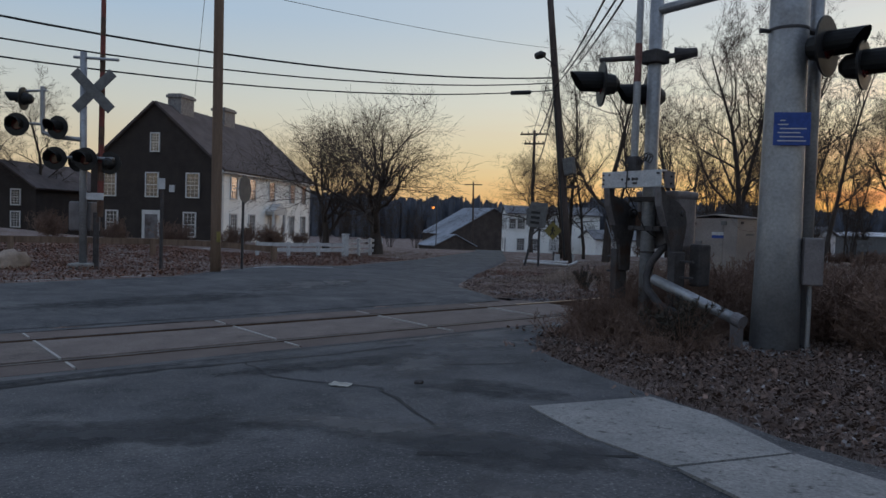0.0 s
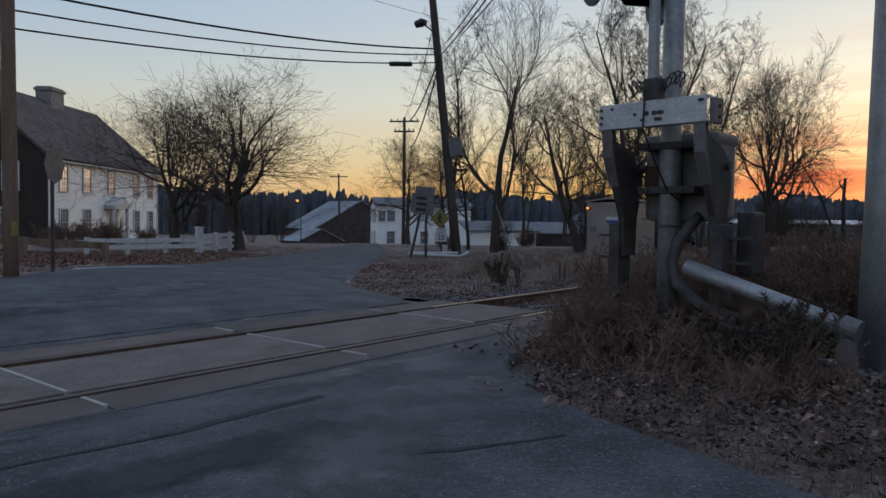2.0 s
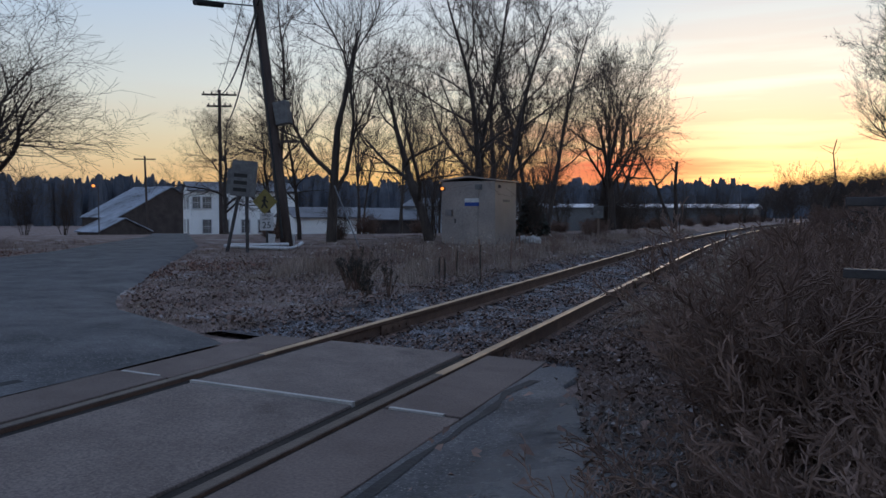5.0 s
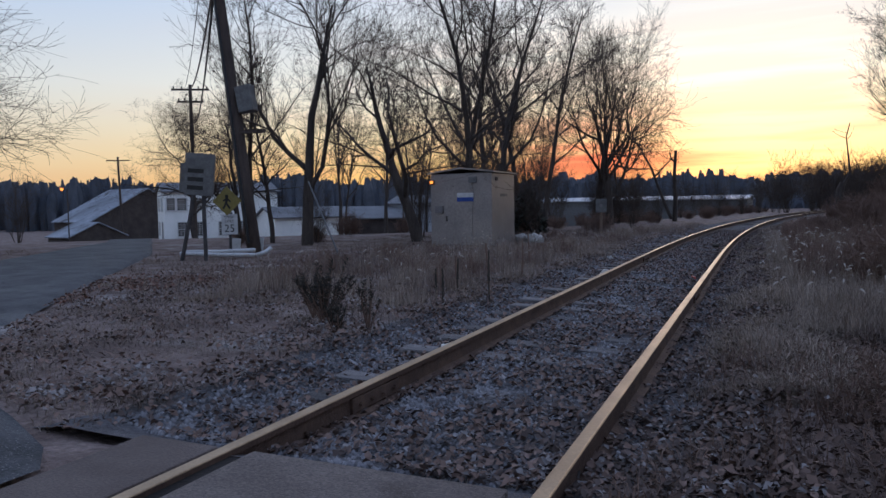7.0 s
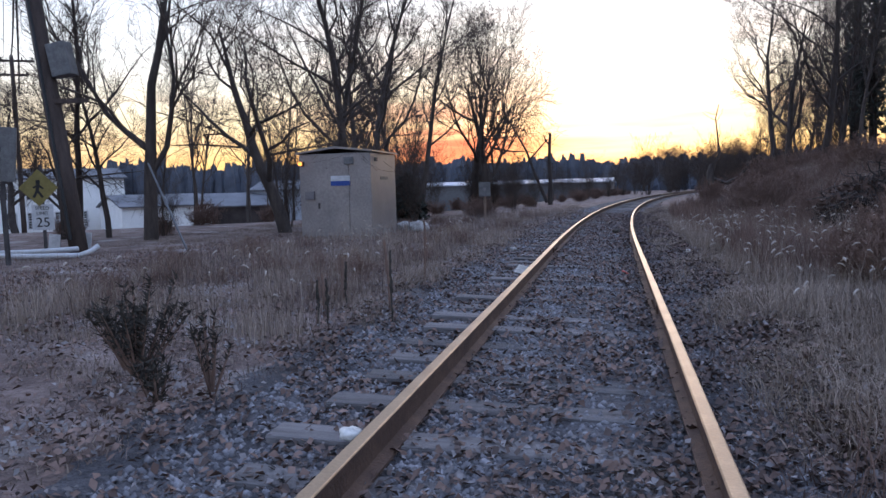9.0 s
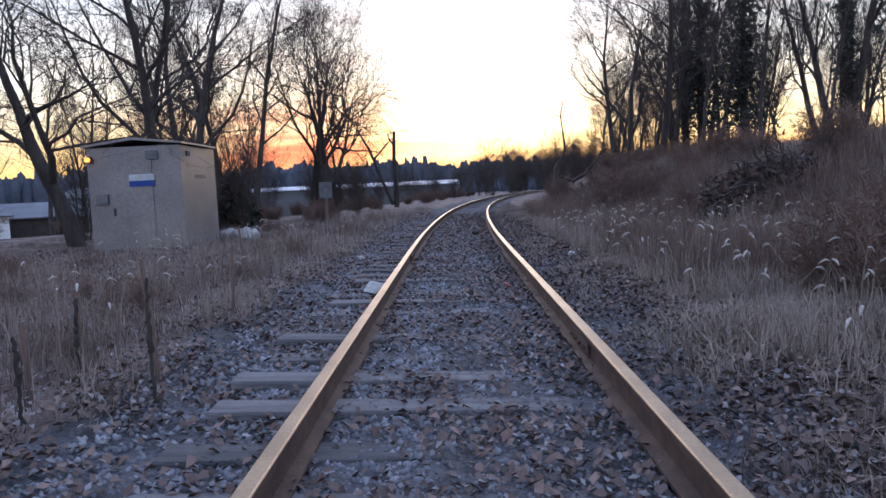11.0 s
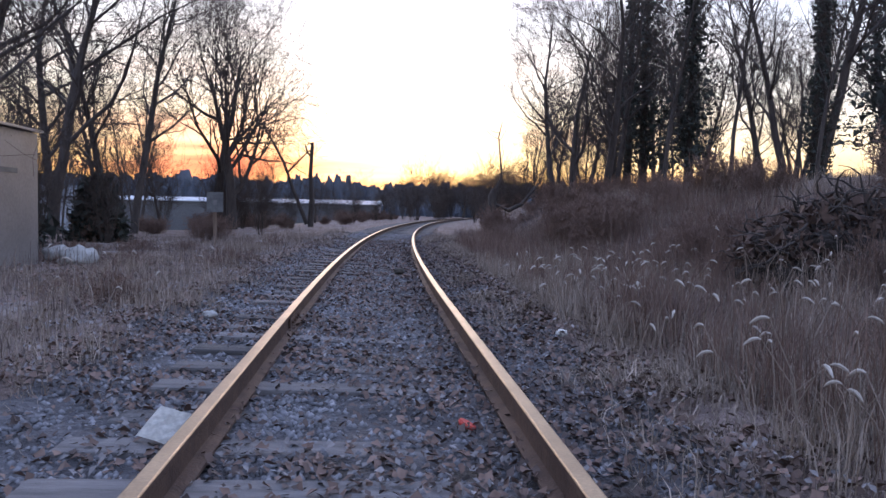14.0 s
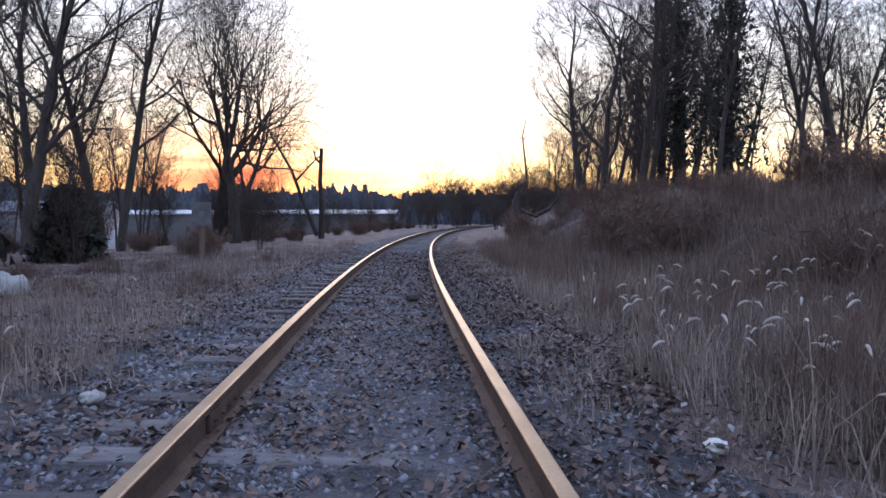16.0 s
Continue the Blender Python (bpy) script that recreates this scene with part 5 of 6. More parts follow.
part("head_arm", pipe([(0, 0, 3.46), (0.34, -0.02, 3.40), (0.68, -0.1, 3.2)], 0.035), IRON, big)
part("brace_pipe", pipe([Vector((SX, SY, 4.2)) - Vector((BX, BY, bz0)), Vector((0, 0, 4.25 - bz0))], 0.06, 12), GALV, big, "galvanised pipe joining the two masts").matrix_basis = rz(-40)
tubeA, tubeB = Vector((3.85, 5.75, 0.92)), Vector((5.02, 5.55, 0.58))
lp = thing("loose_pipe", pose(*tubeA), "galvanised pipe sloping down to the mast foundation", "pipe")
part("pipe", pipe([Vector((0, 0, 0)), (tubeB - tubeA) * 0.5, tubeB - tubeA], 0.062, 16), GALV, lp, smooth=True)
part("end_cap", pipe([(tubeB - tubeA) * 0.97, (tubeB - tubeA) * 1.06], 0.078, 16), GREYPAINT, lp)
part("support", boxm(-0.05, -0.05, 0, 0.05, 0.05, tubeB.z - ground_z(tubeB.x, tubeB.y) - 0.05), GREYPAINT, lp).matrix_basis = Matrix.Translation(Vector((tubeB.x, tubeB.y, ground_z(tubeB.x, tubeB.y))) - tubeA)

gw0, gw1 = Vector((-10.34, 23.73, 1.86)), Vector((-8.37, 22.17, -0.09))
gg = thing("guy_wire", pose(*gw1), "guy wire with a pale plastic guard beside the leaning pole", "guy wire")
part("guard", pipe([Vector((0, 0, -0.1)), gw0 - gw1], 0.022, 8), SIGNGREY, gg, "pale plastic guard tube")
part("wire", pipe([gw0 - gw1, Vector((-12.3, 22.4, 7.5)) - gw1], 0.008, 5), WIRE, gg)

# ---- signal hut ----
hut = thing("signal_hut", pose(-6.55, 27.05, -0.35, 0, 0, 0), "small beige metal signal hut with a blue sign", "hut")
hb = bmesh.new()
hv = [(-0.98, -1.05), (0.95, -1.05), (0.95, 1.05), (-0.98, 1.05)]
part("wall", boxm(-0.98, -1.05, -0.1, 0.95, 1.05, 2.40, bevel=0.01), HUTMETAL, hut, "beige metal panels")
rf = bmesh.new()
prof = [(-1.05, 2.40), (0.0, 2.53), (1.02, 2.42), (1.02, 2.46), (0.0, 2.58), (-1.05, 2.45)]
fa = [rf.verts.new((x, -1.12, z)) for x, z in prof]
fb = [rf.verts.new((x, 1.12, z)) for x, z in prof]
rf.faces.new(fa)
rf.faces.new(fb[::-1])
for k in range(6):
    rf.faces.new((fa[k], fb[k], fb[(k + 1) % 6], fa[(k + 1) % 6]))
part("roof", rf, HUTMETAL, hut, "low pitched metal roof")
dr = part("door", boxm(-0.55, -1.075, 0.0, 0.35, -1.052, 2.15, bevel=0.004), HUTMETAL, hut, "beige metal door")
part("handle", boxm(-0.48, -1.10, 1.0, -0.44, -1.075, 1.15), IRON, dr)
part("vent", boxm(0.25, -1.10, 2.12, 0.5, -1.052, 2.30, bevel=0.01), SIGNGREY, hut, "small metal vent hood")
part("lock_box", boxm(-0.82, -1.12, 1.25, -0.58, -1.052, 1.45), GREYPAINT, hut)
bs = part("sign", boxm(-0.12, -1.085, 1.58, 0.40, -1.076, 1.83), SIGNWHITE, hut, "white and blue sign")
part("sign_band", boxm(-0.12, -1.089, 1.58, 0.40, -1.0855, 1.70), BLUE, bs)
part("vent", boxm(0.952, -0.75, 2.18, 0.99, -0.60, 2.28), IRON, hut)
part("plate", boxm(0.952, -0.3, 1.72, 0.96, 0.35, 1.80), SIGNGREY, hut)
lamp = part("lamp", boxm(-0.95, -1.15, 2.10, -0.85, -1.052, 2.22, bevel=0.01), IRON, hut, "small lit amber lamp")
part("bulb", pipe([(-0.9, -1.21, 2.16), (-0.9, -1.15, 2.16)], 0.045, 12), AMBER, lamp, "glowing amber bulb")

# ---- road signs by the leaning pole ----
sb = thing("sign_board", pose(-10.9, 19.75, -0.1, 0, 5, 22), "grey sign board leaning on two dark posts", "sign")
for x in (-0.25, 0.18):
    part("post", pipe([(x * 1.5, 0, -0.3), (x * 0.7, 0, 1.2), (x * 0.35, 0, 2.5)], 0.05, 8), IRON, sb, "dark splayed wooden post")
bd = part("board", boxm(-0.36, -0.08, 1.55, 0.36, -0.045, 2.55, bevel=0.006), SIGNGREY, sb, "grey board with dark bars")
for k in range(3):
    part("text_bar", boxm(-0.28, -0.086, 1.68 + 0.2 * k, 0.10, -0.081, 1.78 + 0.2 * k), BLACK, bd)
part("board", boxm(-0.52, 0.05, 1.6, -0.1, 0.08, 2.3), SIGNGREY, sb)
ps = thing("pedestrian_sign", pose(-11.15, 21.3, -0.1, 0, 0, 22), "yellow diamond warning sign above a speed limit plate", "road sign")
part("post", boxm(-0.03, -0.02, -0.2, 0.03, 0.02, 1.9), IRON, ps)
dm = part("diamond", boxm(-0.27, -0.012, -0.27, 0.27, 0.012, 0.27), YELLOW, ps, "yellow diamond plate")
dm.matrix_basis = pose(-0.05, -0.04, 1.42, 0, 45, 0)
fig = bmesh.new()
for a, b, r in (((0.0, 0.12), (0.0, 0.12), 0.04), ((0.0, 0.08), (-0.02, -0.05), 0.035), ((-0.02, -0.05), (0.08, -0.2), 0.025), ((-0.02, -0.05), (-0.10, -0.2), 0.025), ((0, 0.06), (0.1, -0.02), 0.02), ((0, 0.06), (-0.1, 0.0), 0.02)):
    tube(fig, [(a[0], 0, a[1] - 0.001), (b[0], 0, b[1] + 0.001)] if a != b else [(a[0], 0, a[1] - r), (a[0], 0, a[1] + r)], r, 8)
fo = part("symbol", fig, BLACK, dm, "black walking symbol")
fo.matrix_basis = pose(0, -0.016, 0, 0, -45, 0) @ Matrix.Diagonal((1, 0.1, 1, 1))
sp = part("speed_plate", boxm(-0.21, -0.05, 0.55, 0.21, -0.035, 1.08), SIGNWHITE, ps, "white speed limit plate")


def lettering(name, text, size, m, parent, material):
    cu = bpy.data.curves.new(name, "FONT")
    cu.body, cu.size, cu.align_x, cu.align_y, cu.extrude = text, size, "CENTER", "CENTER", 0.002
    tmp = new(name, cu)
    me = bpy.data.meshes.new_from_object(tmp.evaluated_get(bpy.context.evaluated_depsgraph_get()))
    bpy.data.objects.remove(tmp)
    me.materials.append(material)
    o = new(name, me)
    o.parent, o.matrix_basis = parent, m
    return o


lettering("numerals", "25", 0.28, pose(0, -0.054, 0.70, 90, 0, 0), sp, BLACK)
lettering("lettering", "SPEED", 0.10, pose(0, -0.054, 1.0, 90, 0, 0), sp, BLACK)
lettering("lettering", "LIMIT", 0.10, pose(0, -0.054, 0.89, 90, 0, 0), sp, BLACK)
for k, (x, y, w) in enumerate(((-11.5, 21.9, 0.12), (-11.1, 22.4, 0.1))):
    ab = thing("plastic_stake", pose(x, y, -0.1, 0, 6, 20), "white plastic marker panel stuck in the ground", "marker")
    part("panel", boxm(-w, -0.01, -0.1, w, 0.01, 0.42, bevel=0.004), SIGNWHITE, ab)
for k, (a, b) in enumerate((((-12.0, 20.4, 0.0), (-9.75, 20.6, -0.02)), ((-12.3, 20.9, 0.0), (-10.3, 21.2, 0.06)), ((-9.75, 20.6, -0.02), (-9.55, 20.9, 0.15)))):
    a, b = Vector(a), Vector(b)
    tb = thing("fallen_pipe", pose(*a), "white plastic pipe lying on the grass", "pipe")
    part("pipe", pipe([Vector((0, 0, 0)), (b - a) * 0.5 + Vector((0, 0.05, -0.02)), b - a], 0.05, 10), SIGNWHITE, tb, smooth=True)


# ---- fences ----
def rail_fence(a, b, n, height, rails, material, label, post_w=0.06, rail_h=0.07):
    a, b = Vector((*a, 0)), Vector((*b, 0))
    f = thing("fence", pose(0, 0, 0), label, "fence")
    d = (b - a)
    turn = math.degrees(math.atan2(d.y, d.x))
    for k in range(n + 1):
        p = a + d * k / n
        part("post", boxm(-post_w, -post_w, -0.3, post_w, post_w, height, bevel=0.008), material, f).matrix_basis = pose(p.x, p.y, ground_z(p.x, p.y), 0, 0, turn)
    for k in range(n):
        p, q = a + d * k / n, a + d * (k + 1) / n
        for z in rails:
            p3, q3 = Vector((p.x, p.y, ground_z(p.x, p.y) + z)), Vector((q.x, q.y, ground_z(q.x, q.y) + z))
            L = (q3 - p3).length
            r = part("rail", boxm(0, post_w, -rail_h, L, post_w + 0.03, rail_h), material, f)
            r.matrix_basis = pose(*p3, 0, -math.degrees(math.atan2(q3.z - p3.z, L)), turn)
    return f


rail_fence((-17.6, 15.2), (-19.8, 18.6), 3, 0.78, (0.18, 0.42, 0.66), WHITEPAINT, "white three-rail wooden fence by the road")
rail_fence((-17.6, 15.2), (-17.9, 11.2), 3, 0.62, (0.3, 0.52), WHITEPAINT, "white two-rail wooden fence by the verge")
gpost = thing("fence_gatepost", pose(-17.6, 15.15, ground_z(-17.6, 15.15)), "taller white fence end post with a cap", "post")
part("post", boxm(-0.11, -0.11, -0.3, 0.11, 0.11, 0.95, bevel=0.01), WHITEPAINT, gpost)
part("cap", boxm(-0.14, -0.14, 0.95, 0.14, 0.14, 1.0, bevel=0.01), WHITEPAINT, gpost)
rail_fence((-14.6, 0.2), (-12.6, 9.2), 5, 0.52, (0.42,), POLEWOOD, "low grey timber rail along the verge", 0.08, 0.09)

# red-lit lamp on the barn
bl = thing("barn_lamp", pose(*(-62.17, 56.93, 3.35)), "small amber lamp on the barn", "lamp")
part("bulb", pipe([(0, -0.1, 0), (0, 0.1, 0)], 0.14, 10), AMBER, bl)
part("bracket", pipe([(0, 0.15, 0), (0, 0.6, 0.0), (0, 0.6, -6)], 0.06, 6), IRON, bl)

# ---- dead grass, brush and leaves ----
def arrays_mesh(name, co, tris, material, label, category):
    me = bpy.data.meshes.new(name)
    me.vertices.add(len(co))
    me.vertices.foreach_set("co", co.astype(np.float32).ravel())
    me.loops.add(tris.size)
    me.loops.foreach_set("vertex_index", tris.astype(np.int32).ravel())
    me.polygons.add(len(tris))
    me.polygons.foreach_set("loop_start", np.arange(0, tris.size, 3, dtype=np.int32))
    me.update()
    me.materials.append(material)
    return tagged(new(name, me), label, category, kind="stuff")


def zs(x, y):
    return np.array([ground_z(a, b) for a, b in zip(x, y)])


def on_road(x, y):
    return np.array([(road_left(b) < a < road_right(b) + 0.1) or (-1.4 < a < lane_edge(b) and b < 8.85) or (a > 0 and b < 8.8 and a < lane_edge(b)) for a, b in zip(x, y)])


def clumped(rs, x, y, size, keep):
    n = np.array([noise.noise(Vector((a / size, b / size, 9.0))) for a, b in zip(x, y)])
    return n + rs.uniform(-0.35, 0.35, len(x)) > keep


def blades(name, seed, n, x0, x1, y0, y1, h0, h1, width, material, label, follow=True, clump=0.8, keep=-0.1, bend=0.5, shape=None):
    rs = np.random.RandomState(seed)
    y = y0 + (y1 - y0) * rs.rand(n) ** 1.35
    x = rs.uniform(x0, x1, n)
    if follow:
        x = x + np.array([track_x(v) for v in y])
    ok = clumped(rs, x, y, clump, keep) & ~on_road(x, y)
    if shape is not None:
        ok &= shape(x, y)
    x, y = x[ok], y[ok]
    n = len(x)
    z = zs(x, y) - 0.02
    a = rs.rand(n) * math.tau
    lean = rs.rand(n) * bend
    la = rs.rand(n) * math.tau
    h = rs.uniform(h0, h1, n) * np.clip(0.65 + 0.9 * np.array([noise.noise(Vector((p * 0.9, q * 0.9, seed))) for p, q in zip(x, y)]), 0.25, 1.2)
    w = width * rs.uniform(0.6, 1.3, n)
    co = np.zeros((n, 5, 3))
    sx, sy = np.cos(a) * w / 2, np.sin(a) * w / 2
    lx, ly = np.cos(la) * lean * h, np.sin(la) * lean * h
    for k, s in ((0, 1), (1, -1)):
        co[:, k] = np.stack([x + s * sx, y + s * sy, z], 1)
    for k, s in ((2, 1), (3, -1)):
        co[:, k] = np.stack([x + s * sx * 0.7 + lx * 0.35, y + s * sy * 0.7 + ly * 0.35, z + h * 0.6], 1)
    co[:, 4] = np.stack([x + lx, y + ly, z + h * (1 - 0.3 * lean)], 1)
    b = np.arange(n)[:, None] * 5
    tris = np.concatenate([b + [0, 1, 2], b + [1, 3, 2], b + [2, 3, 4]])
    return arrays_mesh(name, co.reshape(-1, 3), tris, material, label, "grass")


def leaves(name, seed, n, x0, x1, y0, y1, size, material, label, follow=True, keep=-0.15, clump=0.7, lift=0.012, shape=None, roads=False):
    rs = np.random.RandomState(seed)
    y = y0 + (y1 - y0) * rs.rand(n) ** 1.3
    x = rs.uniform(x0, x1, n)
    if follow:
        x = x + np.array([track_x(v) for v in y])
    ok = clumped(rs, x, y, clump, keep)
    if not roads:
        ok &= ~on_road(x, y)
    if shape is not None:
        ok &= shape(x, y)
    x, y = x[ok], y[ok]
    n = len(x)
    z = zs(x, y) + lift + rs.rand(n) * 0.03 + (0.05 if roads else 0.03)
    a = rs.rand(n) * math.tau
    s = size * rs.uniform(0.5, 1.4, n)
    tilt = rs.uniform(-0.7, 0.7, (n, 2))
    co = np.zeros((n, 4, 3))
    for k, (u, v) in enumerate(((-0.5, 0), (0, -0.32), (0.55, 0.05), (0.0, 0.36))):
        px, py = (np.cos(a) * u - np.sin(a) * v) * s, (np.sin(a) * u + np.cos(a) * v) * s
        curl = 0.35 * s * (abs(v) > 0.2)
        co[:, k] = np.stack([x + px, y + py, z + tilt[:, 0] * px + tilt[:, 1] * py + curl * rs.uniform(-0.2, 1, n)], 1)
    b = np.arange(n)[:, None] * 4
    return arrays_mesh(name, co.reshape(-1, 3), np.concatenate([b + [0, 1, 2], b + [0, 2, 3]]), material, label, "leaves")


verge = lambda x, y: x > np.array([lane_edge(v) if v < 8.8 else 1.2 for v in y]) - 0.15
# left field
blades("grass", 1, 210000, -13, -1.9, 8.5, 42, 0.025, 0.085, 0.007, STRAW, "short frosted dead grass on the field", keep=-0.25, bend=1.4)
blades("grass", 2, 36000, -4.6, -1.5, 14.5, 46, 0.10, 0.42, 0.007, STRAW, "tall pale dead grass beside the track", keep=0.16, clump=1.1, bend=0.8)
blades("grass", 3, 12000, -6.5, -2.2, 14, 40, 0.25, 0.70, 0.008, STRAWD, "brown weed stalks beside the track", keep=0.15, clump=1.6, bend=0.35)
# between and beside the rails
blades("grass", 4, 46000, -0.68, 0.68, 9.3, 60, 0.03, 0.13, 0.006, STRAWD, "tufts of dead grass between the rails", keep=0.06, clump=0.35, bend=1.5)
blades("grass", 24, 26000, -1.9, -0.8, 9.3, 55, 0.03, 0.13, 0.006, STRAWD, "tufts of dead grass on the ballast shoulder", keep=0.12, clump=0.4, bend=1.5)
blades("grass", 25, 24000, 0.82, 1.7, 11.5, 55, 0.03, 0.16, 0.006, STRAWD, "dead grass along the rail foot", keep=-0.05, clump=0.4, bend=1.5)
leaves("leaf_litter", 31, 30000, -1.9, 1.8, 9.2, 40, 0.04, DARKLEAF, "dark damp leaves caught between the rails", keep=-0.05, clump=0.4, lift=0.02)
leaves("leaf_litter", 32, 9000, 0.45, 1.5, 9.2, 36, 0.042, DARKLEAF, "dark damp leaves along the rail", keep=-0.3, clump=0.5, lift=0.02)
leaves("leaf_litter", 33, 12000, -8, -1.6, 8.8, 26, 0.04, DARKLEAF, "dark damp leaves in the grass", keep=0.05, clump=0.6)
blades("grass", 5, 130000, 1.08, 3.4, 11.0, 45, 0.05, 0.32, 0.007, STRAW, "dense pale dead grass on the slope", keep=-0.12, clump=0.9, bend=1.5)
blades("grass", 6, 80000, 2.3, 7.0, 13, 45, 0.15, 0.62, 0.006, STRAWD, "grey-brown tangled weeds on the bank", keep=-0.05, clump=0.8, bend=1.3)
blades("grass", 7, 40000, 4.5, 20, 14, 60, 0.10, 0.45, 0.012, STRAWD, "grey-brown weeds on top of the bank", keep=-0.2, clump=1.6, bend=0.9)
# verge by the approach
blades("grass", 8, 60000, 1.2, 12, 2.0, 14, 0.04, 0.20, 0.007, STRAWD, "dead grass under the signal masts", follow=False, keep=-0.05, bend=1.0, shape=verge)
blades("grass", 9, 40000, -22, -6.5, -10, 22, 0.04, 0.20, 0.012, BRUSH, "dead grass on the far verge", follow=False, keep=-0.15, bend=1.0)
leaves("leaf_litter", 11, 130000, 1.2, 12, 1.6, 15, 0.036, VERGELEAF, "brown fallen leaves on the verge", follow=False, keep=-0.45, shape=verge)
leaves("leaf_litter", 12, 26000, -9, -1.6, 8.6, 30, 0.045, LEAF, "brown fallen leaves in the grass", keep=-0.1)
leaves("leaf_litter", 13, 42000, -2.2, 1.8, 9.2, 42, 0.046, LEAF, "brown fallen leaves between the rails", keep=-0.05, lift=0.02)
leaves("frosted_leaf_litter", 14, 42000, -2.6, 1.8, 9.2, 46, 0.034, FROST, "frosted pale leaves and stones on the ballast", keep=0.0, lift=0.02)
leaves("frosted_leaf_litter", 15, 14000, -9, -1.9, 8.6, 34, 0.035, FROST, "frosted pale leaves in the grass", keep=0.0)
leaves("leaf_litter", 16, 40000, 1.2, 6.5, 9, 40, 0.05, VERGELEAF, "brown fallen leaves on the bank", keep=-0.2)
leaves("leaf_litter", 17, 80000, -20, -6.5, -10, 16, 0.055, REDLEAF, "rust-brown leaves along the far verge", follow=False, keep=-0.3)


leaves("leaf_litter", 18, 5200, 1.4, 11, 0.5, 9, 0.05, LEAF, "stray fallen leaves on the asphalt edge", follow=False, keep=0.1, roads=True, shape=lambda x, y: (x > np.array([lane_edge(v) for v in y]) - 0.7) & (y < 8.8))
blades("grass", 10, 110000, -12, -1.8, 9, 40, 0.03, 0.14, 0.007, STRAWD, "matted brown grass on the field", keep=-0.05, clump=0.6, bend=1.8)

leaves("frosted_leaf_litter", 19, 9000, 1.2, 10, 1.8, 12, 0.035, FROST, "pale curled leaves scattered on the verge", follow=False, keep=0.02, clump=0.5, shape=verge)
blades("grass", 27, 40000, 1.6, 8.5, 2.2, 9, 0.04, 0.16, 0.006, STRAWD, "short matted dead grass on the verge", follow=False, keep=-0.02, clump=0.6, bend=1.7, shape=verge)
blades("grass", 26, 30000, 1.0, 6.5, 8.9, 14.5, 0.05, 0.30, 0.006, BRUSH, "dark brown weeds beside the track", keep=-0.1, clump=0.5, bend=1.2)

blades("grass", 43, 30000, 2.4, 7.5, 16, 38, 0.25, 0.75, 0.007, STRAW, "tall pale dry weeds on the bank", keep=-0.05, clump=0.6, bend=0.7)
blades("grass", 40, 45000, 2.0, 6.2, 17.5, 38, 0.35, 0.95, 0.007, BRUSH, "tall reddish-brown dry weeds on the bank", keep=-0.12, clump=0.9, bend=0.55)
blades("grass", 41, 46000, 1.65, 4.2, 13.2, 28, 0.22, 0.62, 0.006, STRAW, "tall tan dry grass at the foot of the bank", keep=-0.02, clump=0.7, bend=0.75)
blades("grass", 42, 30000, -6.5, -1.75, 13.6, 27, 0.18, 0.50, 0.006, STRAW, "tall frosted dry grass beside the track", keep=0.17, clump=0.8, bend=0.7)

# ballast stones
def stones(name, seed, n, x0, x1, y0, y1, size, material, label):
    rs = np.random.RandomState(seed)
    y = y0 + (y1 - y0) * rs.rand(n) ** 1.5
    x = rs.uniform(x0, x1, n) + np.array([track_x(v) for v in y])
    ok = (np.abs(np.abs(x - np.array([track_x(v) for v in y])) - 0.753) > 0.08)
    x, y = x[ok], y[ok]
    n = len(x)
    z = zs(x, y) + 0.035
    s = size * rs.uniform(0.4, 1.3, n)
    co = np.zeros((n, 6, 3))
    for k, (u, v, w) in enumerate(((1, 0, 0), (-0.9, 0.2, 0), (0.1, 1, 0.1), (0, -1, 0.05), (0.1, 0.1, 0.8), (0, 0, -0.7))):
        a = rs.rand(n) * 0.9
        co[:, k] = np.stack([x + s * (u * np.cos(a) - v * np.sin(a)), y + s * (u * np.sin(a) + v * np.cos(a)), z + s * w], 1) + rs.uniform(-0.25, 0.25, (n, 3)) * s[:, None]
    b = np.arange(n)[:, None] * 6
    t = np.concatenate([b + f for f in ([0, 2, 4], [2, 1, 4], [1, 3, 4], [3, 0, 4], [2, 0, 5], [1, 2, 5], [3, 1, 5], [0, 3, 5])])
    return arrays_mesh(name, co.reshape(-1, 3), t, material, label, "stones")


STONE = mat("ballast_stone", (0.13, 0.125, 0.135), (0.24, 0.23, 0.24), 5, 0.9, bump=0.2, fine=60, island=0.4)
stones("ballast_stones", 21, 30000, -1.75, -0.2, 9.2, 48, 0.026, STONE, "grey crushed ballast stones beside the rail")
stones("ballast_stones", 22, 20000, -0.6, 1.5, 9.2, 48, 0.022, STONE, "grey crushed ballast stones between the rails")


# shrubs: many stems from one foot
def shrub(label, seed, stems, height, material, fork=(4, 3), wig=0.2, spreadout=0.6, r=0.008, name="shrub"):
    rg = random.Random(seed)
    items = []
    for k in range(stems):
        a = rg.random() * math.tau
        d = rg.random() * spreadout
        sub = grow(rg, height * rg.uniform(0.5, 1.1), r * rg.uniform(0.6, 1.3), (20, 55), fork, len(fork), up=0.12, first=0.25, lean=(math.cos(a) * d, math.sin(a) * d), wig=wig, shrink=0.5)
        off = Vector((math.cos(a) * d * 0.35, math.sin(a) * d * 0.35, 0))
        items += [([p + off for p in pts], rad, lv) for pts, rad, lv in sub]
    t = thing(name, pose(0, 0, -500), label, "shrub", "dry shrubs")
    part("stem", branches_mesh([i for i in items if i[2] == 0], (5,)), material, t)
    part("twig_crown", branches_mesh([i for i in items if i[2] > 0], (3, 3, 3)), material, t, "fine leafless twigs")
    return t


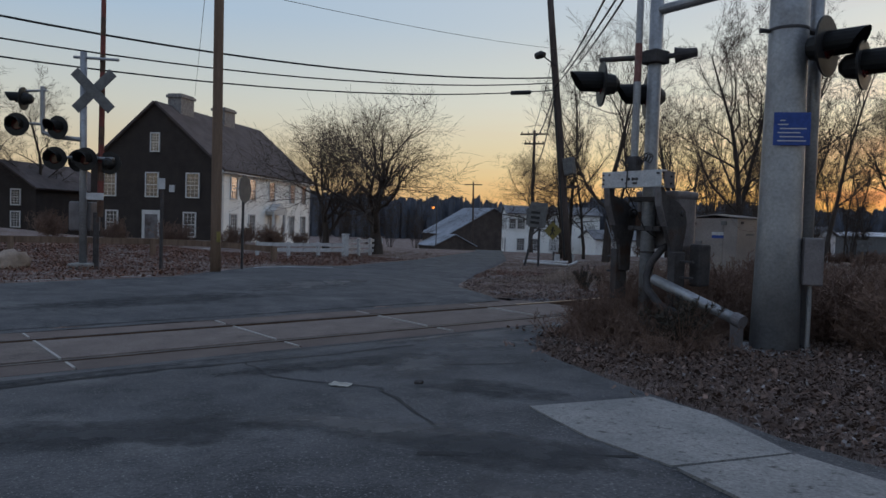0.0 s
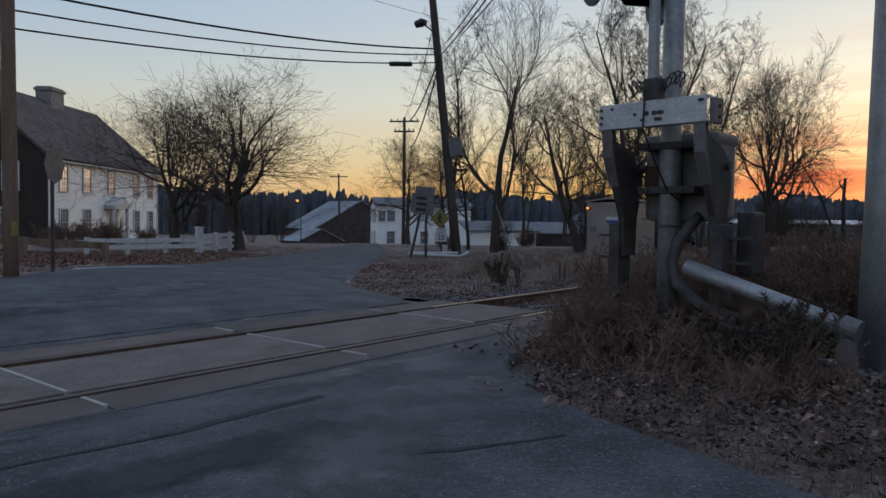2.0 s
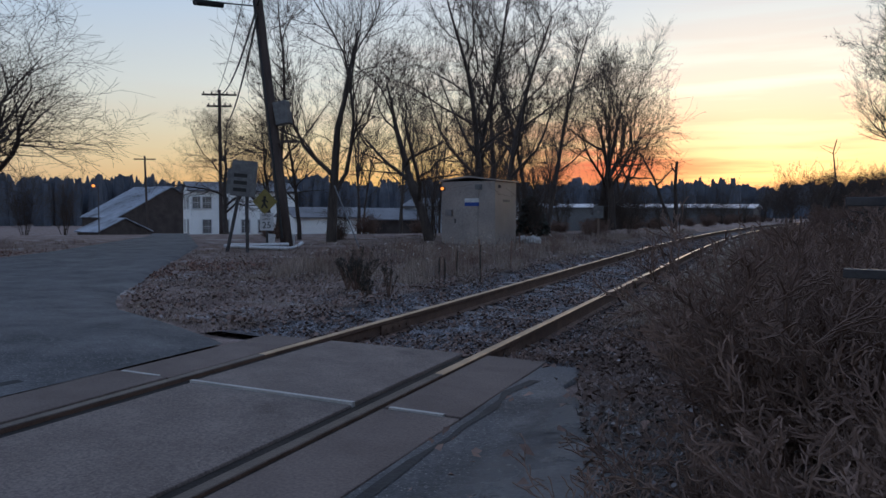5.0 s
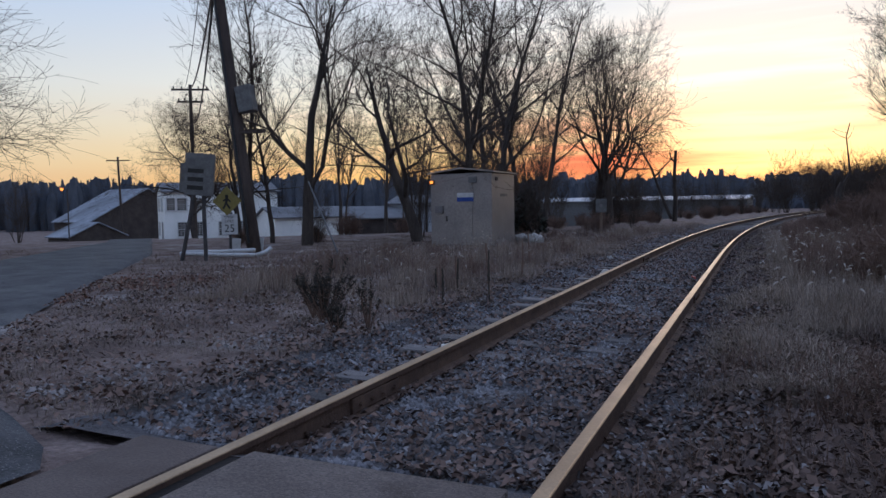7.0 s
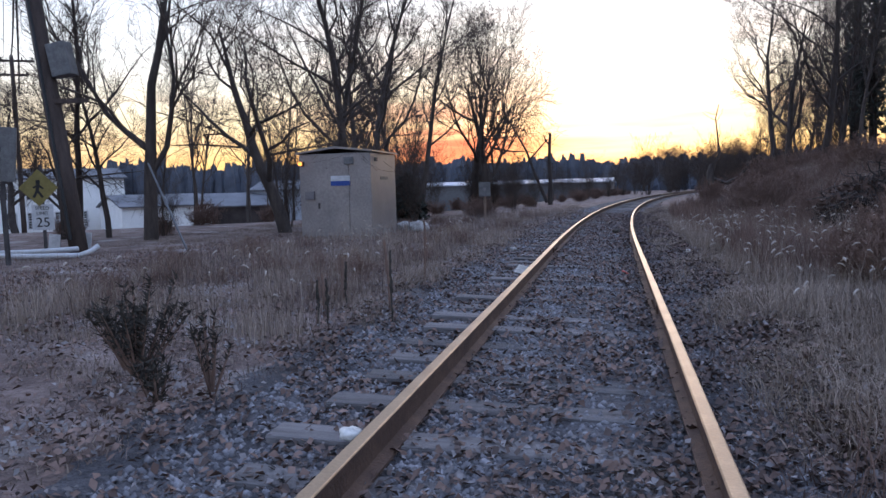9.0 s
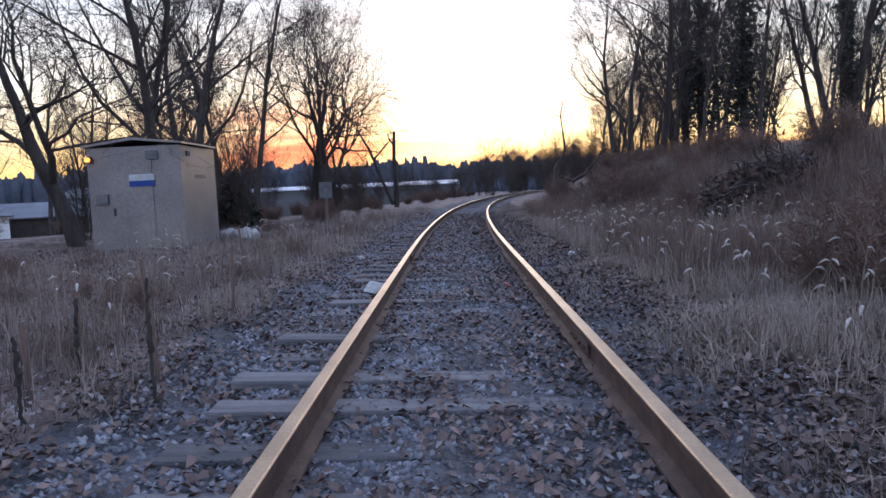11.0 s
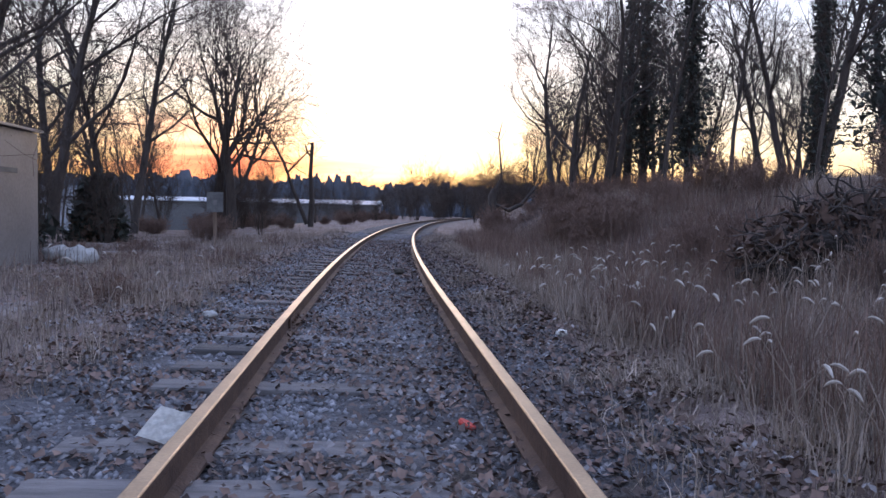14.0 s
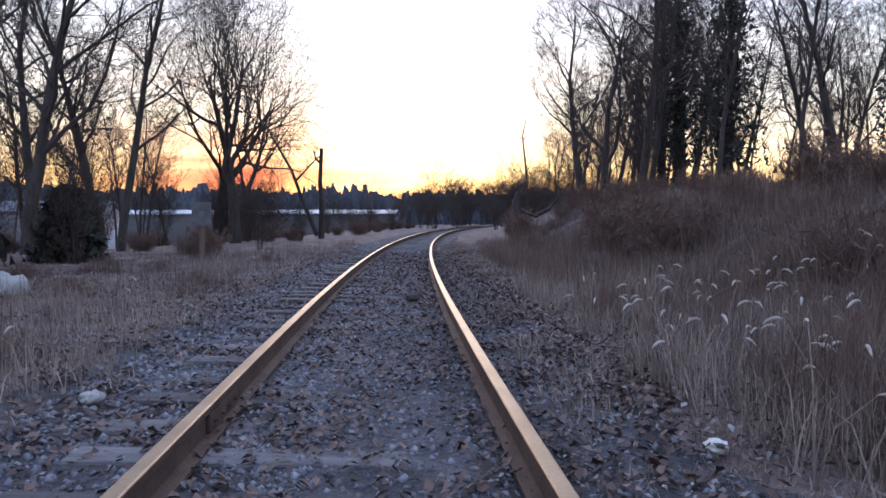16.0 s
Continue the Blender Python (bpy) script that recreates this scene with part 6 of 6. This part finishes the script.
BUSH = [shrub("dense leafless brown shrub with thin twigs", s, 44, 1.05, BRUSH, (7, 6, 4), 0.2, 0.75, 0.0036) for s in (41, 42, 43)]
LOW = [shrub("low tangle of dry brown brambles", s, 40, 0.62, BRUSH, (6, 5), 0.3, 1.3, 0.004) for s in (51, 52)]
THICKET = [shrub("tall leafless thicket of grey saplings", s, 14, 3.4, TWIG, (8, 6, 3), 0.14, 0.4, 0.016) for s in (61, 62)]
for src, x, y, s, turn in BUSHES:
    plant({"B": BUSH[0], "C": BUSH[1], "D": BUSH[2], "L": LOW[0], "M": LOW[1], "K": THICKET[0], "J": THICKET[1]}[src], x, y, s, turn)
rng = random.Random(5)
for i in range(95):
    y = rng.uniform(14, 46)
    plant(rng.choice(LOW + BUSH[:1]), track_x(y) + rng.uniform(2.9, 8.5), y, rng.uniform(0.45, 1.0), rng.uniform(0, 360))
for i in range(44):
    y = rng.uniform(15, 36)
    plant(rng.choice(LOW), track_x(y) - rng.uniform(2.6, 7.5), y, rng.uniform(0.35, 0.75), rng.uniform(0, 360))
for i in range(26):
    y = rng.uniform(30, 90)
    plant(rng.choice(THICKET + BUSH), track_x(y) + rng.uniform(3.5, 12), y, rng.uniform(0.6, 1.1), rng.uniform(0, 360))
for i in range(60):
    y = rng.uniform(33, 95)
    plant(rng.choice(THICKET + BUSH), track_x(y) - rng.uniform(3.0, 14) - 1.5, y, rng.uniform(0.5, 1.0), rng.uniform(0, 360))
for i in range(20):
    y = rng.uniform(85, 110)
    plant(rng.choice(THICKET), track_x(y) + rng.uniform(-5, 22), y, rng.uniform(0.8, 1.5), rng.uniform(0, 360))


def ivy_tree(x, y, h, r, seed, label, conifer=False):
    """A trunk hidden by dark foliage: many small leaves in uneven clumps."""
    rs = np.random.RandomState(seed)
    t = thing("conifer" if conifer else "ivy_tree", pose(x, y, ground_z(x, y) - 0.1), label, "tree")
    part("trunk", pipe([(0, 0, 0), (0.05, 0.1, h * 0.4), (0, 0, h)], [0.24, 0.18, 0.05], 10), BARK, t, smooth=True)
    n = (4800 if conifer else 9000) if h > 5 else 4000
    z = rs.uniform(0.12 if conifer else 0.0, 1, n)
    a = rs.rand(n) * math.tau
    if conifer:
        tier = 0.25 + 0.75 * np.abs(np.sin(z * 23 + 3 * np.sin(a * 3 + seed) + np.sin(a * 5)))
        rad = r * (1.1 - z) ** 0.6 * tier * rs.uniform(0.15, 1.15, n)
    else:
        rad = r * (0.75 + 0.45 * np.sin(z * 19 + a * 2) * np.sin(z * 7)) * (1.1 - 0.5 * z) * rs.uniform(0.5, 1.1, n)
    c = np.stack([np.cos(a) * rad, np.sin(a) * rad, z * h - (0.25 * rad if conifer else 0)], 1)
    s = rs.uniform(0.06, 0.16, (n, 1)) * (1.2 if conifer else 0.6)
    co = np.stack([c + rs.normal(0, 1, (n, 3)) * s * 0.7 for k in range(3)], 1)
    me = bpy.data.meshes.new("foliage")
    me.from_pydata(co.reshape(-1, 3).tolist(), [], (np.arange(n)[:, None] * 3 + [0, 1, 2]).tolist())
    me.materials.append(PINE)
    o = new("foliage", me)
    o.parent = t
    o["label"] = "dark evergreen foliage"
    return t


ivy_tree(14.1, 37.6, 13, 0.46, 1, "tall trunk clad in dark ivy on the bank")
ivy_tree(13.6, 54.0, 13, 0.7, 2, "tall trunk clad in dark ivy among the woods")
ivy_tree(15.2, 56.0, 15, 2.3, 3, "dark evergreen among the bare woods", True)
ivy_tree(16.6, 53.0, 12, 1.9, 4, "dark evergreen at the edge of the woods", True)
ivy_tree(19.0, 41.0, 14, 2.2, 5, "dark evergreen deep in the woods on the bank", True)
for k, (x, y, h) in enumerate(((-8.2, 32.5, 2.0), (-9.6, 33.6, 2.4), (-7.6, 36.0, 1.8))):
    ivy_tree(x, y, h, 0.9, 20 + k, "low dark evergreen bush behind the hut", True)


# plumed weeds
def plumes(name, seed, spots, label):
    rg = random.Random(seed)
    for x, y, h in spots:
        w = thing("foxtail_weed", pose(x, y, ground_z(x, y)), label, "weed", "foxtail weeds")
        a, l = rg.random() * math.tau, rg.uniform(0.08, 0.25)
        top = Vector((math.cos(a) * l, math.sin(a) * l, h))
        part("stalk", pipe([(0, 0, -0.03), (top.x * 0.3, top.y * 0.3, h * 0.6), top], [0.004, 0.003, 0.002], 4), STRAW, w)
        q = [top]
        d = Vector((math.cos(a), math.sin(a), 0.9)).normalized()
        for k in range(5):
            d = (d + Vector((math.cos(a) * 0.2, math.sin(a) * 0.2, -0.42))).normalized()
            q.append(q[-1] + d * 0.018)
        part("plume", pipe(q, [0.003, 0.007, 0.009, 0.008, 0.006, 0.002], 6), PLUME, w, "pale fluffy seed head")


rg = random.Random(8)
spots = []
while len(spots) < 330:
    y = rg.uniform(13.5, 25)
    d = rg.uniform(1.7, 4.4) if rg.random() < 0.78 else -rg.uniform(2.0, 5.0)
    if noise.noise(Vector((d * 0.8, y * 0.5, 4))) > -0.2:
        spots.append((track_x(y) + d, y, rg.uniform(0.28, 0.62)))
plumes("foxtail_weed", 3, spots, "dry foxtail stalk with a pale drooping seed head")

# stakes and the small cedar in the field
for x, y, h, l in ((-2.21, 14.5, 0.45, 3), (-2.35, 15.0, 0.42, -2), (-2.45, 15.7, 0.5, 2), (-1.78, 15.3, 0.75, -4), (-2.0, 17.4, 0.6, 2), (-2.5, 19.5, 0.7, -3)):
    sk = thing("stake", pose(x, y, ground_z(x, y), 0, l, 0), "thin dark dead stalk standing in the weeds", "stake", "dead stalks")
    part("stem", pipe([(0, 0, -0.05), (0.01, 0, h * 0.5), (0, 0.01, h)], [0.018, 0.016, 0.013], 6), BRUSH, sk)


def cedar(x, y, h, w, seed, label, stalks=26, sprays=46):
    rg = random.Random(seed)
    t = thing("cedar_shrub", pose(x, y, ground_z(x, y)), label, "shrub")
    stems, needles = [], ([], [])
    for k in range(stalks):
        a = rg.random() * math.tau
        L = h * rg.uniform(0.55, 1.0)
        out = w * rg.uniform(0.2, 1.0)
        pts = [Vector((0, 0, 0)), Vector((math.cos(a) * out * 0.45, math.sin(a) * out * 0.45, L * 0.45)), Vector((math.cos(a) * out * 0.8, math.sin(a) * out * 0.8, L * 0.8)), Vector((math.cos(a) * out, math.sin(a) * out, L))]
        stems.append((pts, [0.010, 0.008, 0.005, 0.002], 1))
        for j in range(sprays):
            f = rg.uniform(0.25, 1.0) * 2.99
            i = int(f)
            p = pts[i].lerp(pts[i + 1], f - i)
            d = Vector((rg.gauss(0, 1), rg.gauss(0, 1), rg.uniform(0.2, 1.4))).normalized() * rg.uniform(0.03, 0.085)
            s = d.orthogonal().normalized() * 0.007
            b = len(needles[0])
            needles[0].extend([tuple(p + s), tuple(p - s), tuple(p + d)])
            needles[1].append((b, b + 1, b + 2))
    part("stem", branches_mesh(stems, (4,)), BRUSH, t)
    part("foliage", needles, CEDAR, t, "dull brown-green needle sprays")


cedar(-2.62, 12.6, 0.72, 0.34, 1, "small dull cedar shrub in the field")
cedar(-1.95, 12.35, 0.52, 0.20, 2, "thin scraggly cedar sapling", 7, 30)
cedar(-2.25, 12.2, 0.30, 0.12, 3, "tiny cedar sapling in the grass", 8, 26)
cedar(-2.1, 12.05, 0.26, 0.10, 4, "tiny dull cedar seedling", 6, 26)
cedar(-2.95, 12.9, 0.5, 0.22, 5, "low dull cedar shrub in the field", 12, 40)

cedar(4.75, 4.95, 0.62, 0.42, 6, "dark evergreen shrub beside the sloping pipe", 24, 60)
cedar(4.35, 5.15, 0.5, 0.34, 7, "low dark evergreen shrub under the sloping pipe", 18, 50)

# upturned root mass on the bank
rb = thing("root_mound", pose(5.6, 22.9, 0.45), "dark upturned root mass with tangled roots", "root mound")
bm = bmesh.new()
bmesh.ops.create_icosphere(bm, subdivisions=4, radius=1.0)
for v in bm.verts:
    n = noise.noise(v.co * 2.2) * 0.28 + noise.noise(v.co * 6) * 0.12
    v.co = Vector((v.co.x * 1.5, v.co.y * 0.9, v.co.z * 0.62)) * (1 + n)
DIRT = mat("dark_dirt", (0.022, 0.018, 0.015), (0.045, 0.034, 0.028), 3, 1.0, bump=1.0, fine=14, dist=0.06)
part("soil", bm, DIRT, rb, "dark clotted soil", smooth=True)
rg = random.Random(12)
roots = []
for k in range(240):
    a, e = rg.uniform(0, math.tau), rg.uniform(-0.2, 1.3)
    p = Vector((math.cos(a) * math.cos(e) * 1.5, math.sin(a) * math.cos(e) * 0.9, math.sin(e) * 0.75))
    pts = [p * 0.9]
    d = p.normalized()
    for j in range(5):
        d = (d + Vector((rg.gauss(0, 0.6), rg.gauss(0, 0.6), rg.gauss(-0.15, 0.5)))).normalized()
        pts.append(pts[-1] + d * 0.13)
    roots.append((pts, [0.022, 0.018, 0.014, 0.010, 0.007, 0.004], 1))
tagged(part("root_tangle", branches_mesh(roots, (5, 5)), BARK, rb, "tangled bare roots"), kind="stuff")
rs_m = np.random.RandomState(44)
um = rs_m.normal(0, 1, (2600, 3))
um /= np.linalg.norm(um, axis=1)[:, None]
um[:, 2] = np.abs(um[:, 2])
cm = um * np.array([1.55, 0.95, 0.68]) * rs_m.uniform(0.92, 1.12, (2600, 1))
tm = np.stack([cm + rs_m.normal(0, 0.045, (2600, 3)) for k in range(3)], 1).reshape(-1, 3)
tagged(part("dead_leaf_cover", (tm.tolist(), (np.arange(2600)[:, None] * 3 + [0, 1, 2]).tolist()), VERGELEAF, rb, "brown leaves caught in the roots"), kind="stuff")
for a, b, r in (((4.3, 22.6, 0.7), (6.4, 24.0, 1.45), 0.05), ((4.6, 22.0, 0.55), (6.9, 22.9, 1.45), 0.04)):
    a, b = Vector(a), Vector(b)
    lg = thing("fallen_branch", pose(*a), "bare fallen branch leaning on the bank", "branch", "fallen branches")
    part("limb", pipe([Vector((0, 0, 0)), (b - a) * 0.35 + Vector((0.05, 0, 0.06)), (b - a) * 0.7, b - a], [r, r * 0.8, r * 0.6, r * 0.3], 8), BARK, lg, smooth=True)

# ---- litter ----
def flat_scrap(name, x, y, z, w, d, turn, material, label, category, tilt=4):
    bm = bmesh.new()
    n = 5
    g = [[bm.verts.new(((i / n - 0.5) * w, (j / n - 0.5) * d, 0.012 * noise.noise(Vector((i * 0.9 + x, j * 0.9, y))))) for i in range(n + 1)] for j in range(n + 1)]
    for j in range(n):
        for i in range(n):
            bm.faces.new((g[j][i], g[j][i + 1], g[j + 1][i + 1], g[j + 1][i]))
    bmesh.ops.solidify(bm, geom=bm.faces[:], thickness=0.003)
    o = part(name, bm, material)
    o.matrix_basis = pose(x, y, z, tilt, tilt * 0.5, turn)
    return tagged(o, label, category)


def lump(name, x, y, z, r, material, label, category, flatten=0.6):
    bm = bmesh.new()
    bmesh.ops.create_icosphere(bm, subdivisions=3, radius=r)
    for v in bm.verts:
        v.co *= 1 + 0.4 * noise.noise(v.co * (2.5 / r) + Vector((x, y, 0)))
        v.co.z *= flatten
    o = part(name, bm, material, smooth=True)
    o.matrix_basis = pose(x, y, z)
    return tagged(o, label, category)


flat_scrap("paper_scrap", -0.95, 18.95, -0.10, 0.17, 0.21, -12, PAPER, "crumpled cream paper leaning on the rail", "litter", 26)
flat_scrap("paper_scrap", 4.03, 1.22, ground_z(4.03, 1.22) + 0.065, 0.17, 0.10, 30, PAPER, "white paper scrap lying on the asphalt", "litter")
rc = tagged(part("red_cup", pipe([(0, 0, 0), (0.005, 0.0, 0.012), (0.01, 0.0, 0.022)], [0.042, 0.05, 0.048], 16), REDPLASTIC), "crushed red plastic lid between the rails", "litter")
rc.matrix_basis = pose(0.49, 19.13, -0.175, 0, 0, 0)
lump("crumpled_bag", -0.93, 11.9, -0.10, 0.055, PAPER, "crumpled white bag beside the rail", "litter")
lump("crumpled_bag", 1.55, 21.3, -0.06, 0.05, PAPER, "crumpled white bag in the weeds", "litter")
lump("stone", -1.57, 22.6, -0.12, 0.07, PALE, "pale stone lying on the ballast", "stone")
lump("boulder", -5.0, 28.2, 0.0, 0.32, PALE, "pale boulder among the weeds", "boulder")
lump("boulder", -5.6, 28.9, 0.0, 0.26, PALE, "pale boulder among the weeds beside another", "boulder")
lump("stone", 2.9, 6.0, 0.1, 0.06, PALE, "pale stone in the leaf litter", "stone")
lump("asphalt_crumb", 4.35, 1.75, ground_z(4.35, 1.75) + 0.06, 0.035, IRON, "dark crumb of asphalt on the road", "stone")
lump("boulder", -9.9, 1.3, 0.3, 0.35, STRAW, "yellowish boulder on the verge", "boulder", 0.9)
lump("grass_tuft", 0.4, 27.5, -0.1, 0.09, CEDAR, "dark tuft of weeds between the rails", "weed")

# small sign by the track
ts = thing("track_sign", pose(-4.45, 36.0, ground_z(-4.45, 36.0), 0, 0, 8), "small white sign plate on a post by the track", "sign")
part("post", boxm(-0.05, -0.04, -0.2, 0.05, 0.04, 1.3), POLEWOOD, ts)
tp = part("plate", boxm(-0.22, -0.07, 0.85, 0.22, -0.045, 1.4, bevel=0.004), SIGNGREY, ts)
part("text_bar", boxm(-0.05, -0.076, 1.05, 0.05, -0.071, 1.18), GREYPAINT, tp)

# tall dark mullein stalks in the weeds beside the ballast
def dead_stalk(x, y, h, lean, seed):
    rng = random.Random(seed)
    st = thing("dead_stalk", pose(x, y, ground_z(x, y) - 0.03, 0, lean, seed * 70), "tall dry brown flower stalk standing in the weeds", "weed", "dry stalks beside the track")
    n = 7
    line = [(rng.uniform(-0.008, 0.008), rng.uniform(-0.008, 0.008), h * 0.55 * i / n) for i in range(n)]
    part("stem", pipe(line, [0.011 - 0.0004 * i for i in range(n)], 7), CEDAR, st)
    x0, y0, z0 = line[-1]
    m = 12
    head = [(x0 + rng.uniform(-0.006, 0.006), y0 + rng.uniform(-0.006, 0.006), z0 + (h - z0) * i / m) for i in range(m + 1)]
    part("seed_head", pipe(head, [rng.uniform(0.012, 0.021) * (1 - 0.5 * i / m) for i in range(m + 1)], 7), CEDAR, st, "knobbly dark seed head")


dead_stalk(-2.10, 14.28, 0.48, -2, 1)
dead_stalk(-2.15, 14.60, 0.45, 1, 2)
dead_stalk(-2.27, 15.35, 0.52, -3, 3)
dead_stalk(-1.66, 14.95, 0.74, -3, 4)
